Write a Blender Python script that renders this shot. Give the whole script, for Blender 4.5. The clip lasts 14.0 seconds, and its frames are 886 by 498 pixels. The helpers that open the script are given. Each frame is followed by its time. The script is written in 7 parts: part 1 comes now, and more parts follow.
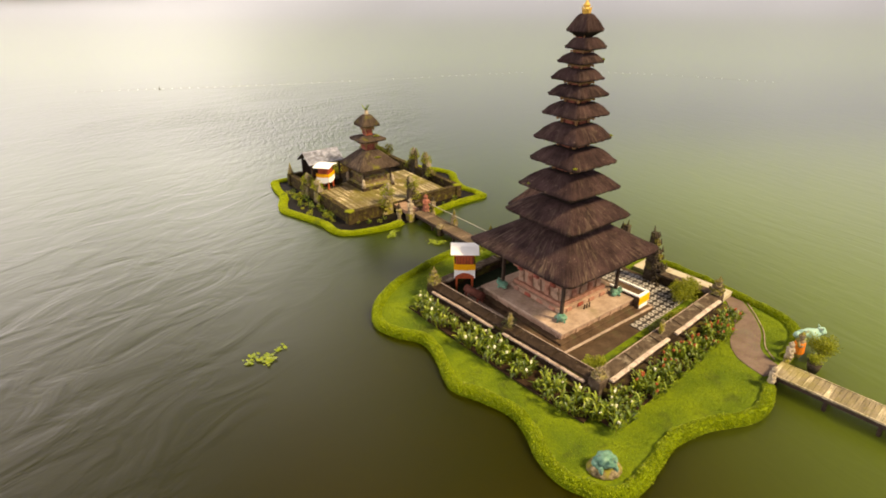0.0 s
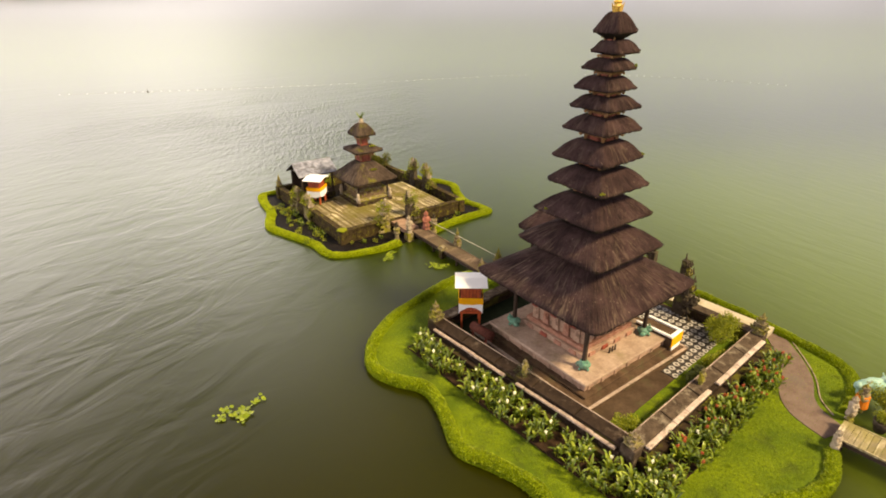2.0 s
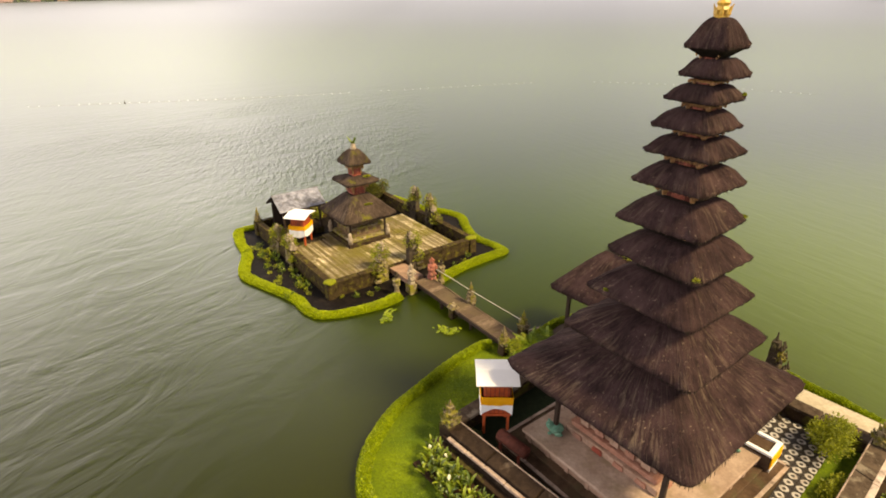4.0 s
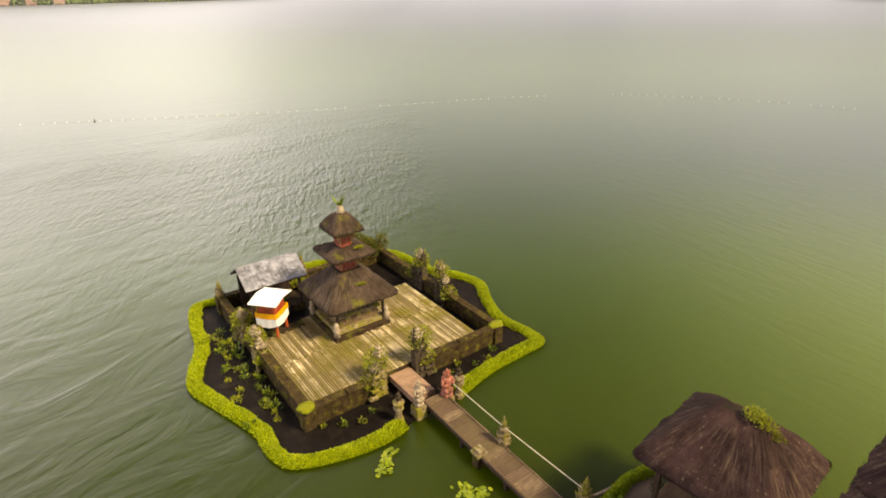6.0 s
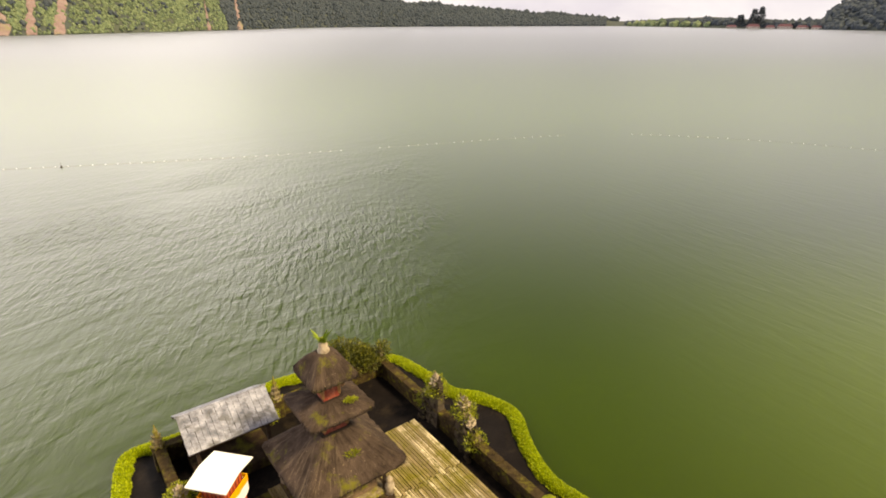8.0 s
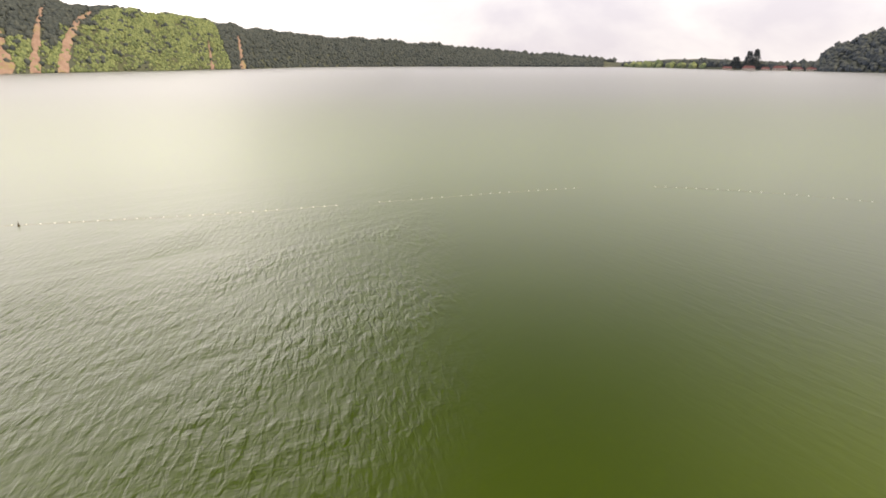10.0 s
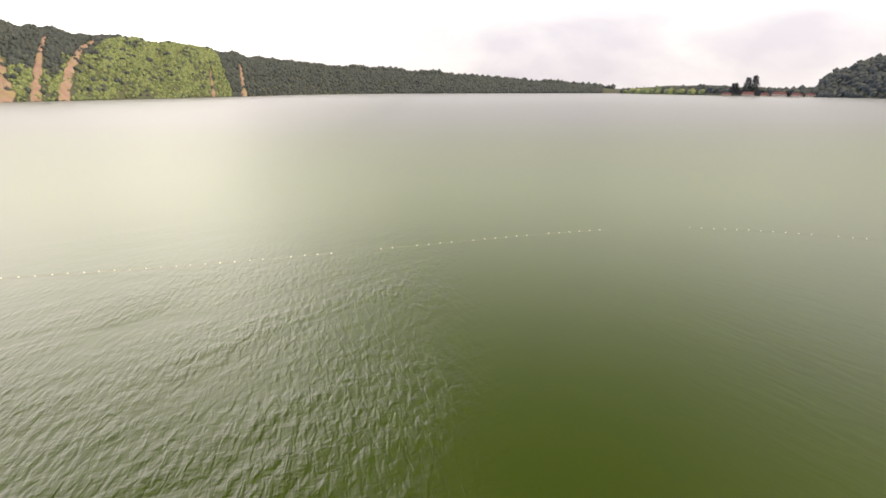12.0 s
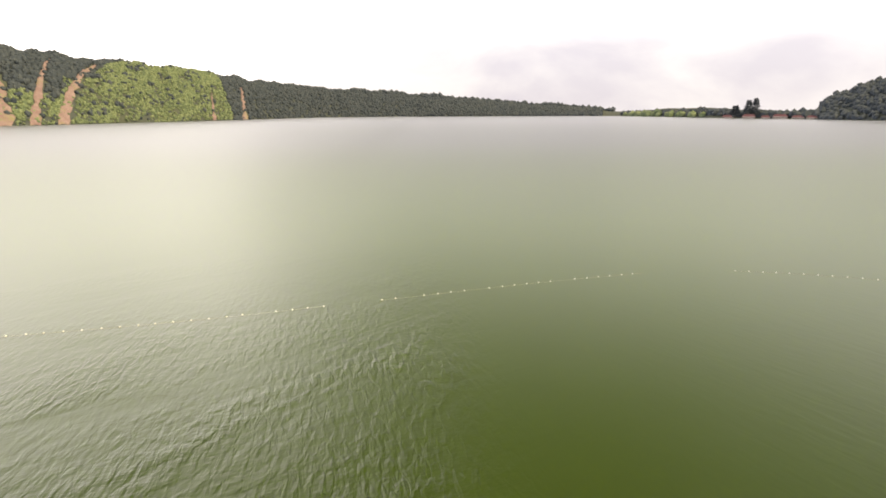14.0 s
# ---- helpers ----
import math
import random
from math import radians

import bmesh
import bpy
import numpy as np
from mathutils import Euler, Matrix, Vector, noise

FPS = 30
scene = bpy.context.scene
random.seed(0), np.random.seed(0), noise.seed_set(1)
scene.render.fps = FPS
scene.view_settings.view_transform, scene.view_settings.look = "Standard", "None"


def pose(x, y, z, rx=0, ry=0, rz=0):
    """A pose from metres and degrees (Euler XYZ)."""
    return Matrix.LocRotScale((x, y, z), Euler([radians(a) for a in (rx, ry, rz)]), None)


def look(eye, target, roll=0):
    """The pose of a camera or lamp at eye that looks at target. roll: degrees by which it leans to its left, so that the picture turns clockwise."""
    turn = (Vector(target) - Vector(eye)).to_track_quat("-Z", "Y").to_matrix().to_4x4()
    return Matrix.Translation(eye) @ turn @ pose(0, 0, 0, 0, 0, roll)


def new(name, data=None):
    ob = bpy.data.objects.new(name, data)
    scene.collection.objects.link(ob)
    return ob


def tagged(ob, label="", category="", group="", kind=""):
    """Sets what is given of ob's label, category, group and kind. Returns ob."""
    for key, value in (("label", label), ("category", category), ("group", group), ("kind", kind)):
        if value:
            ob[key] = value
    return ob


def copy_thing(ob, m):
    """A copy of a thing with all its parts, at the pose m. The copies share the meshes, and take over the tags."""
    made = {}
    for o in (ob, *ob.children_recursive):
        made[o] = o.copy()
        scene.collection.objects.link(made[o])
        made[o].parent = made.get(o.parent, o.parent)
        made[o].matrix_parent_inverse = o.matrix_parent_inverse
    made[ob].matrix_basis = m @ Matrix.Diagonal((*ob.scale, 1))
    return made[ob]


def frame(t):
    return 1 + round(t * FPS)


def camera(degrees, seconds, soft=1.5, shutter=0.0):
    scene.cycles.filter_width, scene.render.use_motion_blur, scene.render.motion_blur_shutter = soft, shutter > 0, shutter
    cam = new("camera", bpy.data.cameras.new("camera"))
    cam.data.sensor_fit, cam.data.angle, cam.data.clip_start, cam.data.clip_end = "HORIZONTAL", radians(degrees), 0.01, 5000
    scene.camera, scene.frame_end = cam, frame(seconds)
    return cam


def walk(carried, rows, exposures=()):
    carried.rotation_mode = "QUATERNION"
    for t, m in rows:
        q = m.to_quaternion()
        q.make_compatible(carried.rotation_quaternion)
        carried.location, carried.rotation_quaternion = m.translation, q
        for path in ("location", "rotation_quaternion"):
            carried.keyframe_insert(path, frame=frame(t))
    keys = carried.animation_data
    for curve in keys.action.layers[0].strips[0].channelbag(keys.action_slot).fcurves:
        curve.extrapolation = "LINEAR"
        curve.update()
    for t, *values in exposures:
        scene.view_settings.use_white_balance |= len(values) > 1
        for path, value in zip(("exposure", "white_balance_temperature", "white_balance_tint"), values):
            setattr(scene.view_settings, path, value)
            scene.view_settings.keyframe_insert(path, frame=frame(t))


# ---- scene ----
# ---------------------------------------------------------------- camera
cam = camera(77.0, 14.0, soft=1.8)
PATH = [
    (0.0, (-0.162, 9.827, 17.088), (-0.137, 11.629, 16.221), -0.1),
    (0.5, (-0.158, 10.551, 17.021), (-0.134, 12.351, 16.150), -0.1),
    (1.0, (-0.205, 11.548, 16.951), (-0.177, 13.348, 16.080), -0.1),
    (1.5, (-0.254, 12.708, 16.891), (-0.224, 14.508, 16.020), 0.0),
    (2.0, (-0.319, 14.054, 16.780), (-0.290, 15.857, 15.915), 0.0),
    (4.5, (-1.060, 24.115, 16.489), (-1.019, 25.923, 15.635), -0.1),
    (5.0, (-1.173, 26.751, 16.525), (-1.136, 28.558, 15.669), -0.1),
    (5.5, (-1.343, 29.135, 16.630), (-1.305, 30.944, 15.777), -0.1),
    (6.0, (-1.500, 31.680, 16.820), (-1.462, 33.491, 15.971), -0.2),
    (6.5, (-1.710, 34.010, 16.866), (-1.667, 35.827, 16.032), -0.2),
    (7.0, (-1.939, 36.432, 16.868), (-1.897, 38.258, 16.053), -0.2),
    (7.5, (-2.199, 38.791, 16.954), (-2.155, 40.625, 16.158), -0.1),
    (8.0, (-2.371, 41.133, 17.161), (-2.325, 42.981, 16.397), -0.1),
    (8.5, (-2.576, 43.549, 17.148), (-2.528, 45.411, 16.420), -0.1),
    (9.0, (-2.722, 45.767, 17.437), (-2.671, 47.641, 16.739), 0.2),
    (11.5, (-3.772, 57.642, 17.737), (-3.720, 59.556, 17.156), 0.1),
    (12.0, (-3.982, 60.017, 17.797), (-3.931, 61.936, 17.235), 0.0),
    (12.5, (-4.192, 62.392, 17.857), (-4.140, 64.316, 17.313), 0.0),
    (13.0, (-4.402, 64.767, 17.917), (-4.351, 66.697, 17.392), 0.0),
    (13.5, (-4.612, 67.142, 17.977), (-4.561, 69.076, 17.470), -0.1),
    (14.0, (-4.822, 69.517, 18.037), (-4.772, 71.456, 17.549), -0.1),
]
walk(cam, [(t, look(eye, aim, roll)) for t, eye, aim, roll in PATH], [(0.0, 0.55, 7600.0, 13.0), (14.0, 0.46, 7500.0, 10.0)])

# ---------------------------------------------------------------- sky and sun
SUN_AZ, SUN_EL = 118.0, 49.0      # degrees clockwise from +y, degrees up


def build_sky():
    w = bpy.data.worlds.new("sky")
    scene.world = w
    w.use_nodes = True
    nt = w.node_tree
    nt.nodes.clear()
    n, l = nt.nodes.new, nt.links.new
    out, bg = n("ShaderNodeOutputWorld"), n("ShaderNodeBackground")
    sky = n("ShaderNodeTexSky")
    sky.sky_type, sky.sun_disc = "NISHITA", False
    sky.sun_elevation, sky.sun_rotation = radians(SUN_EL), radians(SUN_AZ)
    tc = n("ShaderNodeTexCoord")
    # cloud deck: soft billows, stretched along the horizon
    mp = n("ShaderNodeMapping")
    mp.inputs["Scale"].default_value = (1.0, 1.0, 2.2)
    mp.inputs["Location"].default_value = (0.35, 0.1, 0.4)
    l(tc.outputs["Generated"], mp.inputs["Vector"])
    big = n("ShaderNodeTexNoise")
    big.inputs["Scale"].default_value, big.inputs["Detail"].default_value = 4.2, 7.0
    big.inputs["Roughness"].default_value = 0.5
    big.inputs["Distortion"].default_value = 0.35
    l(mp.outputs[0], big.inputs["Vector"])
    shade = n("ShaderNodeValToRGB")
    shade.color_ramp.elements[0].position, shade.color_ramp.elements[1].position = 0.40, 0.62
    shade.color_ramp.elements[0].color = (0.74, 0.735, 0.88, 1)
    shade.color_ramp.elements[1].color = (0.96, 0.965, 1.06, 1)
    l(big.outputs["Fac"], shade.inputs[0])
    # a bank of bright cloud stands in the north-west, with a frayed edge
    def toward(v, offset):
        dot = n("ShaderNodeVectorMath")
        dot.operation = "DOT_PRODUCT"
        dot.inputs[1].default_value = v
        l(tc.outputs["Generated"], dot.inputs[0])
        add = n("ShaderNodeMath")
        add.operation = "ADD"
        add.inputs[1].default_value = offset
        l(dot.outputs["Value"], add.inputs[0])
        return add.outputs[0]

    def both(op, p, q):
        nd = n("ShaderNodeMath")
        nd.operation = op
        for k, v in enumerate((p, q)):
            if isinstance(v, float):
                nd.inputs[k].default_value = v
            else:
                l(v, nd.inputs[k])
        return nd.outputs[0]

    edge = both("MINIMUM", toward((-0.966, -0.259, 0.0), 0.05), toward((0.0, 0.0, -1.0), 0.6))
    edge = both("MINIMUM", edge, toward((-0.75, 0.66, 0.0), -0.15))
    wisp = n("ShaderNodeTexNoise")
    wisp.inputs["Scale"].default_value, wisp.inputs["Detail"].default_value, wisp.inputs["Roughness"].default_value = 3.4, 5.0, 0.55
    l(mp.outputs[0], wisp.inputs["Vector"])
    edge = both("ADD", edge, both("MULTIPLY", both("SUBTRACT", wisp.outputs["Fac"], 0.5), 0.3))
    glow = n("ShaderNodeMapRange")
    glow.interpolation_type = "SMOOTHSTEP"
    for k, v in (("From Min", -0.2), ("From Max", 0.3), ("To Min", 0.0), ("To Max", 1.0)):
        glow.inputs[k].default_value = v
    l(edge, glow.inputs["Value"])
    rise = both("MULTIPLY", glow.outputs[0], both("ADD", both("MULTIPLY", toward((0.0, 0.0, 1.0), 0.0), 5.8), 1.1))
    billow = n("ShaderNodeTexNoise")
    billow.inputs["Scale"].default_value, billow.inputs["Detail"].default_value, billow.inputs["Distortion"].default_value = 4.6, 4.0, 0.6
    l(tc.outputs["Generated"], billow.inputs["Vector"])
    broken = n("ShaderNodeMapRange")
    for k, v in (("From Min", 0.38), ("From Max", 0.6), ("To Min", 0.86), ("To Max", 1.22)):
        broken.inputs[k].default_value = v
    l(billow.outputs["Fac"], broken.inputs["Value"])
    rise = both("MULTIPLY", rise, broken.outputs[0])
    # and a thinner one in the north-east
    edge2 = both("MINIMUM", toward((0.83, -0.56, 0.0), 0.0), both("MINIMUM", toward((0.0, 0.0, 1.0), -0.24), toward((0.0, 0.0, -1.0), 0.58)))
    edge2 = both("ADD", edge2, both("MULTIPLY", both("SUBTRACT", wisp.outputs["Fac"], 0.5), 0.4))
    thin = n("ShaderNodeMapRange")
    thin.interpolation_type = "SMOOTHSTEP"
    for k, v in (("From Min", -0.2), ("From Max", 0.22), ("To Min", 0.0), ("To Max", 0.5)):
        thin.inputs[k].default_value = v
    l(edge2, thin.inputs["Value"])
    rise = both("ADD", rise, thin.outputs[0])
    sep = n("ShaderNodeSeparateXYZ")
    l(tc.outputs["Generated"], sep.inputs[0])
    low = n("ShaderNodeValToRGB")
    els = low.color_ramp.elements
    while len(els) < 6:
        els.new(0.5)
    for e, (p, v) in zip(els, ((0.0, 0.5), (0.1, 0.56), (0.2, 0.95), (0.32, 0.56), (0.46, 0.06), (1.0, 0.06))):
        e.position, e.color = p, (v, v, v, 1)
    l(sep.outputs["Z"], low.inputs[0])
    up = n("ShaderNodeMath")
    up.operation = "MULTIPLY"
    up.inputs[1].default_value = 2.1
    l(low.outputs[0], up.inputs[0])
    lit = n("ShaderNodeVectorMath")
    lit.operation = "SCALE"
    l(shade.outputs[0], lit.inputs[0])
    l(up.outputs[0], lit.inputs["Scale"])
    bank = n("ShaderNodeVectorMath")
    bank.operation = "SCALE"
    bank.inputs[0].default_value = (0.985, 0.96, 1.0)
    l(rise, bank.inputs["Scale"])
    total = n("ShaderNodeVectorMath")
    total.operation = "ADD"
    l(lit.outputs[0], total.inputs[0])
    l(bank.outputs[0], total.inputs[1])
    dim = n("ShaderNodeVectorMath")
    dim.operation = "SCALE"
    dim.inputs["Scale"].default_value = 0.1
    l(sky.outputs[0], dim.inputs[0])
    mix = n("ShaderNodeMix")
    mix.data_type = "RGBA"
    mix.inputs["Factor"].default_value = 0.9
    l(dim.outputs[0], mix.inputs["A"])
    l(total.outputs[0], mix.inputs["B"])
    l(mix.outputs["Result"], bg.inputs["Color"])
    bg.inputs["Strength"].default_value = 0.75
    l(bg.outputs[0], out.inputs[0])


build_sky()
sun = new("sun", bpy.data.lights.new("sun", "SUN"))
sun.data.energy, sun.data.angle, sun.data.color = 5.0, radians(11), (1.0, 0.86, 0.56)
_a, _e = radians(SUN_AZ), radians(SUN_EL)
sun.matrix_world = look((80 * math.sin(_a) * math.cos(_e), 80 * math.cos(_a) * math.cos(_e), 80 * math.sin(_e)), (0, 0, 0))
scene.view_settings.exposure = 0.0


# ---------------------------------------------------------------- materials
class Nodes:
    """A small node-graph writer for one material."""

    def __init__(self, name):
        self.m = bpy.data.materials.new(name)
        self.m.use_nodes = True
        self.t = self.m.node_tree
        self.bsdf = self.t.nodes["Principled BSDF"]

    def node(self, kind, **inputs):
        nd = self.t.nodes.new(kind)
        for k, v in inputs.items():
            self.put(nd.inputs[k.replace("_", " ")], v)
        return nd

    def put(self, socket, v):
        if isinstance(v, bpy.types.NodeSocket):
            self.t.links.new(v, socket)
        elif isinstance(v, (tuple, list)) and len(v) == 3 and socket.type == "RGBA":
            socket.default_value = (*v, 1)
        else:
            socket.default_value = v

    def coords(self, which="Object", scale=(1, 1, 1), turn=0.0):
        tc = self.node("ShaderNodeTexCoord")
        mp = self.node("ShaderNodeMapping", Vector=tc.outputs[which], Scale=scale)
        mp.inputs["Rotation"].default_value = (0, 0, radians(turn))
        return mp.outputs[0]

    def place(self, scale=(1, 1, 1), turn=0.0):
        g = self.node("ShaderNodeNewGeometry")
        mp = self.node("ShaderNodeMapping", Vector=g.outputs["Position"], Scale=scale)
        mp.inputs["Rotation"].default_value = (0, 0, radians(turn))
        return mp.outputs[0]

    def noise(self, vec, scale, detail=4.0, rough=0.55, dist=0.0):
        nd = self.node("ShaderNodeTexNoise", Vector=vec, Scale=scale, Detail=detail, Roughness=rough, Distortion=dist)
        return nd.outputs["Fac"]

    def ramp(self, fac, stops):
        nd = self.node("ShaderNodeValToRGB", Fac=fac)
        els = nd.color_ramp.elements
        while len(els) < len(stops):
            els.new(0.5)
        for e, (p, c) in zip(els, stops):
            e.position = p
            e.color = (c, c, c, 1) if isinstance(c, (int, float)) else (*c, 1)
        return nd.outputs["Color"]

    def mix(self, fac, a, b, how="MIX"):
        nd = self.node("ShaderNodeMix")
        nd.data_type, nd.blend_type = "RGBA", how
        self.put(nd.inputs["Factor"], fac)
        self.put(nd.inputs["A"], a)
        self.put(nd.inputs["B"], b)
        return nd.outputs["Result"]

    def math(self, op, a, b=0.0):
        nd = self.node("ShaderNodeMath")
        nd.operation = op
        self.put(nd.inputs[0], a)
        self.put(nd.inputs[1], b)
        return nd.outputs[0]

    def random(self):
        return self.node("ShaderNodeObjectInfo").outputs["Random"]

    def island(self):
        return self.node("ShaderNodeNewGeometry").outputs["Random Per Island"]

    def bump(self, height, strength=0.5, distance=0.02, normal=None):
        nd = self.node("ShaderNodeBump", Height=height, Strength=strength, Distance=distance)
        if normal is not None:
            self.put(nd.inputs["Normal"], normal)
        return nd.outputs[0]

    def done(self, color, rough=0.8, metal=0.0, normal=None, **more):
        self.put(self.bsdf.inputs["Base Color"], color)
        self.put(self.bsdf.inputs["Roughness"], rough)
        self.put(self.bsdf.inputs["Metallic"], metal)
        if normal is not None:
            self.put(self.bsdf.inputs["Normal"], normal)
        for k, v in more.items():
            self.put(self.bsdf.inputs[k.replace("_", " ")], v)
        return self.m


def mottled(name, a, b, scale, rough=0.85, bump=0.4, dist=0.02, stain=None, stain_scale=0.5, stain_at=(0.52, 0.68), fine=None):
    """Two-tone surface with fine grain, and moss or stains at a larger scale."""
    k = Nodes(name)
    p = k.place()
    n1 = k.noise(p, scale, 6, 0.6)
    n2 = k.noise(p, scale * 6, 4, 0.6)
    col = k.mix(k.ramp(n1, [(0.32, 0.0), (0.68, 1.0)]), a, b)
    col = k.mix(k.ramp(n2, [(0.3, 0.0), (0.75, 0.45)]), col, fine or tuple(c * 0.45 for c in a))
    if stain:
        n3 = k.noise(p, stain_scale, 5, 0.65, 0.3)
        col = k.mix(k.ramp(n3, [(stain_at[0], 0.0), (stain_at[1], 0.9)]), col, stain)
    h = k.math("ADD", n1, k.math("MULTIPLY", n2, 0.5))
    return k.done(col, rough, normal=k.bump(h, bump, dist), Specular_IOR_Level=0.5 if rough < 0.7 else 0.12)


def thatch_material(name, dark, light, moss_amount, moss=(0.16, 0.17, 0.02), wear=(0.15, 0.12, 0.08)):
    """Palm-fibre thatch: matted fibre with faint streaks down the slope, pale lichen flecks and moss towards the eave."""
    k = Nodes(name)
    uv = k.node("ShaderNodeUVMap").outputs[0]
    st = k.node("ShaderNodeMapping", Vector=uv, Scale=(4.5, 1.1, 1)).outputs[0]
    fine = k.node("ShaderNodeMapping", Vector=uv, Scale=(30.0, 4.0, 1)).outputs[0]
    p = k.place()
    s1, s2 = k.noise(st, 1.0, 6, 0.65, 0.5), k.noise(fine, 1.0, 4, 0.65)
    s3, grit = k.noise(p, 1.1, 5, 0.6), k.noise(p, 16.0, 5, 0.7)
    col = k.mix(k.ramp(s1, [(0.34, 0.0), (0.7, 0.7)]), dark, light)
    col = k.mix(k.ramp(s2, [(0.35, 0.55), (0.6, 0.0)]), col, tuple(c * 0.45 for c in dark))
    col = k.mix(k.ramp(s3, [(0.42, 0.0), (0.72, 0.6)]), col, tuple(c * 1.2 for c in light))
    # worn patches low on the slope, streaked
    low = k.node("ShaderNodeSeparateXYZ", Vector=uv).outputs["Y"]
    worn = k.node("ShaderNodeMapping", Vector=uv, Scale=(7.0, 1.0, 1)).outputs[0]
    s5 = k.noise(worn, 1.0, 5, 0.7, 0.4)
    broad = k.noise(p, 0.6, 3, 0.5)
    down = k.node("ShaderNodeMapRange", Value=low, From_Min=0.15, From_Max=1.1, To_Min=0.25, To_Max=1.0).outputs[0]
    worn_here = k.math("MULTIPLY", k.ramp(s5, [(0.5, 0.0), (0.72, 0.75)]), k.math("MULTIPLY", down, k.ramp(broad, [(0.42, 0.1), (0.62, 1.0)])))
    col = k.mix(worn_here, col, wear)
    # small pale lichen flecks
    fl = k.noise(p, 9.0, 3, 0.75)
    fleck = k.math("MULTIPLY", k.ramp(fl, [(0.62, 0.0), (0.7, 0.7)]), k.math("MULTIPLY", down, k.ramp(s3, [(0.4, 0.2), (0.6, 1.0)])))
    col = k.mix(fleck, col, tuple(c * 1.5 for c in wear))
    s4 = k.noise(p, 0.8, 6, 0.7)
    col = k.mix(k.ramp(s4, [(1 - moss_amount, 0.0), (1.1 - moss_amount, 0.85)]), col, moss)
    h = k.math("ADD", k.math("MULTIPLY", s1, 0.45), k.math("ADD", k.math("MULTIPLY", s2, 0.4), k.math("MULTIPLY", grit, 0.7)))
    return k.done(col, 0.95, normal=k.bump(h, 1.0, 0.06), Specular_IOR_Level=0.12)


def leaf_material(name, a, b, c, rough=0.55):
    """Leaves that vary one by one, with a little light through them."""
    k = Nodes(name)
    r = k.island()
    col = k.ramp(r, [(0.0, a), (0.55, b), (1.0, c)])
    n = k.noise(k.place(), 1.2, 3)
    col = k.mix(k.ramp(n, [(0.35, 0.35), (0.65, 0.0)]), col, tuple(x * 0.6 for x in a))
    k.done(col, rough)
    sub = k.node("ShaderNodeBsdfTranslucent", Color=col)
    add = k.node("ShaderNodeMixShader", Fac=0.25)
    k.t.links.new(k.bsdf.outputs[0], add.inputs[1])
    k.t.links.new(sub.outputs[0], add.inputs[2])
    k.t.links.new(add.outputs[0], k.t.nodes["Material Output"].inputs[0])
    return k.m


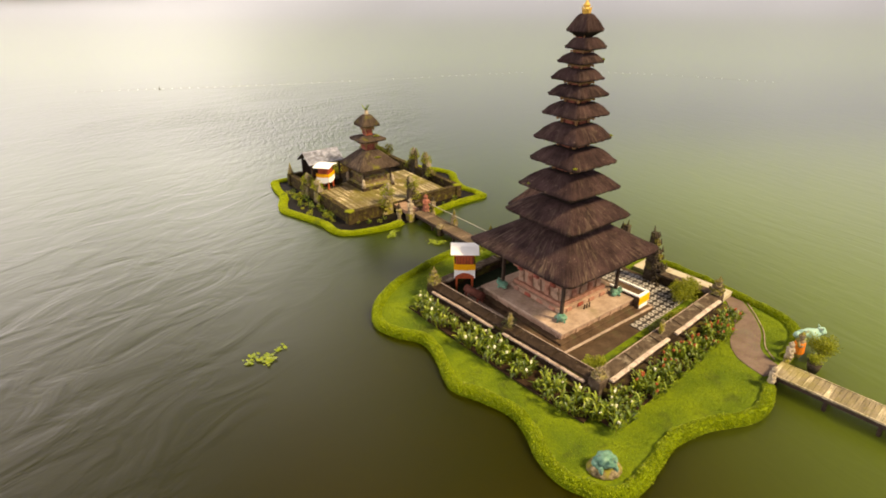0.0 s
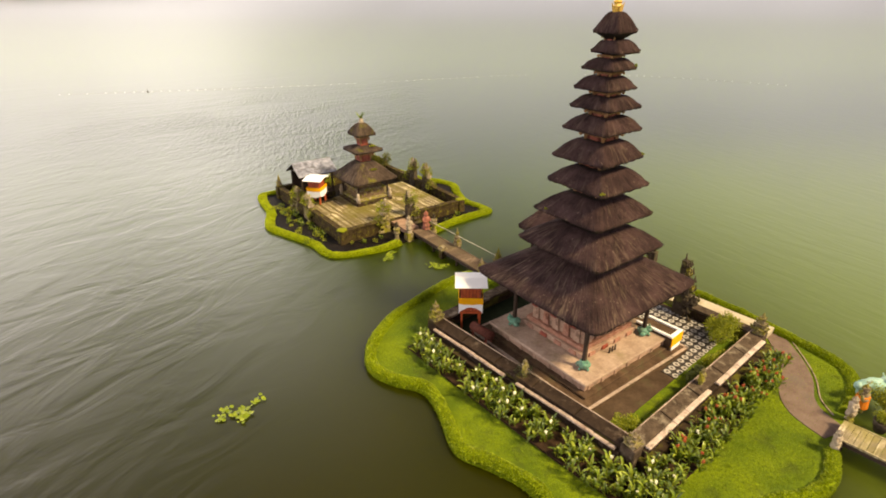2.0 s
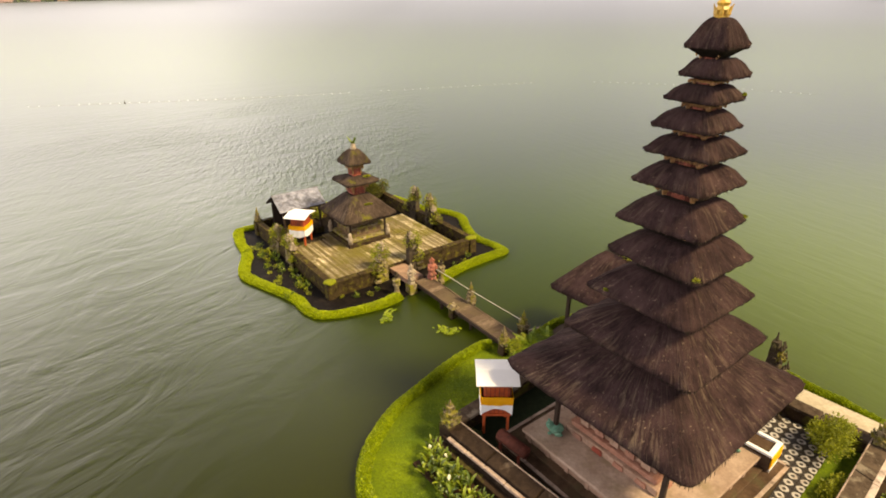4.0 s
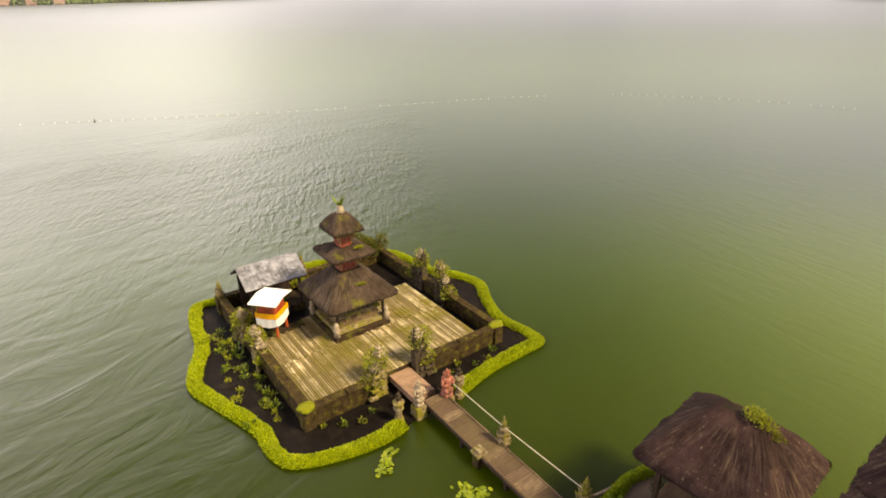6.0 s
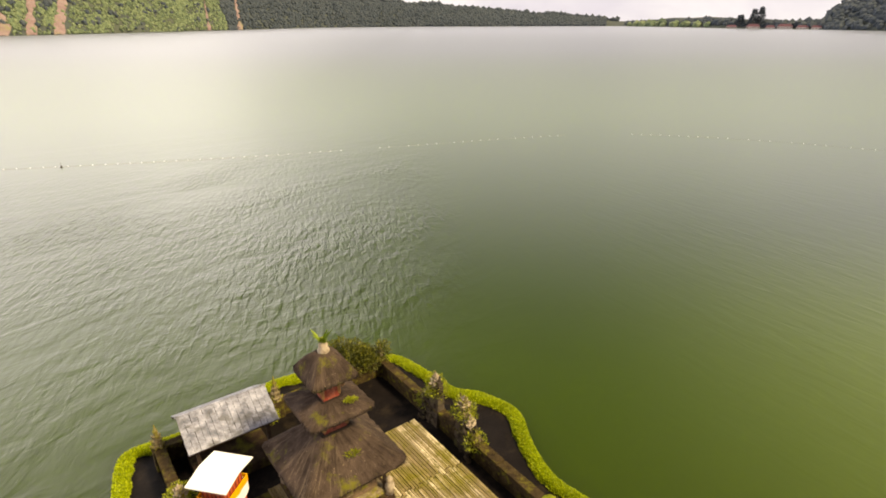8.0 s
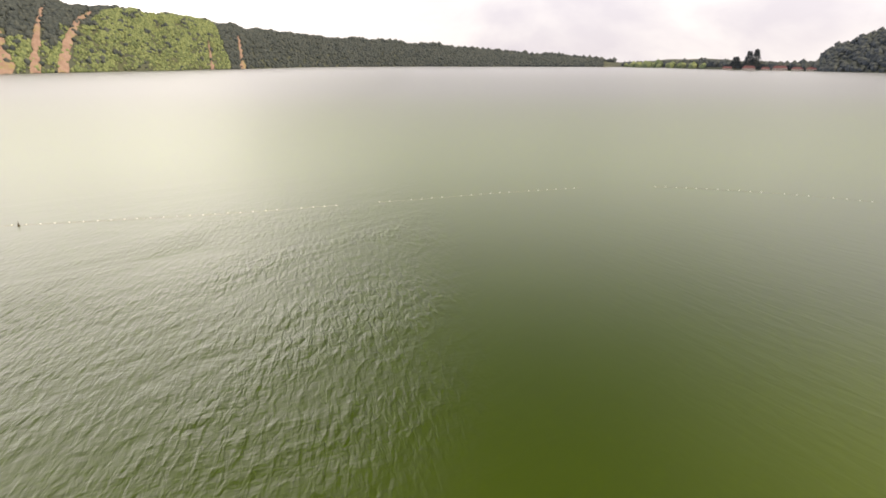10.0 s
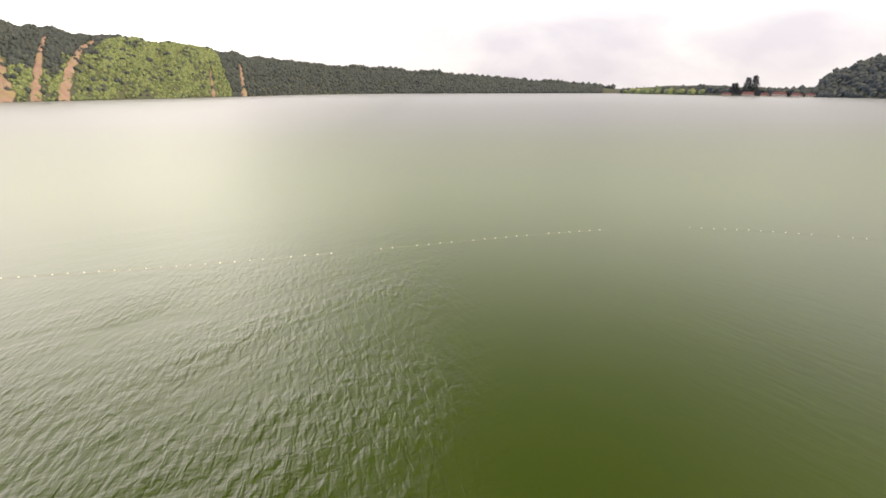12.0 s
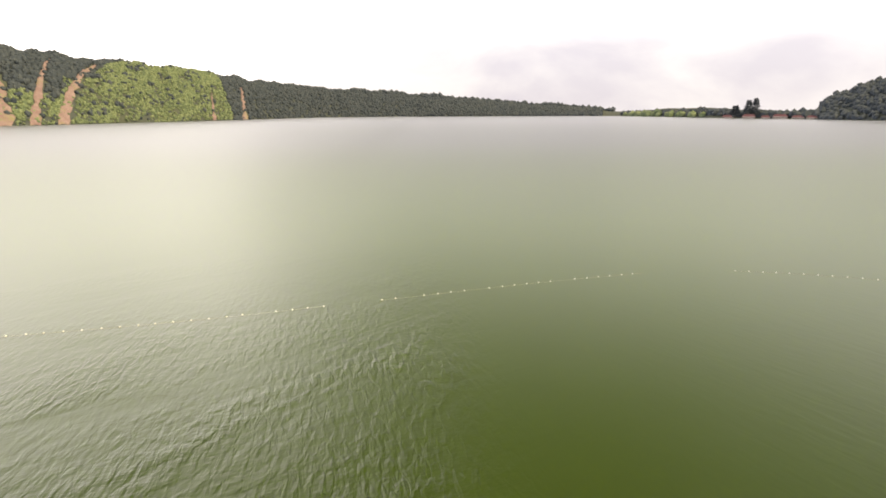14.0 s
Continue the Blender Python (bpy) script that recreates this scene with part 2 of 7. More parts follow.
def water_material():
    """Still, algae-green lake water with wind ripples in bands that die out in the lee."""
    k = Nodes("lake_water")
    p = k.place()
    sep = k.node("ShaderNodeSeparateXYZ", Vector=p)
    X, Y = sep.outputs["X"], sep.outputs["Y"]

    def span(v, a, b, lo=0.0, hi=1.0):
        nd = k.node("ShaderNodeMapRange", Value=v, From_Min=a, From_Max=b, To_Min=lo, To_Max=hi)
        nd.interpolation_type = "SMOOTHSTEP"
        return nd.outputs[0]

    def crests(azimuth, across, along):
        """Coordinates for ripples whose crests run along an azimuth."""
        turned = k.node("ShaderNodeMapping", Vector=p)
        turned.inputs["Rotation"].default_value = (0, 0, radians(azimuth))
        return k.node("ShaderNodeMapping", Vector=turned.outputs[0], Scale=(across, along, 1)).outputs[0]

    # the bed and the algae tint the water: brown shallows in the south, green to the north
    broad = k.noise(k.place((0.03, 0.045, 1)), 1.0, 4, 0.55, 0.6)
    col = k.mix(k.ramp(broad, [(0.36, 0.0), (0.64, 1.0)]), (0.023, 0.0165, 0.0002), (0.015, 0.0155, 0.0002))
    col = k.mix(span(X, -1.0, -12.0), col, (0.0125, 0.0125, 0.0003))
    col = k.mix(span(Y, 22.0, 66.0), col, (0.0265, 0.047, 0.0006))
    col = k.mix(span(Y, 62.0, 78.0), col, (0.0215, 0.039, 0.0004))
    # farther out it pales and turns bluer: reflected sky put into the colour
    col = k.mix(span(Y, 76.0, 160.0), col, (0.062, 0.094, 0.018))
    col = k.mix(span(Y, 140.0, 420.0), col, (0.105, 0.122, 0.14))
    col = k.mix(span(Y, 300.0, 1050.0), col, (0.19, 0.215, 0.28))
    # the east is green too, with brighter reflected sky put into the colour
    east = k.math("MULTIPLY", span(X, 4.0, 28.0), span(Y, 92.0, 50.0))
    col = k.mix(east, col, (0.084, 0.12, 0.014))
    # wind ripples: short crests across the breeze, in bands; the breeze bends round between south and north
    north = span(Y, 42.0, 62.0)
    r_south = k.noise(crests(32, 1.3, 0.5), 1.0, 3, 0.5, 0.9)
    r_north = k.noise(crests(-8, 2.3, 0.75), 1.0, 2, 0.5, 0.5)
    r1 = k.node("ShaderNodeMix", Factor=north)
    k.put(r1.inputs["A"], r_south)
    k.put(r1.inputs["B"], r_north)
    fine = k.noise(crests(70, 4.2, 1.5), 1.0, 2, 0.55, 0.4)
    r3 = k.noise(crests(-28, 1.3, 0.3), 1.0, 2, 0.5, 0.6)
    swell = k.noise(crests(36, 0.42, 0.19), 1.0, 3, 0.5, 1.2)
    bands = k.noise(crests(50, 0.1, 0.035), 1.0, 3, 0.55, 0.8)
    gust = k.ramp(bands, [(0.36, 0.2), (0.5, 0.55), (0.64, 1.0)])
    edge = k.node("ShaderNodeMapRange", Value=Y, From_Min=36.0, From_Max=60.0, To_Min=-7.0, To_Max=2.0).outputs[0]
    side = k.math("SUBTRACT", X, edge)
    west = k.math("MULTIPLY", span(side, 0.0, -9.0, 0.02, 1.0), gust)
    west = k.math("MULTIPLY", west, span(Y, 52.0, 96.0, 0.15, 2.1))
    right = k.math("MULTIPLY", span(X, 2.0, 22.0), 0.09)
    h = k.math("ADD", r1.outputs[0], k.math("MULTIPLY", fine, 0.2))
    h = k.math("MULTIPLY", h, k.math("MULTIPLY", west, 0.66))
    h = k.math("ADD", h, k.math("MULTIPLY", r3, right))
    h = k.math("ADD", h, k.math("MULTIPLY", k.math("MULTIPLY", swell, span(side, 2.0, -10.0, 0.1, 1.0)), 0.5))
    # far off the ripples are too small to tell apart and only blur the sheen
    calm = k.math("MULTIPLY", span(Y, 72.0, 150.0, 1.0, 0.0), span(X, -18.0, -60.0, 1.0, 0.25))
    h = k.math("MULTIPLY", h, calm)
    rough = k.math("ADD", span(Y, 55.0, 300.0, 0.28, 0.34), k.math("MULTIPLY", span(X, -6.0, -40.0), 0.04))
    k.bsdf.subsurface_method = "BURLEY"
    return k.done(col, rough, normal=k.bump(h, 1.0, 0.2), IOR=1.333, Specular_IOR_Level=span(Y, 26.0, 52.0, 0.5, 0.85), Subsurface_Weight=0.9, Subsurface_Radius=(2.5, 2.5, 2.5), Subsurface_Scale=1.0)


MAT = {
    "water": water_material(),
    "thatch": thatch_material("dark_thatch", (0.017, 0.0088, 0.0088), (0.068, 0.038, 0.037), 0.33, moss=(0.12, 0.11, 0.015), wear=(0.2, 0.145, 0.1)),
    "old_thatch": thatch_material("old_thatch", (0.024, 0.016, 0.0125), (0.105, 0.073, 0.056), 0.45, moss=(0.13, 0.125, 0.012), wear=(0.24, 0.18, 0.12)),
    # fibre for soffits and fringes, the shade under the eaves put into its colour
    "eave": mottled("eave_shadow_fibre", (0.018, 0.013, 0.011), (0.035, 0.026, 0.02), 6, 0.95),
    "red_wood": mottled("red_painted_wood", (0.22, 0.035, 0.02), (0.30, 0.06, 0.03), 5, 0.6, 0.2, 0.01, (0.09, 0.03, 0.02), 3),
    "gold": mottled("gilded_wood", (0.22, 0.10, 0.03), (0.42, 0.23, 0.08), 9, 0.55, 0.6, 0.02, (0.12, 0.045, 0.025), 5),
    "red_carving": mottled("carved_red_wood", (0.26, 0.045, 0.025), (0.40, 0.13, 0.07), 12, 0.65, 0.8, 0.03, (0.08, 0.02, 0.012), 6),
    "aged_red_wood": mottled("old_dark_red_wood", (0.07, 0.02, 0.014), (0.14, 0.045, 0.03), 7, 0.75, 0.5, 0.02, (0.05, 0.02, 0.015), 4),
    "gold_bright": mottled("gilt_finial", (0.55, 0.33, 0.05), (0.7, 0.45, 0.08), 9, 0.4, 0.5, 0.02),
    "dark_wood": mottled("dark_timber", (0.035, 0.024, 0.018), (0.06, 0.04, 0.03), 4, 0.7),
    "stone_dark": mottled("mossy_dark_stone", (0.026, 0.016, 0.010), (0.06, 0.038, 0.023), 2.2, 0.92, 0.9, 0.04, (0.1, 0.095, 0.014), 1.1, (0.5, 0.64)),
    "stone_cap": mottled("weathered_wall_cap", (0.045, 0.03, 0.02), (0.12, 0.085, 0.06), 3.2, 0.9, 0.9, 0.03, (0.2, 0.165, 0.125), 1.9, (0.54, 0.66)),
    "stone_slope": mottled("dark_wet_coping", (0.02, 0.012, 0.008), (0.046, 0.029, 0.019), 3.0, 0.85, 0.9, 0.03, (0.11, 0.08, 0.058), 1.6, (0.56, 0.68)),
    "stone_moss": mottled("moss_grown_wall_stone", (0.024, 0.015, 0.007), (0.08, 0.055, 0.024), 4.0, 0.92, 1.0, 0.05, (0.13, 0.115, 0.012), 3.2, (0.52, 0.68)),
    "shrine_red": mottled("bright_red_lacquer", (0.46, 0.075, 0.02), (0.58, 0.12, 0.035), 5, 0.5, 0.2, 0.01, (0.25, 0.05, 0.02), 3),
    "strand": None,
    "stone_pale": mottled("pale_weathered_ledge", (0.30, 0.21, 0.165), (0.52, 0.41, 0.34), 2.6, 0.85, 0.7, 0.02, (0.09, 0.065, 0.045), 1.9, (0.53, 0.66)),
    "ledge_plaster": mottled("pale_plastered_ledge", (0.44, 0.33, 0.28), (0.68, 0.57, 0.5), 2.6, 0.85, 0.7, 0.02, (0.12, 0.085, 0.06), 1.7, (0.56, 0.7)),
    "stage": mottled("cream_landing_stone", (0.42, 0.35, 0.25), (0.56, 0.49, 0.37), 1.2, 0.85, 0.4, 0.02, (0.3, 0.25, 0.15), 0.8),
    "plinth": mottled("pink_andesite_plinth", (0.30, 0.185, 0.13), (0.44, 0.295, 0.22), 1.8, 0.85, 0.6, 0.03, (0.13, 0.09, 0.065), 1.0, (0.5, 0.7)),
    "shrine_stone": mottled("carved_brown_shrine_stone", (0.10, 0.065, 0.038), (0.24, 0.165, 0.10), 3.2, 0.9, 0.9, 0.04, (0.14, 0.12, 0.03), 1.4, (0.52, 0.66)),
    "plinth_top": mottled("cream_stone_platform", (0.30, 0.205, 0.15), (0.47, 0.345, 0.27), 1.4, 0.85, 0.5, 0.02, (0.24, 0.18, 0.11), 0.9, (0.52, 0.7)),
    "plinth_low": mottled("brown_plinth_base", (0.065, 0.038, 0.023), (0.13, 0.08, 0.05), 2.0, 0.9, 0.7, 0.03, (0.07, 0.06, 0.03), 1.0),
    "carved": mottled("carved_red_brick", (0.28, 0.12, 0.08), (0.42, 0.23, 0.165), 4.0, 0.85, 0.6, 0.03, (0.2, 0.12, 0.09), 1.5),
    "concrete": mottled("worn_court_concrete", (0.055, 0.034, 0.021), (0.1, 0.064, 0.041), 1.2, 0.9, 0.4, 0.02, (0.08, 0.07, 0.035), 0.7),
    "path": mottled("grey_path", (0.155, 0.105, 0.085), (0.215, 0.155, 0.128), 2.5, 0.85, 0.3, 0.01, (0.15, 0.12, 0.1), 0.6),
    "statue": mottled("lichen_stone", (0.08, 0.055, 0.03), (0.42, 0.34, 0.21), 7.0, 0.9, 1.0, 0.05, (0.21, 0.19, 0.02), 2.2, (0.46, 0.58)),
    "statue_dark": mottled("black_lava_stone", (0.045, 0.034, 0.024), (0.10, 0.078, 0.055), 4.0, 0.9, 0.9, 0.05, (0.14, 0.13, 0.04), 1.5, (0.55, 0.68)),
    "statue_white": mottled("whitewashed_stone", (0.3, 0.235, 0.17), (0.52, 0.44, 0.33), 5.0, 0.85, 0.7, 0.03, (0.2, 0.15, 0.1), 3.0),
    "statue_red": mottled("red_painted_stone", (0.33, 0.1, 0.07), (0.42, 0.19, 0.14), 5.0, 0.8, 0.7, 0.03, (0.14, 0.08, 0.05), 3.0),
    "statue_green": mottled("verdigris_paint", (0.06, 0.2, 0.13), (0.16, 0.33, 0.24), 5.0, 0.6, 0.5, 0.02, (0.12, 0.1, 0.06), 3.0),
    "statue_teal": mottled("turquoise_paint", (0.06, 0.17, 0.125), (0.22, 0.37, 0.28), 5.0, 0.8, 0.8, 0.04, (0.1, 0.085, 0.055), 3.0),
    "statue_mint": mottled("pale_turquoise_paint", (0.22, 0.4, 0.34), (0.42, 0.58, 0.5), 5.0, 0.75, 0.7, 0.03, (0.2, 0.19, 0.14), 3.0, (0.56, 0.7)),
    "cloth_white": mottled("white_cloth", (0.78, 0.77, 0.78), (0.85, 0.84, 0.85), 3.0, 0.9, 0.2, 0.01, None, 1, (0, 1), (0.7, 0.7, 0.72)),
    "cloth_yellow": mottled("yellow_cloth", (0.75, 0.34, 0.01), (0.8, 0.42, 0.015), 3.0, 0.85, 0.2, 0.01, None, 1, (0, 1), (0.7, 0.26, 0.01)),
    "cloth_orange": mottled("orange_cloth", (0.62, 0.17, 0.02), (0.7, 0.24, 0.03), 3.0, 0.85, 0.2, 0.01, None, 1, (0, 1), (0.5, 0.12, 0.01)),
    "canopy": mottled("white_painted_roof", (0.8, 0.79, 0.79), (0.84, 0.83, 0.83), 2.0, 0.6, 0.1, 0.005, None, 1, (0, 1), (0.76, 0.75, 0.75)),
    "tin": mottled("grey_shingle_roof", (0.1, 0.105, 0.145), (0.45, 0.46, 0.57), 3.0, 0.5, 0.6, 0.02, (0.1, 0.1, 0.115), 2.0, (0.52, 0.64)),
    "soil": mottled("dark_bed_soil", (0.024, 0.013, 0.007), (0.05, 0.028, 0.015), 3.0, 0.95, 0.8, 0.05),
    "mud": mottled("wet_black_mud", (0.005, 0.0035, 0.0035), (0.011, 0.008, 0.0075), 1.6, 0.72, 0.6, 0.04, (0.022, 0.016, 0.011), 1.2),
    "moss": mottled("moss_cushion", (0.15, 0.17, 0.01), (0.26, 0.27, 0.02), 6.0, 0.95, 1.0, 0.05),
    "rope": mottled("pale_rope", (0.42, 0.39, 0.33), (0.55, 0.51, 0.44), 8.0, 0.8, 0.2, 0.005),
    "buoy": mottled("white_float", (0.72, 0.72, 0.68), (0.8, 0.8, 0.77), 8.0, 0.4, 0.1, 0.005),
    "bark": mottled("bark", (0.08, 0.055, 0.035), (0.14, 0.1, 0.07), 6.0, 0.9, 0.8, 0.03),
    "leaf_lime": leaf_material("lime_hedge_leaves", (0.22, 0.29, 0.005), (0.4, 0.48, 0.008), (0.54, 0.58, 0.014)),
    "leaf_hedge": leaf_material("hedge_leaves", (0.15, 0.21, 0.005), (0.3, 0.375, 0.007), (0.44, 0.5, 0.012)),
    "leaf_grass": leaf_material("lawn_blades", (0.09, 0.145, 0.004), (0.19, 0.26, 0.005), (0.31, 0.36, 0.01)),
    "leaf_canna": leaf_material("canna_leaves", (0.038, 0.066, 0.004), (0.13, 0.195, 0.01), (0.36, 0.42, 0.035), 0.4),
    "leaf_bush": leaf_material("shrub_leaves", (0.14, 0.165, 0.008), (0.28, 0.31, 0.012), (0.44, 0.45, 0.022)),
    "leaf_dark": leaf_material("dark_shrub_leaves", (0.03, 0.042, 0.008), (0.055, 0.07, 0.012), (0.09, 0.1, 0.02)),
    "leaf_olive": leaf_material("olive_shrub_leaves", (0.05, 0.055, 0.006), (0.11, 0.115, 0.01), (0.22, 0.22, 0.016)),
    "leaf_fern": leaf_material("fern_leaflets", (0.12, 0.19, 0.008), (0.22, 0.32, 0.012), (0.36, 0.44, 0.03)),
    "leaf_pad": leaf_material("floating_leaves", (0.16, 0.22, 0.01), (0.26, 0.34, 0.02), (0.36, 0.42, 0.04), 0.35),
    "petal_white": mottled("pale_petals", (0.8, 0.78, 0.6), (0.85, 0.83, 0.7), 9, 0.6, 0.1, 0.005, None, 1, (0, 1), (0.75, 0.72, 0.4)),
    "petal_red": mottled("red_petals", (0.34, 0.045, 0.012), (0.42, 0.12, 0.02), 9, 0.6, 0.1, 0.005),
    "tile_black": mottled("black_floor_tile", (0.035, 0.028, 0.024), (0.06, 0.048, 0.04), 6, 0.5, 0.2, 0.005),
    "tile_white": mottled("white_tile_inlay", (0.42, 0.39, 0.36), (0.55, 0.51, 0.48), 6, 0.6, 0.2, 0.005, (0.25, 0.2, 0.16), 2),
    # mossy turf, darkened in its colour for the tower roof's shade
    "green_floor": mottled("shaded_mossy_turf", (0.016, 0.026, 0.012), (0.03, 0.04, 0.018), 1.5, 0.9, 0.4, 0.02),
}


def plank_material(name, a, b, moss, turn=0.0):
    """Weathered boards: each its own tone, grain, dirt worked in along the length, moss in patches."""
    k = Nodes(name)
    p = k.place()
    turned = k.node("ShaderNodeMapping", Vector=p)
    turned.inputs["Rotation"].default_value = (0, 0, radians(turn))
    along = k.node("ShaderNodeMapping", Vector=turned.outputs[0], Scale=(16, 1.1, 8)).outputs[0]
    n1 = k.noise(along, 1.0, 5, 0.65)
    base = k.ramp(k.random(), [(0.0, tuple(c * 0.55 for c in a)), (0.55, a), (0.85, b), (1.0, tuple(min(0.85, c * 1.15) for c in b))])
    col = k.mix(k.ramp(n1, [(0.35, 0.75), (0.62, 0.0)]), base, tuple(c * 0.35 for c in a))
    n2 = k.noise(p, 0.5, 5, 0.65, 0.4)
    col = k.mix(k.ramp(n2, [(0.46, 0.0), (0.62, 0.85)]), col, moss)
    n3 = k.noise(p, 0.3, 5, 0.65, 0.5)
    col = k.mix(k.ramp(n3, [(0.42, 0.0), (0.58, 0.62)]), col, tuple(c * 0.38 for c in a))
    n4 = k.noise(p, 5.0, 5, 0.7)
    col = k.mix(k.ramp(n4, [(0.5, 0.0), (0.66, 0.75)]), col, tuple(c * 0.8 for c in moss))
    return k.done(col, 0.9, normal=k.bump(k.math("ADD", n1, n4), 0.9, 0.04), Specular_IOR_Level=0.15)


MAT["plank"] = plank_material("mossy_floor_strips", (0.36, 0.275, 0.14), (0.7, 0.59, 0.4), (0.17, 0.148, 0.01), -35.5)
MAT["strand"] = leaf_material("loose_thatch_fibre", (0.018, 0.009, 0.009), (0.04, 0.023, 0.02), (0.08, 0.052, 0.04), 0.9)
MAT["deck"] = plank_material("bleached_deck_boards", (0.36, 0.29, 0.19), (0.6, 0.51, 0.36), (0.24, 0.2, 0.07), 50)
MAT["bridge"] = plank_material("brown_bridge_boards", (0.18, 0.12, 0.085), (0.28, 0.2, 0.14), (0.12, 0.09, 0.05), 50)


def lawn_material():
    k = Nodes("mown_lawn")
    p = k.place()
    n1, n2, n3 = k.noise(p, 0.5, 4), k.noise(p, 9, 4, 0.65), k.noise(p, 60, 2, 0.6)
    col = k.mix(k.ramp(n1, [(0.35, 0.0), (0.65, 1.0)]), (0.085, 0.14, 0.003), (0.2, 0.265, 0.004))
    col = k.mix(k.ramp(n2, [(0.4, 0.6), (0.65, 0.0)]), col, (0.07, 0.105, 0.006))
    n4 = k.noise(p, 0.9, 5, 0.65, 0.5)
    col = k.mix(k.ramp(n4, [(0.54, 0.0), (0.68, 0.6)]), col, (0.045, 0.055, 0.008))
    return k.done(col, 0.9, normal=k.bump(k.math("ADD", n2, n3), 0.8, 0.05), Specular_IOR_Level=0.2)


def hill_material():
    """Wooded slope: broken crowns, sunlit scrub in one stretch, bare red slips."""
    k = Nodes("wooded_hill")
    p = k.place()
    n1, n2 = k.noise(p, 0.08, 5, 0.6), k.noise(p, 0.02, 3)
    # the slope's grey-greens carry the distance haze in their colour
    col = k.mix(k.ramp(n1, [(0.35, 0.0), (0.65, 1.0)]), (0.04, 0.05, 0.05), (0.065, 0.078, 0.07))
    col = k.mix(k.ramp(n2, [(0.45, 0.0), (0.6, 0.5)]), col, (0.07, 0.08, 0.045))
    return k.done(col, 0.95, normal=k.bump(n1, 1.0, 3.0))


MAT["lawn"] = lawn_material()
MAT["hill"] = hill_material()
MAT["slip"] = mottled("red_landslip_earth", (0.22, 0.15, 0.15), (0.31, 0.235, 0.235), 0.12, 0.95, 0.8, 1.5, (0.2, 0.19, 0.1), 0.06)
# distance haze put into the crown colours as a pale blue-grey
MAT["wood_dark"] = leaf_material("hazed_forest_crowns", (0.044, 0.06, 0.08), (0.062, 0.08, 0.1), (0.088, 0.105, 0.118), 0.9)
# sunlight, and some haze, put into the colour of the scrub
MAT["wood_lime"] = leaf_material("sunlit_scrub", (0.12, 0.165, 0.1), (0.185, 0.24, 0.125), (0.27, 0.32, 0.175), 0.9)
MAT["roof_red"] = mottled("far_red_roof", (0.09, 0.04, 0.058), (0.15, 0.085, 0.1), 0.4, 0.8)
MAT["wall_far"] = mottled("far_pale_wall", (0.55, 0.5, 0.47), (0.62, 0.57, 0.54), 0.4, 0.8)


# ---------------------------------------------------------------- mesh helpers
def mesh_object(name, verts, faces, mat, smooth=False):
    me = bpy.data.meshes.new(name)
    me.from_pydata([tuple(v) for v in verts], [], faces)
    me.materials.append(mat)
    if smooth:
        me.polygons.foreach_set("use_smooth", [True] * len(me.polygons))
    me.update()
    return new(name, me)


def part(name, bm, mat, parent=None, label="", smooth=False):
    """Links a bmesh as one mesh object under a thing or a part."""
    me = bpy.data.meshes.new(name)
    bmesh.ops.recalc_face_normals(bm, faces=bm.faces)
    bm.to_mesh(me)
    bm.free()
    me.materials.append(mat)
    if smooth:
        me.polygons.foreach_set("use_smooth", [True] * len(me.polygons))
    ob = new(name, me)
    if parent is not None:
        ob.parent = parent
    if label:
        ob["label"] = label
    return ob


def thing(name, m, label, category, group="", kind=""):
    """An empty at a thing's base, that parents its parts."""
    ob = new(name)
    ob.empty_display_size = 0.2
    ob.matrix_basis = m
    return tagged(ob, label, category, group, kind)


def adopt(ob, parent, label=""):
    ob.parent = parent
    if label:
        ob["label"] = label
    return ob


def box(bm, c, s, turn=0.0, taper=1.0, bevel=0.0):
    """A block on its base centre c, of size s, its top scaled by taper, edges broken by bevel."""
    x, y, z = s[0] / 2, s[1] / 2, s[2]
    vs = []
    for k, zz in ((1.0, 0.0), (taper, z)):
        for sx, sy in ((-1, -1), (1, -1), (1, 1), (-1, 1)):
            a = radians(turn)
            px, py = sx * x * k, sy * y * k
            vs.append(bm.verts.new((c[0] + px * math.cos(a) - py * math.sin(a), c[1] + px * math.sin(a) + py * math.cos(a), c[2] + zz)))
    fs = [bm.faces.new([vs[i] for i in q]) for q in ((3, 2, 1, 0), (4, 5, 6, 7), (0, 1, 5, 4), (1, 2, 6, 5), (2, 3, 7, 6), (3, 0, 4, 7))]
    if bevel > 0:
        es = list({e for f in fs for e in f.edges})
        bmesh.ops.bevel(bm, geom=es, offset=bevel, segments=1, affect="EDGES")
    return vs


def lathe(bm, profile, c=(0, 0, 0), seg=12, squash=(1, 1)):
    """A turned form: rings of (radius, height) round a vertical axis."""
    rings = []
    for r, z in profile:
        rings.append([bm.verts.new((c[0] + squash[0] * r * math.cos(2 * math.pi * i / seg), c[1] + squash[1] * r * math.sin(2 * math.pi * i / seg), c[2] + z)) for i in range(seg)])
    for a, b in zip(rings, rings[1:]):
        for i in range(seg):
            bm.faces.new((a[i], a[(i + 1) % seg], b[(i + 1) % seg], b[i]))
    bm.faces.new(rings[0][::-1])
    bm.faces.new(rings[-1])


def blob(bm, c, r, rough=0.15, seed=0, sub=2):
    """A lumpy rounded mass."""
    geo = bmesh.ops.create_icosphere(bm, subdivisions=sub, radius=1.0)
    for v in geo["verts"]:
        k = 1 + rough * noise.noise(v.co * 2.3 + Vector((seed * 3.1, seed * 1.7, 0)))
        v.co = Vector((c[0] + v.co.x * r[0] * k, c[1] + v.co.y * r[1] * k, c[2] + v.co.z * r[2] * k))


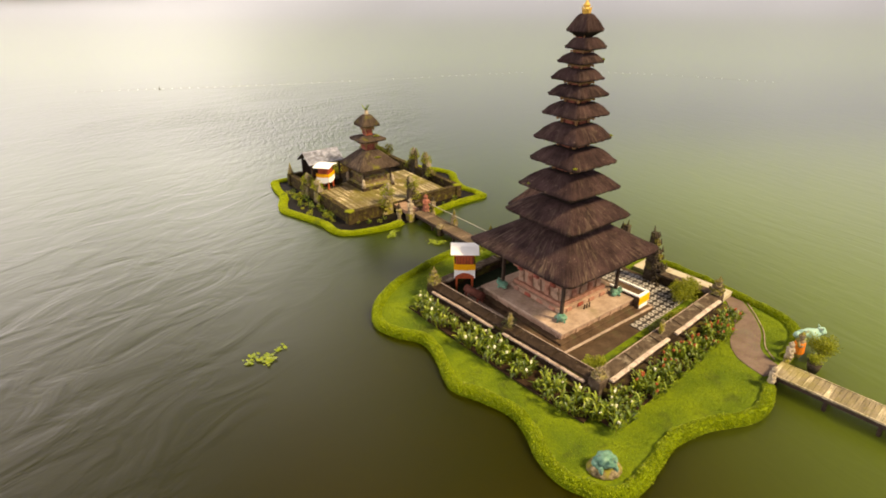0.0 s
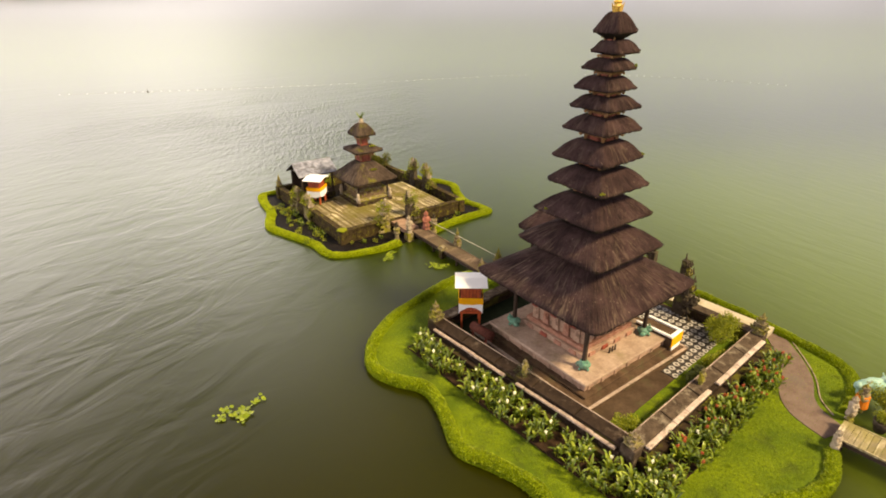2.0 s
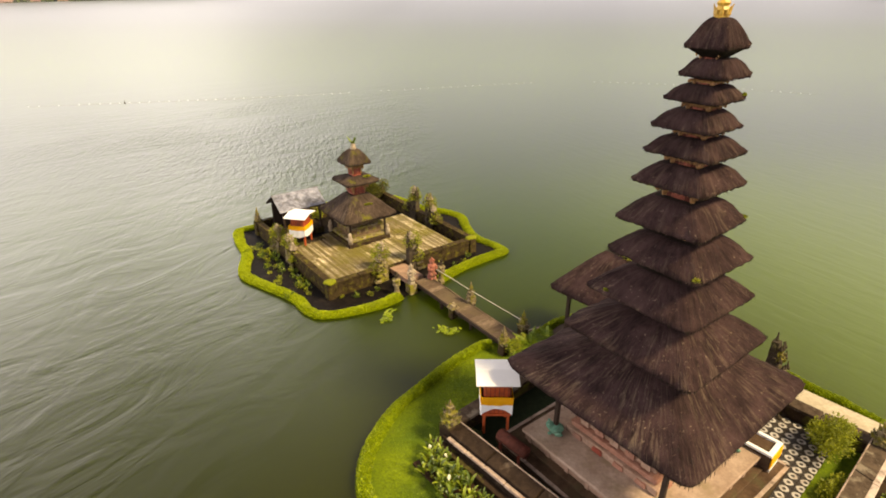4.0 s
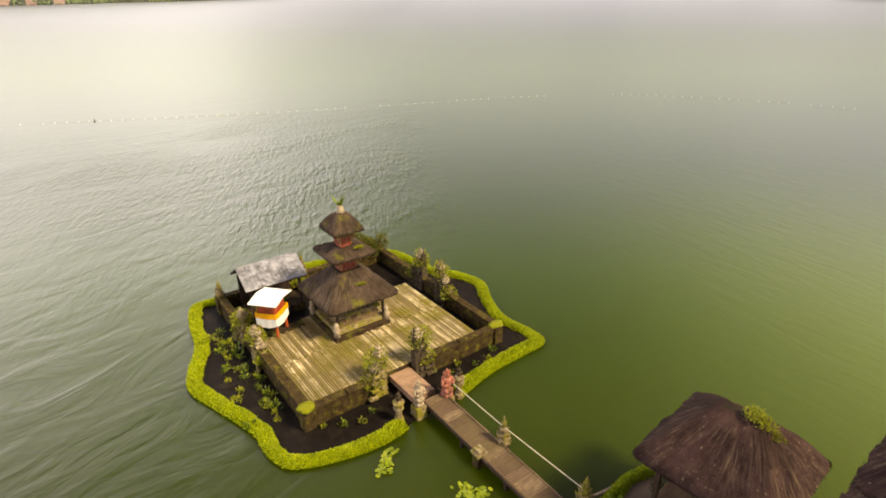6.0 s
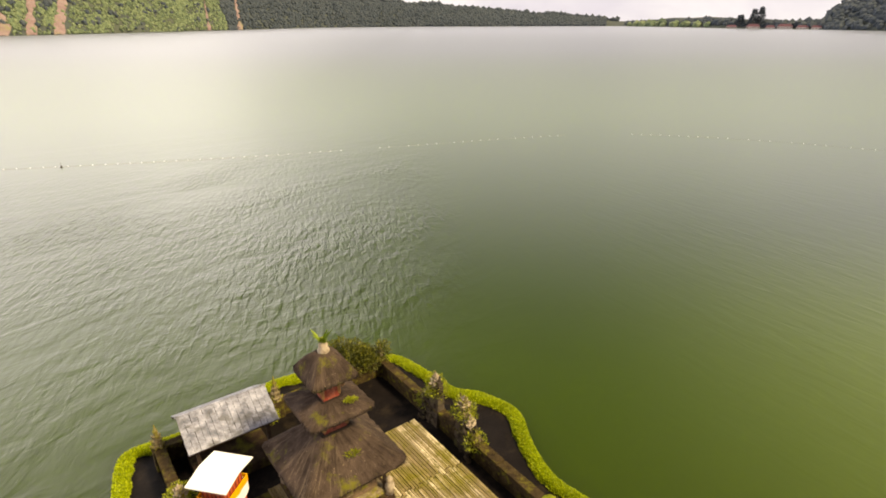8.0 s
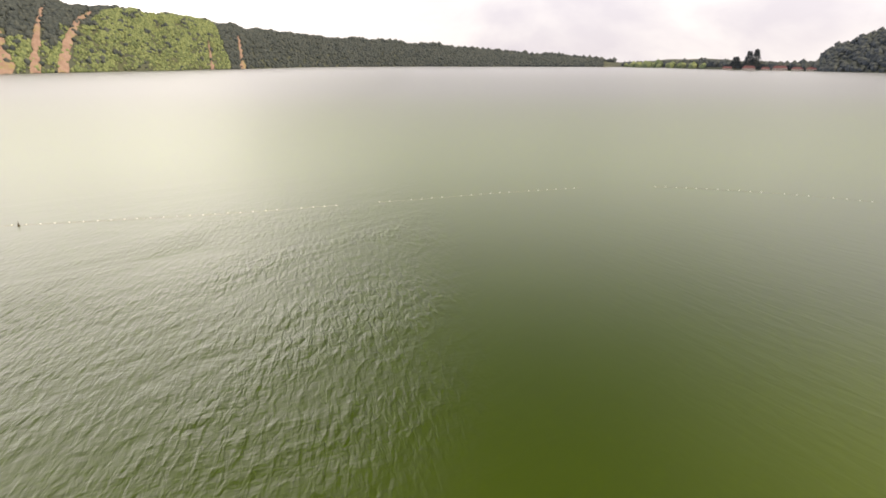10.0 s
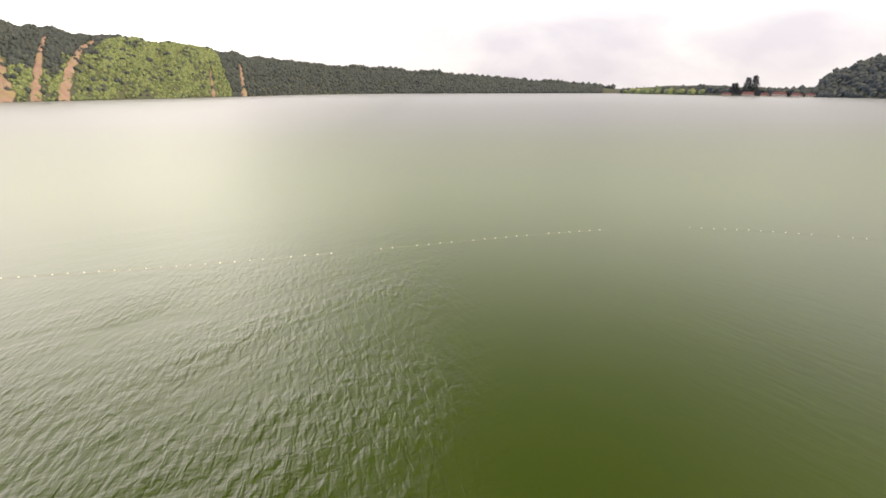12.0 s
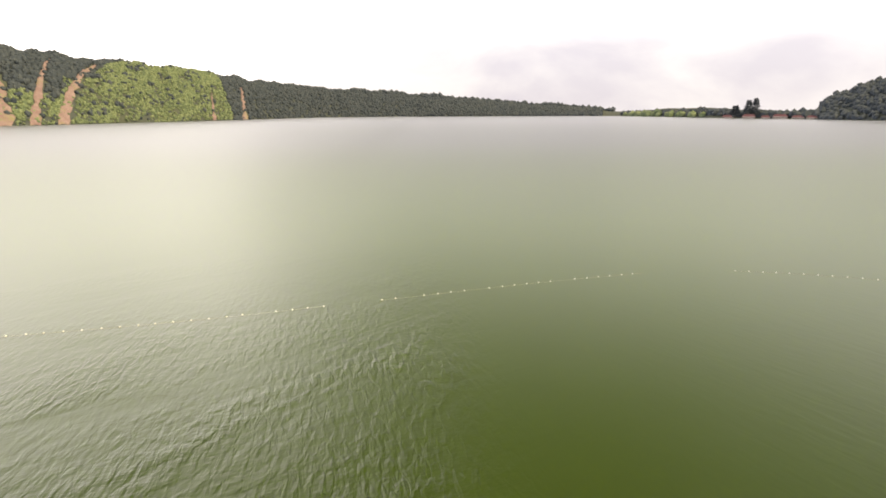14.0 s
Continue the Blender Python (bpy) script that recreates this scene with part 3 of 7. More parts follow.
def rod(bm, a, b, r, seg=6, r2=None):
    """A round bar from a to b."""
    a, b = Vector(a), Vector(b)
    d = (b - a).normalized()
    u = d.orthogonal().normalized()
    w = d.cross(u)
    ra = [bm.verts.new(a + r * (math.cos(2 * math.pi * i / seg) * u + math.sin(2 * math.pi * i / seg) * w)) for i in range(seg)]
    q = r if r2 is None else r2
    rb = [bm.verts.new(b + q * (math.cos(2 * math.pi * i / seg) * u + math.sin(2 * math.pi * i / seg) * w)) for i in range(seg)]
    for i in range(seg):
        bm.faces.new((ra[i], ra[(i + 1) % seg], rb[(i + 1) % seg], rb[i]))
    bm.faces.new(ra[::-1])
    bm.faces.new(rb)


def spline(points, per=6, closed=True):
    """A smooth line through plan points."""
    pts, n, out = [Vector(p) for p in points], len(points), []
    for i in range(n if closed else n - 1):
        p0, p1, p2, p3 = (pts[(i + k) % n] if closed else pts[min(max(i + k, 0), n - 1)] for k in (-1, 0, 1, 2))
        for j in range(per):
            t = j / per
            out.append(0.5 * ((2 * p1) + (p2 - p0) * t + (2 * p0 - 5 * p1 + 4 * p2 - p3) * t * t + (3 * p1 - p0 - 3 * p2 + p3) * t ** 3))
    if not closed:
        out.append(pts[-1])
    return out


def inset(line, d):
    """The closed plan line moved inwards by d (the line runs counter-clockwise)."""
    n, out = len(line), []
    for i in range(n):
        t = (line[(i + 1) % n] - line[i - 1]).normalized()
        out.append(line[i] + d * Vector((-t.y, t.x)))
    return out


def leaves(name, places, mat, length=(0.06, 0.12), width=0.5, up=0.5, rng=None):
    """Many small folded leaves, one at each (place, outward way)."""
    rng = rng or random.Random(7)
    vs, fs = [], []
    for p, nrm in places:
        d = Vector((rng.uniform(-1, 1), rng.uniform(-1, 1), rng.uniform(-0.3, 1) * up)) + Vector(nrm) * 0.9
        d.normalize()
        side = d.cross(Vector((rng.uniform(-1, 1), rng.uniform(-1, 1), rng.uniform(-1, 1)))).normalized()
        ln = rng.uniform(*length)
        w = ln * width
        p = Vector(p)
        k = len(vs)
        fold = d.cross(side) * w * 0.25
        vs += [p, p + d * ln * 0.5 + side * w * 0.5 + fold, p + d * ln, p + d * ln * 0.5 - side * w * 0.5 + fold]
        fs += [(k, k + 1, k + 2), (k, k + 2, k + 3)]
    return mesh_object(name, vs, fs, mat)


def spot(o, a, u, v, z=0.0, turn=0.0):
    """A pose on an island's own plan: origin o, turned by a degrees."""
    c, s = math.cos(radians(a)), math.sin(radians(a))
    return pose(o[0] + c * u - s * v, o[1] + s * u + c * v, z, 0, 0, a + turn)


MO, MA = (7.2, 36.3), 40.0        # the large island's court
NO, NA = (-5.8, 57.7), 35.5       # the small island's court

# ---------------------------------------------------------------- lake, shores
water_mesh = [(-2600, -600, 0), (2600, -600, 0), (2600, 3800, 0), (-2600, 3800, 0)]
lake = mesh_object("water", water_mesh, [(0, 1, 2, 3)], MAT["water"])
tagged(lake, "calm green lake water with wind ripples", "water", kind="structure")

# far shore: azimuth from the lake's middle, distance, crest height
SHORE = [(-62, 700, 122), (-50, 720, 124), (-42, 760, 118), (-35.2, 812, 112), (-31.4, 850, 104), (-23.5, 935, 99), (-17.4, 1062, 83), (-10.8, 1290, 74),
         (-2.0, 1415, 60), (8, 1465, 36), (14, 1490, 24), (18.3, 1500, 12), (20.0, 1440, 12), (22.3, 1380, 20), (26, 1250, 22), (29.6, 1175, 16),
         (32.5, 1140, 14), (34.6, 1120, 18), (35.4, 1110, 44), (38.4, 1068, 72), (43, 1000, 86), (52, 940, 95), (64, 900, 95)]
EYE = Vector((-4.8, 69.5))


def shore_at(az):
    for (a0, d0, h0), (a1, d1, h1) in zip(SHORE, SHORE[1:]):
        if a0 <= az <= a1:
            k = (az - a0) / (a1 - a0)
            return d0 + (d1 - d0) * k, h0 + (h1 - h0) * k
    return (SHORE[0] if az < SHORE[0][0] else SHORE[-1])[1:]


def on_slope(az, s, bump=True):
    """A point of the far slope: s = 0 at the water, 1 at the crest, up to 1.6 behind it."""
    d, h = shore_at(az)
    deep = 1.35 * h + 60
    r = d + deep * s
    z = h * (1 - (1 - min(s, 1.0)) ** 1.5) if s <= 1 else h * (1 - 0.25 * (s - 1))
    if bump:
        z *= 0.90 + 0.10 * noise.noise(Vector((az * 0.8, s * 3, 2)))
        z += 0.05 * h * noise.noise(Vector((az * 0.35, 5.1, 0)))
    a = radians(az)
    return Vector((EYE.x + r * math.sin(a), EYE.y + r * math.cos(a), -1.2 if s <= 0 else max(z, 0.9)))


def build_far_shore():
    azs = [-62 + 0.5 * i for i in range(253)]
    ss = [0, 0.04, 0.15, 0.3, 0.45, 0.6, 0.75, 0.9, 1.0, 1.2, 1.6]
    vs = [on_slope(a, s) for a in azs for s in ss]
    m = len(ss)
    fs = [(i * m + j, i * m + j + 1, (i + 1) * m + j + 1, (i + 1) * m + j) for i in range(len(azs) - 1) for j in range(m - 1)]
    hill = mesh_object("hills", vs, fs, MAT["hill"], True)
    tagged(hill, "dark wooded hills along the far shore of the lake", "hill", kind="structure")
    rng = random.Random(11)

    def crowns(name, mat, label, pick, count, size, kind="stuff"):
        vs, fs = [], []
        base = bmesh.new()
        bmesh.ops.create_icosphere(base, subdivisions=1, radius=1.0)
        bv = [v.co.copy() for v in base.verts]
        bf = [[v.index for v in f.verts] for f in base.faces]
        base.free()
        n = 0
        while n < count:
            az, s = rng.uniform(-60, 62), rng.random() ** 0.9 * 1.05
            if not pick(az, s):
                n += 0.02
                continue
            n += 1
            d, h = shore_at(az)
            p = on_slope(az, s)
            r = rng.uniform(*size)
            k0 = len(vs)
            tall = rng.uniform(0.75, 1.25)
            for v in bv:
                j = rng.uniform(0.75, 1.2)
                vs.append((p.x + v.x * r * j, p.y + v.y * r * j, max(p.z + r * 0.35 + v.z * r * tall * j, -0.5)))
            fs += [[k0 + i for i in f] for f in bf]
        ob = mesh_object(name, vs, fs, mat)
        return tagged(ob, label, "trees", kind=kind)

    def slip_band(az, s):
        """Bare slips run down the western slope."""
        return any(abs(az - (c + lean * (1 - s))) < w * (1.25 - 0.7 * s) and s < top for c, lean, w, top in SLIPS)

    # stretches of the slope that get the sun-coloured scrub
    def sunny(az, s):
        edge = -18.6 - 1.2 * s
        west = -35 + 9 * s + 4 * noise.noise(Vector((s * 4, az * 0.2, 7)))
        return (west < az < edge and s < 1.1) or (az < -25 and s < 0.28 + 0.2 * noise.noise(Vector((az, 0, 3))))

    def scrub(az, s):
        """Scrub thins out in patches and leaves the slips half bare."""
        if not sunny(az, s) or (slip_band(az, s) and rng.random() > 0.1):
            return False
        return rng.random() < 0.55 + 0.9 * noise.noise(Vector((az * 0.9, s * 9, 1.5)))

    def forest(az, s):
        if sunny(az, s):
            return rng.random() < 0.03 + 0.22 * max(0.0, noise.noise(Vector((az * 0.7, s * 6, 4.0))))
        return (not slip_band(az, s) or rng.random() < 0.12) and not 17 < az < 34.8

    crowns("sunlit_woods", MAT["wood_lime"], "yellow-green scrub on the western hillside, sunlight put into its colour", scrub, 15000, (1.0, 2.6))
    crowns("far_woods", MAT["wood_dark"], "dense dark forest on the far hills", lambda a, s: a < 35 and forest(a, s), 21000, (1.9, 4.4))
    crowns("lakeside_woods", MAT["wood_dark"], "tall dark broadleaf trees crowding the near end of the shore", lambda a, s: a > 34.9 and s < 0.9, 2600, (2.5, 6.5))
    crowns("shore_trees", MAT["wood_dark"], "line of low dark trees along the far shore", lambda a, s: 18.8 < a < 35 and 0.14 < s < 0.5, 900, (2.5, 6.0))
    crowns("shore_bushes", MAT["wood_lime"], "yellow-green trees at the waterside, sunlight put into their colour", lambda a, s: (18.9 < a < 26.0 and s < 0.14 and rng.random() < 0.5 + noise.noise(Vector((a * 2.2, 0, 9)))), 330, (4.5, 10.0))
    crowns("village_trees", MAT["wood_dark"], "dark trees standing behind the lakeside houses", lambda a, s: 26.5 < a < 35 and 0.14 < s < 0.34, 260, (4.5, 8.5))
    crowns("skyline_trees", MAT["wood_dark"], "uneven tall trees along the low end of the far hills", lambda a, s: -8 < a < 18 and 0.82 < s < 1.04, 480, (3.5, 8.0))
    for c, lean, w, top in SLIPS:
        vs, fs = [], []
        n = 30
        for i in range(n + 1):
            s = top * i / n
            half = w * (1.2 - 0.9 * i / n) * (0.85 + 1.1 * noise.noise(Vector((c, s * 14, 0))))
            mid = 0.5 * w * noise.noise(Vector((c * 3, s * 11, 5)))
            for sd in (-1, -0.4, 0.3, 1):
                p = on_slope(c + lean * (1 - s) + mid + sd * half, max(s, 0.0))
                vs.append((p.x, p.y - 1.0, p.z + (2.0 if abs(sd) < 1 else 0.7) + 0.8 * noise.noise(Vector((c, s * 40, sd * 3)))))
        for i in range(n):
            for j in range(3):
                k = i * 4 + j
                fs.append((k, k + 1, k + 5, k + 4))
        ob = mesh_object("landslip", vs, fs, MAT["slip"], True)
        tagged(ob, "bare red earth landslip running down to the shore", "landslide", "landslips on the hillside", "structure")


# base azimuth at the crest end, lean towards the base, half width, upper end
SLIPS = [(-36.3, 0.3, 0.6, 0.8), (-32.0, -2.0, 0.34, 0.85), (-28.9, -3.2, 0.46, 0.9), (-20.4, 0.15, 0.16, 0.4), (-17.8, 0.25, 0.2, 0.6)]
build_far_shore()


def far_house(az, d, w, depth, h, label):
    a = radians(az)
    m = pose(EYE.x + d * math.sin(a), EYE.y + d * math.cos(a), 0.0, 0, 0, -az)
    t = thing("lakeside_house", m, label, "house", "houses on the far shore")
    bm = bmesh.new()
    box(bm, (0, 0, -0.4), (w, depth, h + 0.4))
    wall = part("wall", bm, MAT["wall_far"], t)
    bm = bmesh.new()
    e = 1.0
    vs = [bm.verts.new(p) for p in ((-w / 2 - e, -depth / 2 - e, h), (w / 2 + e, -depth / 2 - e, h), (w / 2 + e, depth / 2 + e, h), (-w / 2 - e, depth / 2 + e, h), (-w / 2 * 0.7, 0, h + depth * 0.42), (w / 2 * 0.7, 0, h + depth * 0.42))]
    for q in ((0, 1, 5, 4), (1, 2, 5), (2, 3, 4, 5), (3, 0, 4), (3, 2, 1, 0)):
        bm.faces.new([vs[i] for i in q])
    part("roof", bm, MAT["roof_red"], t)
    n = max(2, int(w / 4))
    for i in range(n):
        bm = bmesh.new()
        box(bm, (-w / 2 + (i + 0.5) * w / n, -depth / 2 - 0.05, h * 0.35), (w / n * 0.45, 0.1, h * 0.4))
        part("window", bm, MAT["dark_wood"], t)


for az, d, w, dp, h in ((27.9, 1165, 16, 8, 3.0), (29.6, 1150, 20, 10, 3.8), (30.9, 1148, 13, 8, 2.8), (32.0, 1142, 22, 10, 4.2), (33.3, 1135, 17, 8, 3.2), (34.3, 1128, 14, 8, 3.2)):
    far_house(az, d, w, dp, h, "low lakeside house with a red roof and pale walls")


def float_line():
    """Two strings of white floats on a rope that bound the bathing water."""
    runs = [[(-62, 108.5), (-31, 114.8), (-14.6, 119.4)], [(-9.6, 120.9), (-2.4, 123.2), (8, 126.4), (19.4, 129.3)], [(29.9, 129.8), (37, 128.2), (45, 125.4), (53, 121.6), (64, 115)]]
    master = None
    rng = random.Random(4)
    for run in runs:
        line = spline(run, 30, False)
        bm = bmesh.new()
        last = None
        acc, nxt = 0.0, 0.2
        for i, (a, b) in enumerate(zip(line, line[1:])):
            rod(bm, (a.x, a.y, 0.005), (b.x, b.y, 0.005), 0.008, 4)
            seg = (b - a).length
            while nxt <= acc + seg:
                p = a + (b - a) * ((nxt - acc) / seg)
                m = pose(p.x + rng.uniform(-0.05, 0.05), p.y + rng.uniform(-0.05, 0.05), 0.02, rng.uniform(-10, 10), rng.uniform(-10, 10), rng.uniform(0, 360))
                if master is None:
                    b2 = bmesh.new()
                    lathe(b2, [(0.02, -0.08), (0.06, -0.05), (0.085, 0.0), (0.07, 0.05), (0.035, 0.075), (0.02, 0.085), (0.02, 0.105)], seg=8)
                    master = part("buoy", b2, MAT["buoy"], None, "", True)
                    tagged(master, "small white float on a rope across the lake", "buoy", "floats on the rope")
                    master.matrix_basis = m
                else:
                    copy_thing(master, m)
                nxt += 1.42 * rng.choice((1, 1, 1, 1, 1, 1, 2)) * rng.uniform(0.96, 1.04)
            acc += seg
        ob = part("rope", bm, MAT["rope"])
        tagged(ob, "thin pale rope afloat between white floats", "rope", "float ropes")


float_line()


# ---------------------------------------------------------------- island grounds
MAIN_EDGE = [(-3.87, 36.6), (-3.5, 35.3), (-2.4, 34.4), (-1.0, 33.8), (-0.3, 32.4), (0.1, 30.8), (0.55, 30.0), (1.75, 29.3), (2.9, 28.4), (3.4, 27.3), (3.65, 26.0), (4.3, 24.75),
             (5.3, 24.1), (6.4, 23.8), (7.5, 24.3), (8.65, 25.5), (9.6, 26.5), (11.3, 27.3), (13.2, 27.7), (14.4, 28.4), (15.3, 29.6), (15.9, 30.7), (17.0, 31.6), (18.7, 33.2),
             (19.4, 34.9), (18.9, 36.5), (17.9, 38.3), (16.8, 40.2), (15.4, 42.2), (13.5, 44.2), (11.2, 45.8), (9.0, 46.8), (7.1, 47.4), (5.6, 46.9), (3.9, 45.5), (2.5, 45.05),
             (1.6, 45.0), (0.6, 44.3), (-0.5, 43.2), (-1.0, 42.6), (-2.75, 40.4), (-3.65, 38.4)]
SMALL_EDGE = [(-15.5, 59.3), (-14.8, 57.6), (-13.8, 55.7), (-13.4, 53.7), (-12.8, 52.3), (-11.4, 51.2), (-10.0, 50.2), (-9.0, 49.4), (-8.2, 48.3), (-7.1, 47.6), (-5.4, 47.9),
              (-3.5, 48.8), (-2.1, 50.1), (-0.5, 51.3), (1.2, 53.2), (2.8, 54.5), (4.3, 55.7), (4.0, 56.7), (2.65, 58.2), (2.05, 60.1), (1.7, 62.4), (0.2, 63.7), (-1.2, 64.2),
              (-2.3, 65.4), (-4.1, 67.1), (-5.8, 67.0), (-7.6, 66.2), (-9.6, 65.5), (-10.6, 64.9), (-11.8, 63.9), (-13.3, 61.6), (-14.6, 60.7), (-15.4, 60.2)]


def ground_sheet(name, line, z, mat, label, category, drop=0.9):
    """A flat top with a skirt that goes below the water."""
    bm = bmesh.new()
    top = [bm.verts.new((p.x, p.y, z)) for p in line]
    bot = [bm.verts.new((p.x, p.y, z - drop)) for p in line]
    f = bm.faces.new(top)
    n = len(line)
    for i in range(n):
        bm.faces.new((bot[i], bot[(i + 1) % n], top[(i + 1) % n], top[i]))
    bmesh.ops.triangulate(bm, faces=[f])
    return tagged(part(name, bm, mat), label, category, kind="structure")


def hedge_ring(name, line, width, height, gaps, mat_body, mat_leaf, label, seed, count, leaf=(0.05, 0.12)):
    """A clipped low hedge that follows the island's edge, with a leafy skin."""
    rng = random.Random(seed)
    prof = [(0.0, -0.25), (-0.03, 0.12), (0.02, 0.68), (0.22, 0.95), (0.5, 1.04), (0.78, 0.95), (0.98, 0.66), (1.02, 0.0)]
    n = len(line)
    rings = []
    nrms = [(line[(i + 1) % n] - line[i - 1]).normalized() for i in range(n)]
    for i, p in enumerate(line):
        t = nrms[i]
        inn = Vector((-t.y, t.x))
        k = 1 + 0.22 * noise.noise(Vector((p.x * 0.7, p.y * 0.7, seed))) + 0.12 * noise.noise(Vector((p.x * 2.9, p.y * 2.9, seed)))
        wv = width * (1 + 0.2 * noise.noise(Vector((p.x * 2.3, p.y * 2.3, seed + 2))) + 0.2 * noise.noise(Vector((p.x * 0.45, p.y * 0.45, seed + 5))))
        rings.append([Vector((p.x + inn.x * a * wv, p.y + inn.y * a * wv, h * height * k)) for a, h in prof])
    vs, fs, spots = [], [], []
    m = len(prof)
    keep = [not any((line[i] - Vector(g[:2])).length < g[2] for g in gaps) for i in range(n)]
    idx = {}
    for i in range(n):
        if keep[i]:
            idx[i] = len(vs)
            vs += rings[i]
    areas = []
    for i in range(n):
        j = (i + 1) % n
        if i in idx and j in idx:
            for q in range(m - 1):
                fs.append((idx[i] + q, idx[j] + q, idx[j] + q + 1, idx[i] + q + 1))
                if q > 0:
                    areas.append((rings[i][q], rings[j][q], rings[j][q + 1], rings[i][q + 1]))
        elif i in idx:
            fs.append([idx[i] + q for q in range(m)])
        elif j in idx:
            fs.append([idx[j] + q for q in range(m)][::-1])
    root = thing("hedge", pose(0, 0, 0), label, "hedge")
    body = mesh_object("hedge_body", vs, fs, mat_body, True)
    adopt(body, root)
    wts = [((b - a).length * (d - a).length) for a, b, c, d in areas]
    for (a, b, c, d) in rng.choices(areas, wts, k=count):
        u, v = rng.random(), rng.random()
        p = (a * (1 - u) + b * u) * (1 - v) + (d * (1 - u) + c * u) * v
        nr = (b - a).cross(d - a).normalized()
        if nr.z < -0.2:
            nr = -nr
        spots.append((p - nr * 0.02, nr))
    lv = leaves("foliage", spots, mat_leaf, leaf, 0.5, 0.8, rng)
    adopt(lv, root)
    lv["kind"] = "stuff"
    return root


main_line = spline(MAIN_EDGE, 6)
small_line = spline(SMALL_EDGE, 6)
ground_sheet("ground", inset(main_line, 0.12), 0.22, MAT["lawn"], "mown green lawn of the larger temple island", "lawn")
ground_sheet("mud", inset(small_line, 0.25), 0.07, MAT["mud"], "wet black mud inside the floating reed hedge", "mud", 0.5)
hedge_green = mottled("hedge_inner", (0.12, 0.165, 0.004), (0.21, 0.27, 0.006), 5, 0.95, 1.0, 0.06)
hedge_ring("hedge", inset(main_line, 0.1), 0.5, 0.47, [(16.2, 31.0, 1.3), (3.0, 45.1, 0.95), (14.6, 43.0, 0.2)], hedge_green, MAT["leaf_hedge"], "bright green clipped hedge round the larger island's shore", 3, 60000, (0.04, 0.12))
# body darker than the leaves: shade of the gaps put into its colour
lime_inner = mottled("reed_inner", (0.13, 0.165, 0.004), (0.24, 0.29, 0.006), 5, 0.95, 1.0, 0.06)
hedge_ring("hedge", inset(small_line, 0.08), 0.64, 0.25, [(-1.5, 50.6, 1.25)], lime_inner, MAT["leaf_lime"], "lime-green floating hedge round the small island", 8, 46000)


def grass_blades(line, z, count, seed):
    rng = random.Random(seed)
    xs, ys = [p.x for p in line], [p.y for p in line]
    spots = []
    n = len(line)
    while len(spots) < count:
        x, y = rng.uniform(min(xs), max(xs)), rng.uniform(min(ys), min(max(ys), 46))
        inside, j = False, n - 1
        for i in range(n):
            if (ys[i] > y) != (ys[j] > y) and x < (xs[j] - xs[i]) * (y - ys[i]) / (ys[j] - ys[i]) + xs[i]:
                inside = not inside
            j = i
        u = math.cos(radians(MA)) * (x - MO[0]) + math.sin(radians(MA)) * (y - MO[1])
        v = -math.sin(radians(MA)) * (x - MO[0]) + math.cos(radians(MA)) * (y - MO[1])
        if inside and not (-6.6 < u < 7.2 and -7.0 < v < 6.8):
            spots.append((Vector((x, y, z - 0.01)), Vector((0, 0, 1.0))))
    ob = leaves("grass", spots, MAT["leaf_grass"], (0.04, 0.085), 0.3, 1.0, rng)
    return tagged(ob, "short blades of grass over the lawn", "grass", kind="stuff")


grass_blades(inset(main_line, 0.9), 0.22, 22000, 5)


def tall_tree(az, d, h, w, seed):
    """A far pine: straight trunk, a few limbs and a ragged tiered crown."""
    rng = random.Random(seed)
    a = radians(az)
    t = thing("tree", pose(EYE.x + d * math.sin(a), EYE.y + d * math.cos(a), 0.0), "tall dark pine standing above the far shore houses", "tree", "pines on the far shore")
    bm = bmesh.new()
    rod(bm, (0, 0, -1), (0, 0, h * 0.9), h * 0.022, 6, h * 0.006)
    for k in range(9):
        z = h * (0.3 + 0.065 * k)
        b = k * 2.4
        rod(bm, (0, 0, z), (w * 0.8 * math.cos(b) * (1 - 0.07 * k), w * 0.8 * math.sin(b) * (1 - 0.07 * k), z + h * 0.04), h * 0.007, 4, h * 0.002)
    part("trunk", bm, MAT["bark"], t)
    spots = []
    for _ in range(900):
        q = rng.random()
        r = w * (1.05 - 0.75 * q) * rng.random() ** 0.5 * rng.uniform(0.6, 1.15)
        b = rng.uniform(0, 6.28)
        spots.append((Vector((r * math.cos(b), r * math.sin(b), h * (0.25 + 0.75 * q) + rng.uniform(-1, 1))), Vector((math.cos(b), math.sin(b), 0.1))))
    adopt(leaves("crown", spots, MAT["wood_dark"], (1.6, 3.2), 0.6, 0.5, rng), t)


for az, d, h, w, sd in ((29.5, 1178, 31, 9, 1), (30.05, 1180, 35, 8, 2), (28.5, 1182, 22, 10, 3)):
    tall_tree(az, d, h, w, sd)

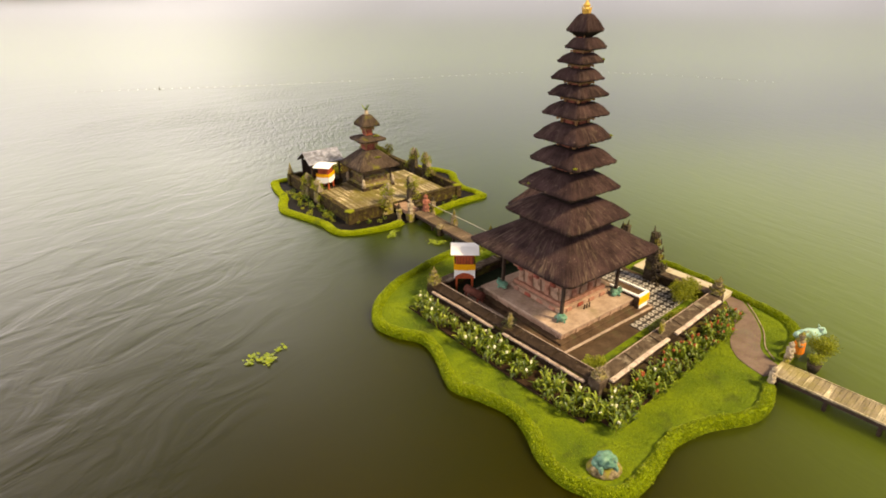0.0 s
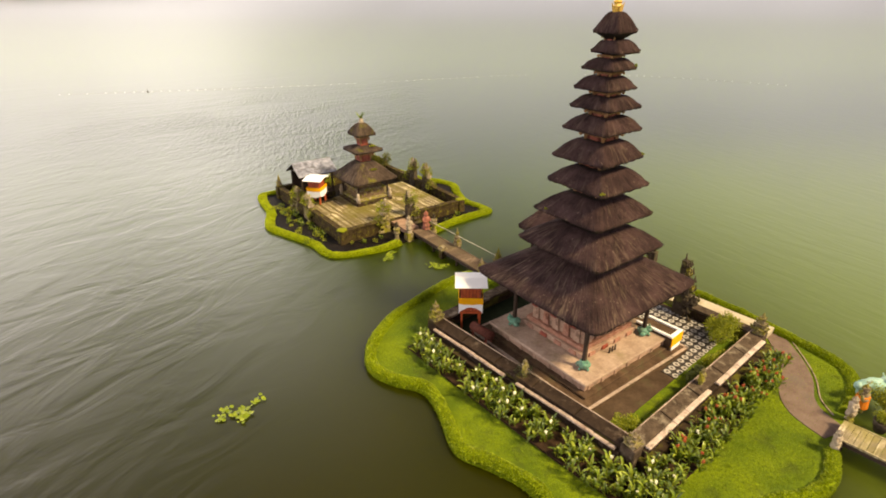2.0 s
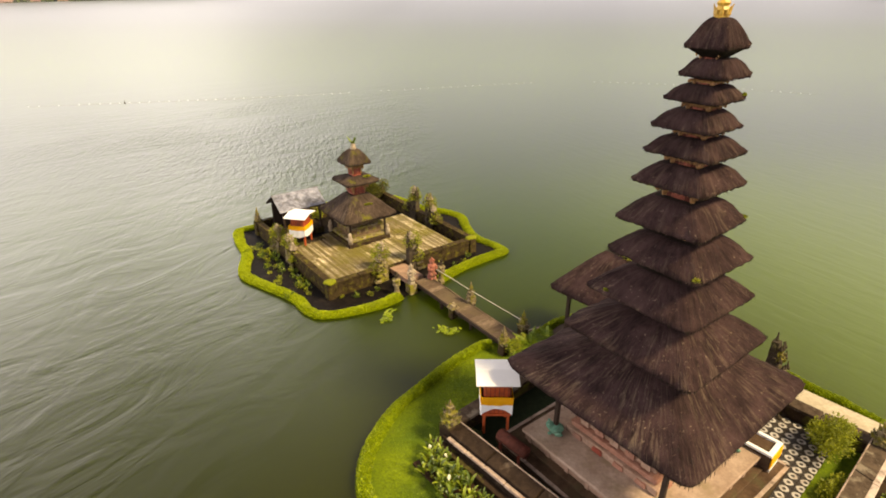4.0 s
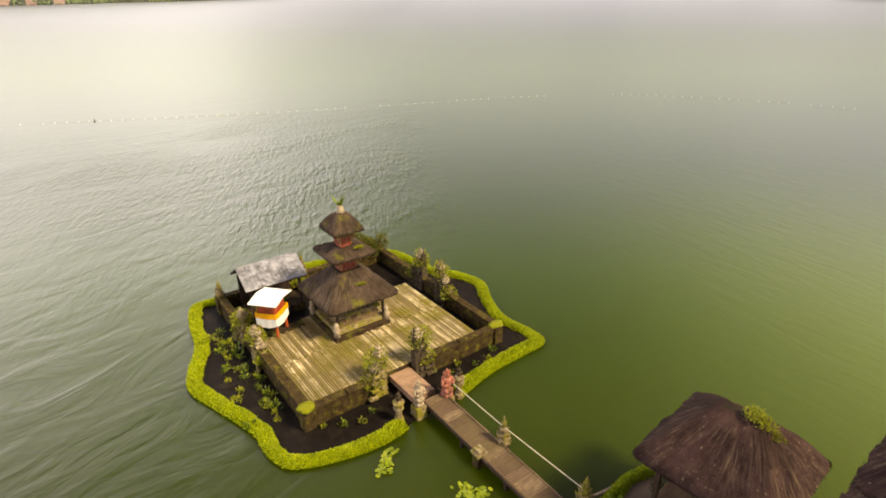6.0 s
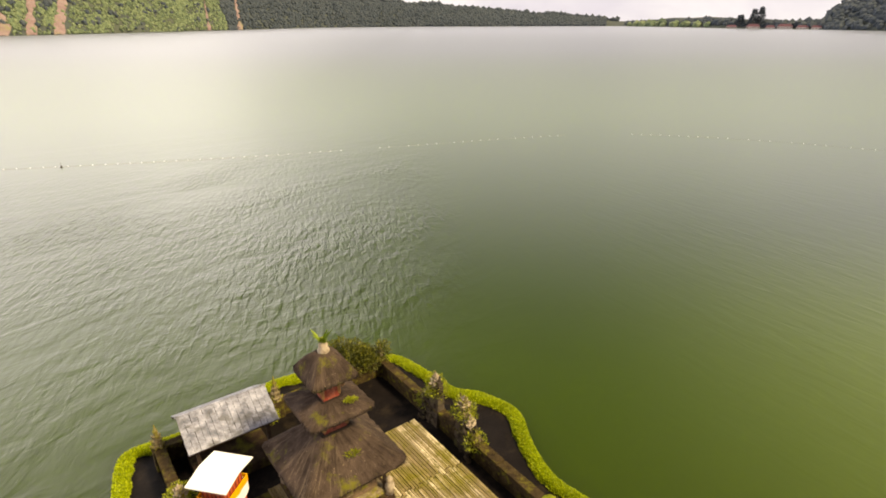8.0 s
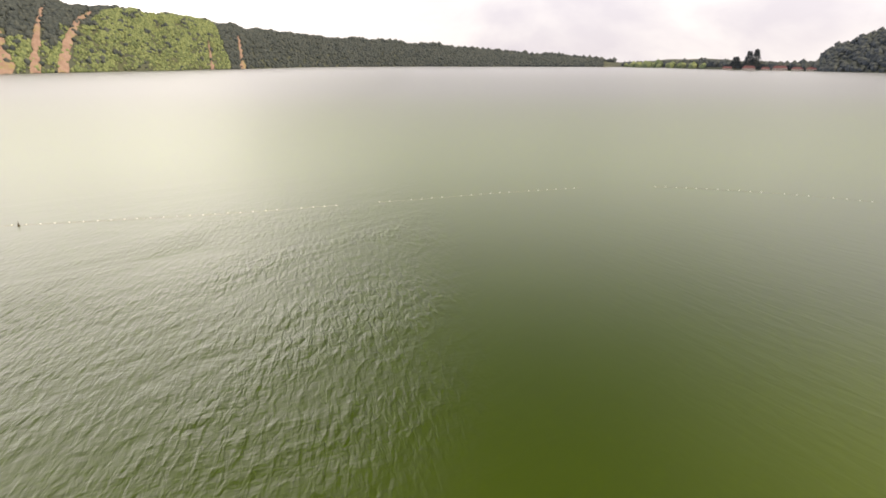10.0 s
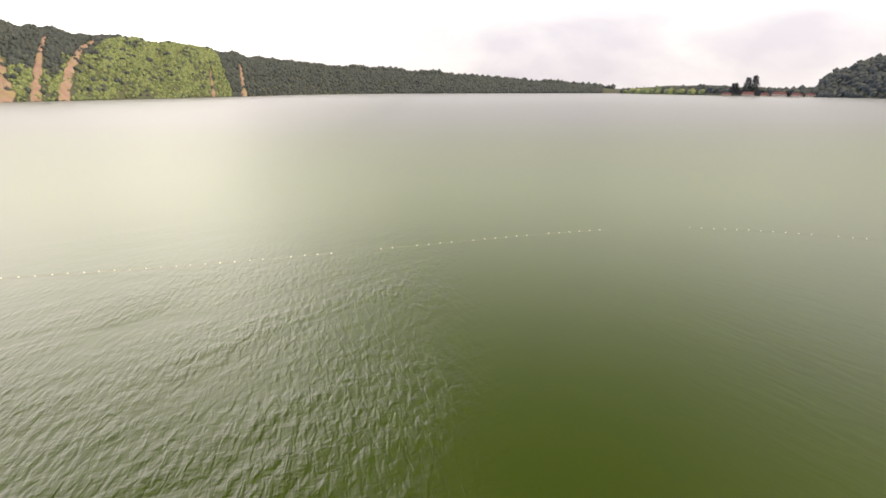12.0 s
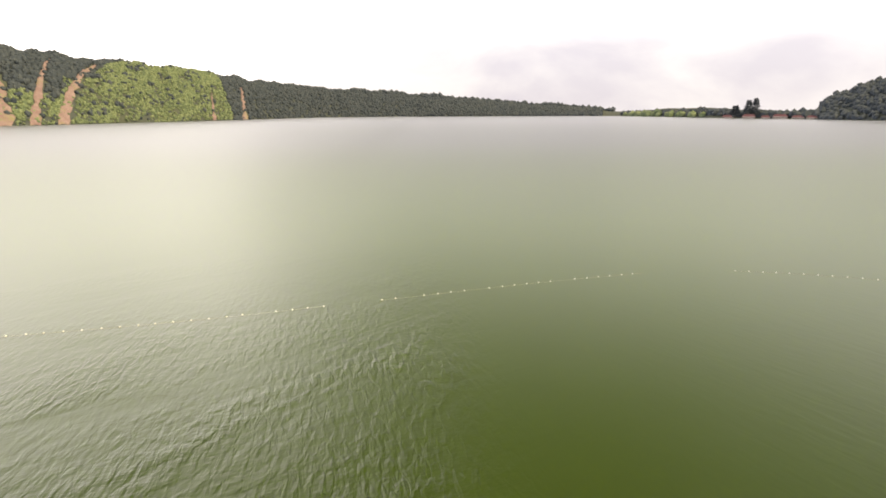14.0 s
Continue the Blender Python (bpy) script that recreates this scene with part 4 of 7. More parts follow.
# ---------------------------------------------------------------- thatched towers
def thatch(name, side, top, z0, z1, mat, parent, seed, power=1.5, thick=0.12, neck=0.5, drop=0.2, around=128, round_n=16.0, label="", ridge=0.0):
    """A square thatched roof: bulging slopes with softened hips, a ragged thick eave and a soffit coloured dark as
    shade.
    """
    rng = random.Random(seed)
    steps = 9
    vs, uv = [], []
    ring = []
    for i in range(around):
        q4 = (i * 4 / around) % 1.0 - 0.5
        a = math.pi / 2 * (int(i * 4 / around) + 0.5 + q4 - 0.22 * math.sin(2 * math.pi * q4) / 2) + math.pi / 4 * 0
        c, s = math.cos(a), math.sin(a)
        k = (abs(c) ** round_n + abs(s) ** round_n) ** (-1 / round_n)
        ring.append((c * k, s * k))
    slope = math.hypot((side - top) / 2, z1 - z0)
    for j in range(steps + 1):
        q = j / steps
        h = (top + (side - top) * q) / 2
        z = z1 - (z1 - z0) * q ** power
        for i, (x, y) in enumerate(ring):
            d = 0.035 * noise.noise(Vector((x * 5 + seed, y * 5, q * 2.0))) * min(1, side / 2.5) + 0.05 * noise.noise(Vector((x * 1.7, y * 1.7 + seed, q * 1.5)))
            rag = rng.uniform(-0.03, 0.03) if j == steps else 0.0
            lump = 0.045 * noise.noise(Vector((x * 9 + seed, y * 9, q * 5.0))) * min(1, side / 3)
            vs.append((x * (h + rag), y * (h + rag + ridge / 2 * (1 - q)), z + (d + lump) * (0.4 + q) + rag))
            uv.append((i / around * 4 * side, q * slope))
    for rr, zz, jag in ((0.985, -thick, 0.03), (0.9, -thick * 1.25, 0.0), (neck, -drop - thick, 0.0), (0.05, -drop - thick, 0.0)):
        for i, (x, y) in enumerate(ring):
            e = rng.uniform(-jag, jag)
            vs.append((x * side / 2 * rr, y * side / 2 * rr, z0 + zz + e))
            uv.append((i / around * 4 * side, slope + 0.2))
    rows = steps + 5
    fs = []
    for j in range(rows - 1):
        for i in range(around):
            k = (i + 1) % around
            fs.append((j * around + i, (j + 1) * around + i, (j + 1) * around + k, j * around + k))
    fs.append(list(range(around)))
    me = bpy.data.meshes.new(name)
    me.from_pydata(vs, [], fs)
    lay = me.uv_layers.new(name="UVMap")
    flat = []
    for p in me.polygons:
        us = [uv[v][0] for v in p.vertices]
        wrap = max(us) - min(us) > 2 * side
        for v in p.vertices:
            u = uv[v][0]
            flat += [u + 4 * side if wrap and u < 2 * side else u, uv[v][1]]
    lay.data.foreach_set("uv", flat)
    me.materials.append(mat)
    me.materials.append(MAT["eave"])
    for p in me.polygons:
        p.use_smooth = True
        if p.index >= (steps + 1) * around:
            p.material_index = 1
    ob = new(name, me)
    ob.parent = parent
    if label:
        ob["label"] = label
    # hanging fibre ends along the eave
    fr_v, fr_f = [], []
    for i in range(int(side * 60)):
        a = rng.random() * around
        i0, f = int(a) % around, a % 1
        x = ring[i0][0] * (1 - f) + ring[(i0 + 1) % around][0] * f
        y = ring[i0][1] * (1 - f) + ring[(i0 + 1) % around][1] * f
        r = side / 2 * rng.uniform(0.975, 1.01)
        b = Vector((x * r, y * r, z0 + rng.uniform(-0.02, 0.02)))
        t = Vector((-y, x, 0)).normalized() * rng.uniform(0.006, 0.018)
        dn = Vector((x * 0.03, y * 0.03, -rng.uniform(0.02, 0.09) - thick * 0.8))
        k = len(fr_v)
        fr_v += [b - t, b + t, b + dn]
        fr_f.append((k, k + 1, k + 2))
    fr = mesh_object("fringe", fr_v, fr_f, MAT["eave"])
    fr.parent = ob
    fr["kind"] = "stuff"
    # loose fibres lying down the slope
    st_v, st_f = [], []
    for _ in range(int(side * side * 8)):
        u = rng.random() * around
        i0, f = int(u) % around, u % 1
        x = ring[i0][0] * (1 - f) + ring[(i0 + 1) % around][0] * f
        y = ring[i0][1] * (1 - f) + ring[(i0 + 1) % around][1] * f
        q0 = rng.random() ** 0.6 * 0.97
        q1 = min(1.0, q0 + rng.uniform(0.12, 0.35) / max(slope, 0.3) * 0.7)
        side_way = Vector((-y, x, 0)).normalized() * rng.uniform(0.004, 0.011)
        lift = rng.uniform(0.008, 0.022)
        ends = []
        for q in (q0, (q0 + q1) / 2, q1):
            h = (top + (side - top) * q) / 2
            d = 0.035 * noise.noise(Vector((x * 5 + seed, y * 5, q * 2.0))) * min(1, side / 2.5) + 0.05 * noise.noise(Vector((x * 1.7, y * 1.7 + seed, q * 1.5)))
            ends.append(Vector((x * (h + lift * 0.6), y * (h + lift * 0.6 + ridge / 2 * (1 - q)), z1 - (z1 - z0) * q ** power + d * (0.4 + q) + lift * (0.2 if q == q0 else 1.0))))
        k = len(st_v)
        st_v += [ends[0] - side_way, ends[0] + side_way, ends[1] - side_way, ends[1] + side_way, ends[2]]
        st_f += [(k, k + 1, k + 3, k + 2), (k + 2, k + 3, k + 4)]
    lo = mesh_object("loose_fibre", st_v, st_f, MAT["strand"])
    lo.parent = ob
    lo["kind"] = "stuff"
    return ob


def storey(parent, w, z0, z1, rng, paint="aged_red_wood"):
    """The little timber storey between two roofs: red body, gilded cornice and corner brackets."""
    bm = bmesh.new()
    box(bm, (0, 0, z0), (w * 0.86, w * 0.86, z1 - z0), 0, 1.0, 0.01)
    body = part("storey_body", bm, MAT[paint], parent, "red-painted timber storey")
    bm = bmesh.new()
    h = (z1 - z0)
    box(bm, (0, 0, z0 + h * 0.7), (w * 1.12, w * 1.12, h * 0.13), 0, 1.06)
    for k in range(9):
        for sx, sy in ((1, 0), (-1, 0), (0, 1), (0, -1)):
            o = (-0.48 + 0.12 * k) * w
            box(bm, (sx * w * 0.56 + (o if sy else 0), sy * w * 0.56 + (o if sx else 0), z0 + h * 0.6), (w * 0.06, w * 0.06, h * 0.14), 0, 1.3)
    part("cornice", bm, MAT["gold"], body)
    for sx, sy in ((1, 1), (1, -1), (-1, 1), (-1, -1)):
        bm = bmesh.new()
        box(bm, (sx * w * 0.43, sy * w * 0.43, z0 + h * 0.2), (w * 0.1, w * 0.1, h * 0.5), 45, 1.5)
        blob(bm, (sx * w * 0.57, sy * w * 0.57, z0 + h * 0.66), (w * 0.09, w * 0.09, h * 0.22), 0.4, rng.random(), 1)
        part("bracket", bm, MAT["gold"], body, "carved gilded bracket")
    for sx, sy in ((1, 0), (-1, 0), (0, 1), (0, -1)):
        bm = bmesh.new()
        box(bm, (sx * w * 0.435, sy * w * 0.435, z0 + h * 0.12), (w * (0.02 if sx else 0.4), w * (0.02 if sy else 0.4), h * 0.45))
        for k in range(5):
            o = (-0.16 + 0.08 * k) * w
            blob(bm, (sx * w * 0.45 + (o if sy else 0), sy * w * 0.45 + (o if sx else 0), z0 + h * 0.35), (w * 0.03, w * 0.03, h * 0.16), 0.5, k, 1)
        part("panel", bm, MAT["red_carving"], body, "carved red panel")


def moss_tuft(parent, c, r, seed, mat=None, name="moss_tuft", count=240, leaf=(0.05, 0.13), width=0.3):
    rng = random.Random(seed)
    spots = []
    for _ in range(count):
        d = Vector((rng.gauss(0, 1), rng.gauss(0, 1), abs(rng.gauss(0, 0.7)))).normalized()
        spots.append((Vector(c) + Vector((d.x * r[0], d.y * r[1], d.z * r[2])) * rng.random() ** 0.5, d))
    ob = leaves(name, spots, mat or MAT["leaf_bush"], leaf, width, 1.0, rng)
    ob.parent = parent
    return ob


MAIN_TIERS = [(7.44, 4.15), (4.78, 6.18), (3.84, 7.6), (3.2, 8.95), (2.84, 10.08), (2.42, 11.26), (2.17, 12.15), (1.87, 12.91), (1.61, 13.68), (1.42, 14.31), (1.25, 15.05)]
TIER_SHIFT = (0.0, 0.25, 0.2, 0.12)      # the lower roofs sit a little forward of the axis


def build_main_tower():
    t = thing("meru_tower", spot(MO, MA, 0.38, 1.09, 0.55, -4.0), "tall eleven-roofed shrine tower of dark thatch on carved stone", "temple tower")
    base = 0.55
    rng = random.Random(21)
    # stone plinth in steps, a little forward of the tower's axis
    cx, cy = -0.3, -0.25
    for nm, half, z0, z1, mat in (("terrace", 3.75, -0.35, 0.22, "plinth_low"), ("plinth_base", 3.25, 0.22, 0.36, "plinth_low"), ("plinth_wall", 2.98, 0.36, 0.68, "plinth"), ("plinth_top", 3.08, 0.68, 0.82, "plinth_top")):
        bm = bmesh.new()
        box(bm, (cx, cy, z0), (half * 2, half * 2, z1 - z0), 0, 1.0, 0.03)
        part(nm, bm, MAT[mat], t)
    bm = bmesh.new()
    for a in range(4):
        c, s = round(math.cos(a * math.pi / 2)), round(math.sin(a * math.pi / 2))
        box(bm, (cx + c * 3.7, cy + s * 3.7, 0.2), (0.13 if c else 7.5, 0.13 if s else 7.5, 0.045))
    part("terrace_edge", bm, MAT["stone_pale"], t, "pale stone edging")
    for a in range(4):
        for k in range(7):
            bm = bmesh.new()
            m = Matrix.Translation((cx, cy, 0)) @ Matrix.Rotation(a * math.pi / 2, 4, "Z")
            box(bm, (-2.7 + 0.9 * k, -2.99, 0.38), (0.16, 0.06, 0.29), 0, 0.9)
            bm.transform(m)
            part("pilaster", bm, MAT["plinth"], t)
    zt = 0.82
    for nm, half, z0, z1, mat in (("shrine_foot", 1.95, zt, zt + 0.28, "plinth"), ("shrine_step", 1.8, zt + 0.28, zt + 0.5, "carved"), ("shrine_waist", 1.6, zt + 0.5, zt + 1.35, "plinth"), ("shrine_rim", 1.85, zt + 1.35, zt + 1.6, "carved"), ("shrine_shelf", 2.0, zt + 1.6, zt + 1.75, "plinth"), ("shrine_body", 1.35, zt + 1.75, 4.4, "red_wood")):
        bm = bmesh.new()
        box(bm, (cx * 0.6, cy * 0.6, z0), (half * 2, half * 2, z1 - z0), 0, 1.0, 0.03)
        part(nm, bm, MAT[mat], t)
    for a in range(4):
        m = Matrix.Translation((cx * 0.6, cy * 0.6, 0)) @ Matrix.Rotation(a * math.pi / 2, 4, "Z")
        for k in range(5):
            bm = bmesh.new()
            box(bm, (-1.28 + 0.64 * k, -1.64, zt + 0.56), (0.36, 0.16, 0.7), 0, 0.7)
            blob(bm, (-1.28 + 0.64 * k, -1.72, zt + 0.95), (0.13, 0.09, 0.2), 0.5, k + a, 1)
            bm.transform(m)
            part("relief", bm, MAT["carved"] if k % 2 else MAT["plinth"], t)
        for k in range(4):
            bm = bmesh.new()
            box(bm, (-1.35 + 0.9 * k, -1.98, zt + 0.06), (0.42, 0.08, 0.18), 0, 0.85)
            bm.transform(m)
            part("relief_panel", bm, MAT["red_wood"] if k == 1 else MAT["carved"], t)
        for k in range(3):
            bm = bmesh.new()
            box(bm, (-1.2 + 1.2 * k, -1.9, zt + 1.34), (0.34, 0.12, 0.3), 0, 0.8)
            blob(bm, (-1.2 + 1.2 * k, -1.95, zt + 1.5), (0.16, 0.08, 0.13), 0.4, k, 1)
            bm.transform(m)
            part("red_ornament", bm, MAT["red_wood"], t, "red-painted carved ornament")
        for k in range(3 if a == 0 else 0):
            bm = bmesh.new()
            box(bm, (-0.5 + 0.2 * k, -2.3, zt), (0.07, 0.07, 0.22), 0, 0.6)
            blob(bm, (-0.5 + 0.2 * k, -2.3, zt + 0.25), (0.05, 0.05, 0.06), 0.2, k, 1)
            bm.transform(m)
            part("offering_figure", bm, MAT["dark_wood"], t, "small dark offering stand")
    # posts stand on crouching green frogs
    for sx, sy in ((1, 1), (1, -1), (-1, 1), (-1, -1)):
        px, py = cx + sx * 2.2, cy + sy * 2.2
        bm = bmesh.new()
        box(bm, (px, py, zt + 0.3), (0.17, 0.17, 4.05 - zt - 0.3), 0, 0.9, 0.02)
        part("post", bm, MAT["dark_wood"], t)
        bm = bmesh.new()
        ang = math.atan2(sy, sx)
        for dx, dz, r in ((0.0, 0.2, (0.3, 0.25, 0.22)), (0.2, 0.32, (0.18, 0.18, 0.15))):
            blob(bm, (dx, 0, dz), r, 0.2, sx + 2 * sy, 2)
        for ss in (-1, 1):
            blob(bm, (0.25, ss * 0.11, 0.46), (0.06, 0.06, 0.06), 0.1, 1, 1)
            blob(bm, (-0.1, ss * 0.25, 0.12), (0.18, 0.09, 0.13), 0.2, 2, 1)
            blob(bm, (0.22, ss * 0.18, 0.08), (0.09, 0.06, 0.09), 0.2, 3, 1)
        bm.transform(Matrix.Translation((px, py, zt)) @ Matrix.Rotation(ang, 4, "Z"))
        part("frog_pedestal", bm, MAT["statue_green"], t, "green-painted crouching frog under the post", True)
    bm = bmesh.new()
    for a in range(4):
        c, s = round(math.cos(a * math.pi / 2)), round(math.sin(a * math.pi / 2))
        box(bm, (cx + c * 2.2, cy + s * 2.2, 3.85), (0.16 if c else 4.56, 0.16 if s else 4.56, 0.2))
    part("ring_beam", bm, MAT["gold"], t)
    n = len(MAIN_TIERS)
    for i, (side, ze) in enumerate(MAIN_TIERS):
        z0 = ze - base
        if i < n - 1:
            nside, nz = MAIN_TIERS[i + 1]
            neck_w = nside * 0.44
            nz -= base
            top = neck_w * 1.2
            z1 = z0 + (nz - z0) * (0.72 if i == 0 else 0.58)
        else:
            top, z1 = 0.34, 15.75 - base
        power = 1.12 if i == 0 else (1.4 if i < 3 else 1.65)
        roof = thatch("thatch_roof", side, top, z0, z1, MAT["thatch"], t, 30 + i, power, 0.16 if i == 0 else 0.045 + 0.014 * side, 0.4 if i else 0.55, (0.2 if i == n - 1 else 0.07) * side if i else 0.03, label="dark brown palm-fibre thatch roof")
        ahead = TIER_SHIFT[i] / math.sqrt(2) if i < len(TIER_SHIFT) else 0.0
        roof.location = (-ahead, -ahead, 0)
        roof.rotation_euler = (radians(rng.uniform(-0.6, 0.6)), radians(rng.uniform(-0.6, 0.6)), radians(rng.uniform(-2.0, 2.0)) if i else 0)
        if i < n - 1:
            storey(t, neck_w, z1 - 0.12, nz - 0.1, rng)
    bm = bmesh.new()
    lathe(bm, [(0.17, 15.68 - base), (0.2, 15.76 - base), (0.12, 15.84 - base), (0.2, 15.93 - base), (0.14, 16.02 - base), (0.18, 16.1 - base), (0.09, 16.2 - base), (0.03, 16.34 - base)], seg=10)
    finial = part("finial", bm, MAT["gold_bright"], t, "gilded crown finial")
    for k in range(7):
        a = k * 2 * math.pi / 7
        bm = bmesh.new()
        r = rng.uniform(0.15, 0.19)
        blob(bm, (r * math.cos(a), r * math.sin(a), 15.86 - base), (0.06, 0.06, 0.1), 0.5, k, 1)
        rod(bm, (r * math.cos(a), r * math.sin(a), 15.84 - base), (1.45 * r * math.cos(a), 1.45 * r * math.sin(a), (15.98 + rng.uniform(0, 0.14)) - base), 0.045, 5, 0.012)
        part("flame", bm, MAT["gold_bright"], finial)
    # moss has taken hold on the corners of a few roofs
    for i, cx_, cy_, r, sd in ((3, -0.93, -0.95, 0.09, 5), (4, 0.9, -0.9, 0.07, 6), (8, 0.88, -0.88, 0.05, 7), (2, -0.92, 0.6, 0.08, 9)):
        side, ze = MAIN_TIERS[i]
        ahead = TIER_SHIFT[i] / math.sqrt(2) if i < len(TIER_SHIFT) else 0.0
        moss_tuft(t, (cx_ * side / 2 - ahead, cy_ * side / 2 - ahead, ze - base + 0.06), (r, r, r * 0.6), sd, leaf=(0.03, 0.09), count=160)
    return t


SMALL_TIERS = [(3.95, 2.83), (2.38, 5.03), (1.66, 6.26)]


def build_small_tower():
    base = 0.95
    t = thing("meru_tower", spot(NO, NA, -0.55, -0.55, base), "small three-roofed shrine tower of mossy grey thatch on a stone base", "temple tower")
    rng = random.Random(8)
    for nm, half, z0, z1, mat in (("plinth", 1.6, -0.3, 0.22, "stone_dark"), ("plinth_step", 1.38, 0.22, 0.42, "statue"), ("shrine_base", 1.12, 0.42, 0.98, "shrine_stone"), ("shrine_rim", 1.24, 0.98, 1.12, "statue"), ("shrine_body", 0.98, 1.12, 2.4, "shrine_stone")):
        bm = bmesh.new()
        box(bm, (0, 0, z0), (half * 2, half * 2, z1 - z0), 0, 0.97, 0.03)
        part(nm, bm, MAT[mat], t)
    for sx, sy in ((1, 1), (1, -1), (-1, 1), (-1, -1)):
        bm = bmesh.new()
        box(bm, (sx * 1.3, sy * 1.3, 0.4), (0.11, 0.11, 1.75), 0, 0.9)
        part("post", bm, MAT["dark_wood"], t)
        bm = bmesh.new()
        lathe(bm, [(0.17, 0.22), (0.15, 0.45), (0.2, 0.55), (0.12, 0.7), (0.14, 0.85), (0.05, 1.0)], (sx * 1.42, sy * 1.42, 0), 8)
        part("corner_figure", bm, MAT["statue_white"], t, "lichened stone corner figure", True)
    bm = bmesh.new()
    for a in range(4):
        c, s = round(math.cos(a * math.pi / 2)), round(math.sin(a * math.pi / 2))
        box(bm, (c * 1.3, s * 1.3, 1.9), (0.1 if c else 2.7, 0.1 if s else 2.7, 0.14))
    part("ring_beam", bm, MAT["dark_wood"], t)
    for a in range(4):
        m = Matrix.Rotation(a * math.pi / 2, 4, "Z")
        for k in range(3):
            bm = bmesh.new()
            box(bm, (-0.6 + 0.6 * k, -1.06, 0.5), (0.3, 0.1, 0.4), 0, 0.8)
            bm.transform(m)
            part("relief", bm, MAT["statue"], t)
    n = len(SMALL_TIERS)
    for i, (side, ze) in enumerate(SMALL_TIERS):
        z0 = ze - base
        if i < n - 1:
            nside, nz = SMALL_TIERS[i + 1]
            nw = nside * 0.42
            nz -= base
            top, z1 = nw * 1.15, nz - 0.95
        else:
            top, z1 = 0.26, 7.05 - base
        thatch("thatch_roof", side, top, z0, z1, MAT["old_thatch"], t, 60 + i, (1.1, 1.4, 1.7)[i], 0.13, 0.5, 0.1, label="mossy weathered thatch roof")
        if i < n - 1:
            storey(t, nw, z1 - 0.1, nz - 0.03, rng, "red_wood")
    bm = bmesh.new()
    lathe(bm, [(0.2, 6.98 - base), (0.22, 7.08 - base), (0.15, 7.18 - base), (0.17, 7.28 - base), (0.07, 7.4 - base)], seg=8)
    part("finial", bm, MAT["statue_white"], t, "pale lichened stone finial", True)
    moss_tuft(t, (0, 0, 7.4 - base), (0.1, 0.1, 0.1), 9, MAT["leaf_canna"])
    spots = [(Vector((-0.02, 0.0, 7.35 - base)), Vector((-0.4 + 0.2 * k, 0.1, 1.0))) for k in range(4)]
    lv = leaves("weed_sprig", spots, MAT["leaf_canna"], (0.5, 0.8), 0.16, 1.0, random.Random(3))
    lv.parent = t
    moss_tuft(t, (0.15, -1.25, 3.55 - base), (0.3, 0.2, 0.06), 12, MAT["moss"])
    moss_tuft(t, (0.5, -0.7, 5.25 - base), (0.22, 0.14, 0.06), 13)
    return t


build_main_tower()
build_small_tower()

# ---------------------------------------------------------------- carved stone
def finial_bm(h, w, seed, tiers=4):
    """A carved flame finial: a lumpy core with curled horns that lean out of each tier."""
    rng = random.Random(seed)
    bm = bmesh.new()
    z = 0.0
    for k in range(tiers):
        f = 1 - k / (tiers + 0.8)
        hh = h / tiers
        box(bm, (0, 0, z), (w * f * 0.8, w * f * 0.8, hh * 0.7), rng.uniform(-12, 12), rng.uniform(0.65, 0.85), 0.01)
        box(bm, (0, 0, z + hh * 0.55), (w * f * 0.72, w * f * 0.72, hh * 0.28), rng.uniform(-12, 12), 1.2, 0.01)
        for a in range(6):
            t = a * math.pi / 3 + rng.uniform(-0.3, 0.3)
            r = w * f * rng.uniform(0.36, 0.5)
            p = Vector((r * math.cos(t), r * math.sin(t), z + hh * rng.uniform(0.35, 0.6)))
            q = p + Vector((w * f * 0.2 * math.cos(t), w * f * 0.2 * math.sin(t), hh * rng.uniform(0.35, 0.7)))
            rod(bm, p, q, w * f * 0.13, 5, w * f * 0.03)
            blob(bm, p, (w * f * 0.15, w * f * 0.15, hh * 0.22), 0.5, rng.random() * 9, 1)
        z += hh * 0.82
    rod(bm, (0, 0, z), (rng.uniform(-0.03, 0.03), 0, z + h * 0.3), w * 0.14, 6, 0.015)
    return bm


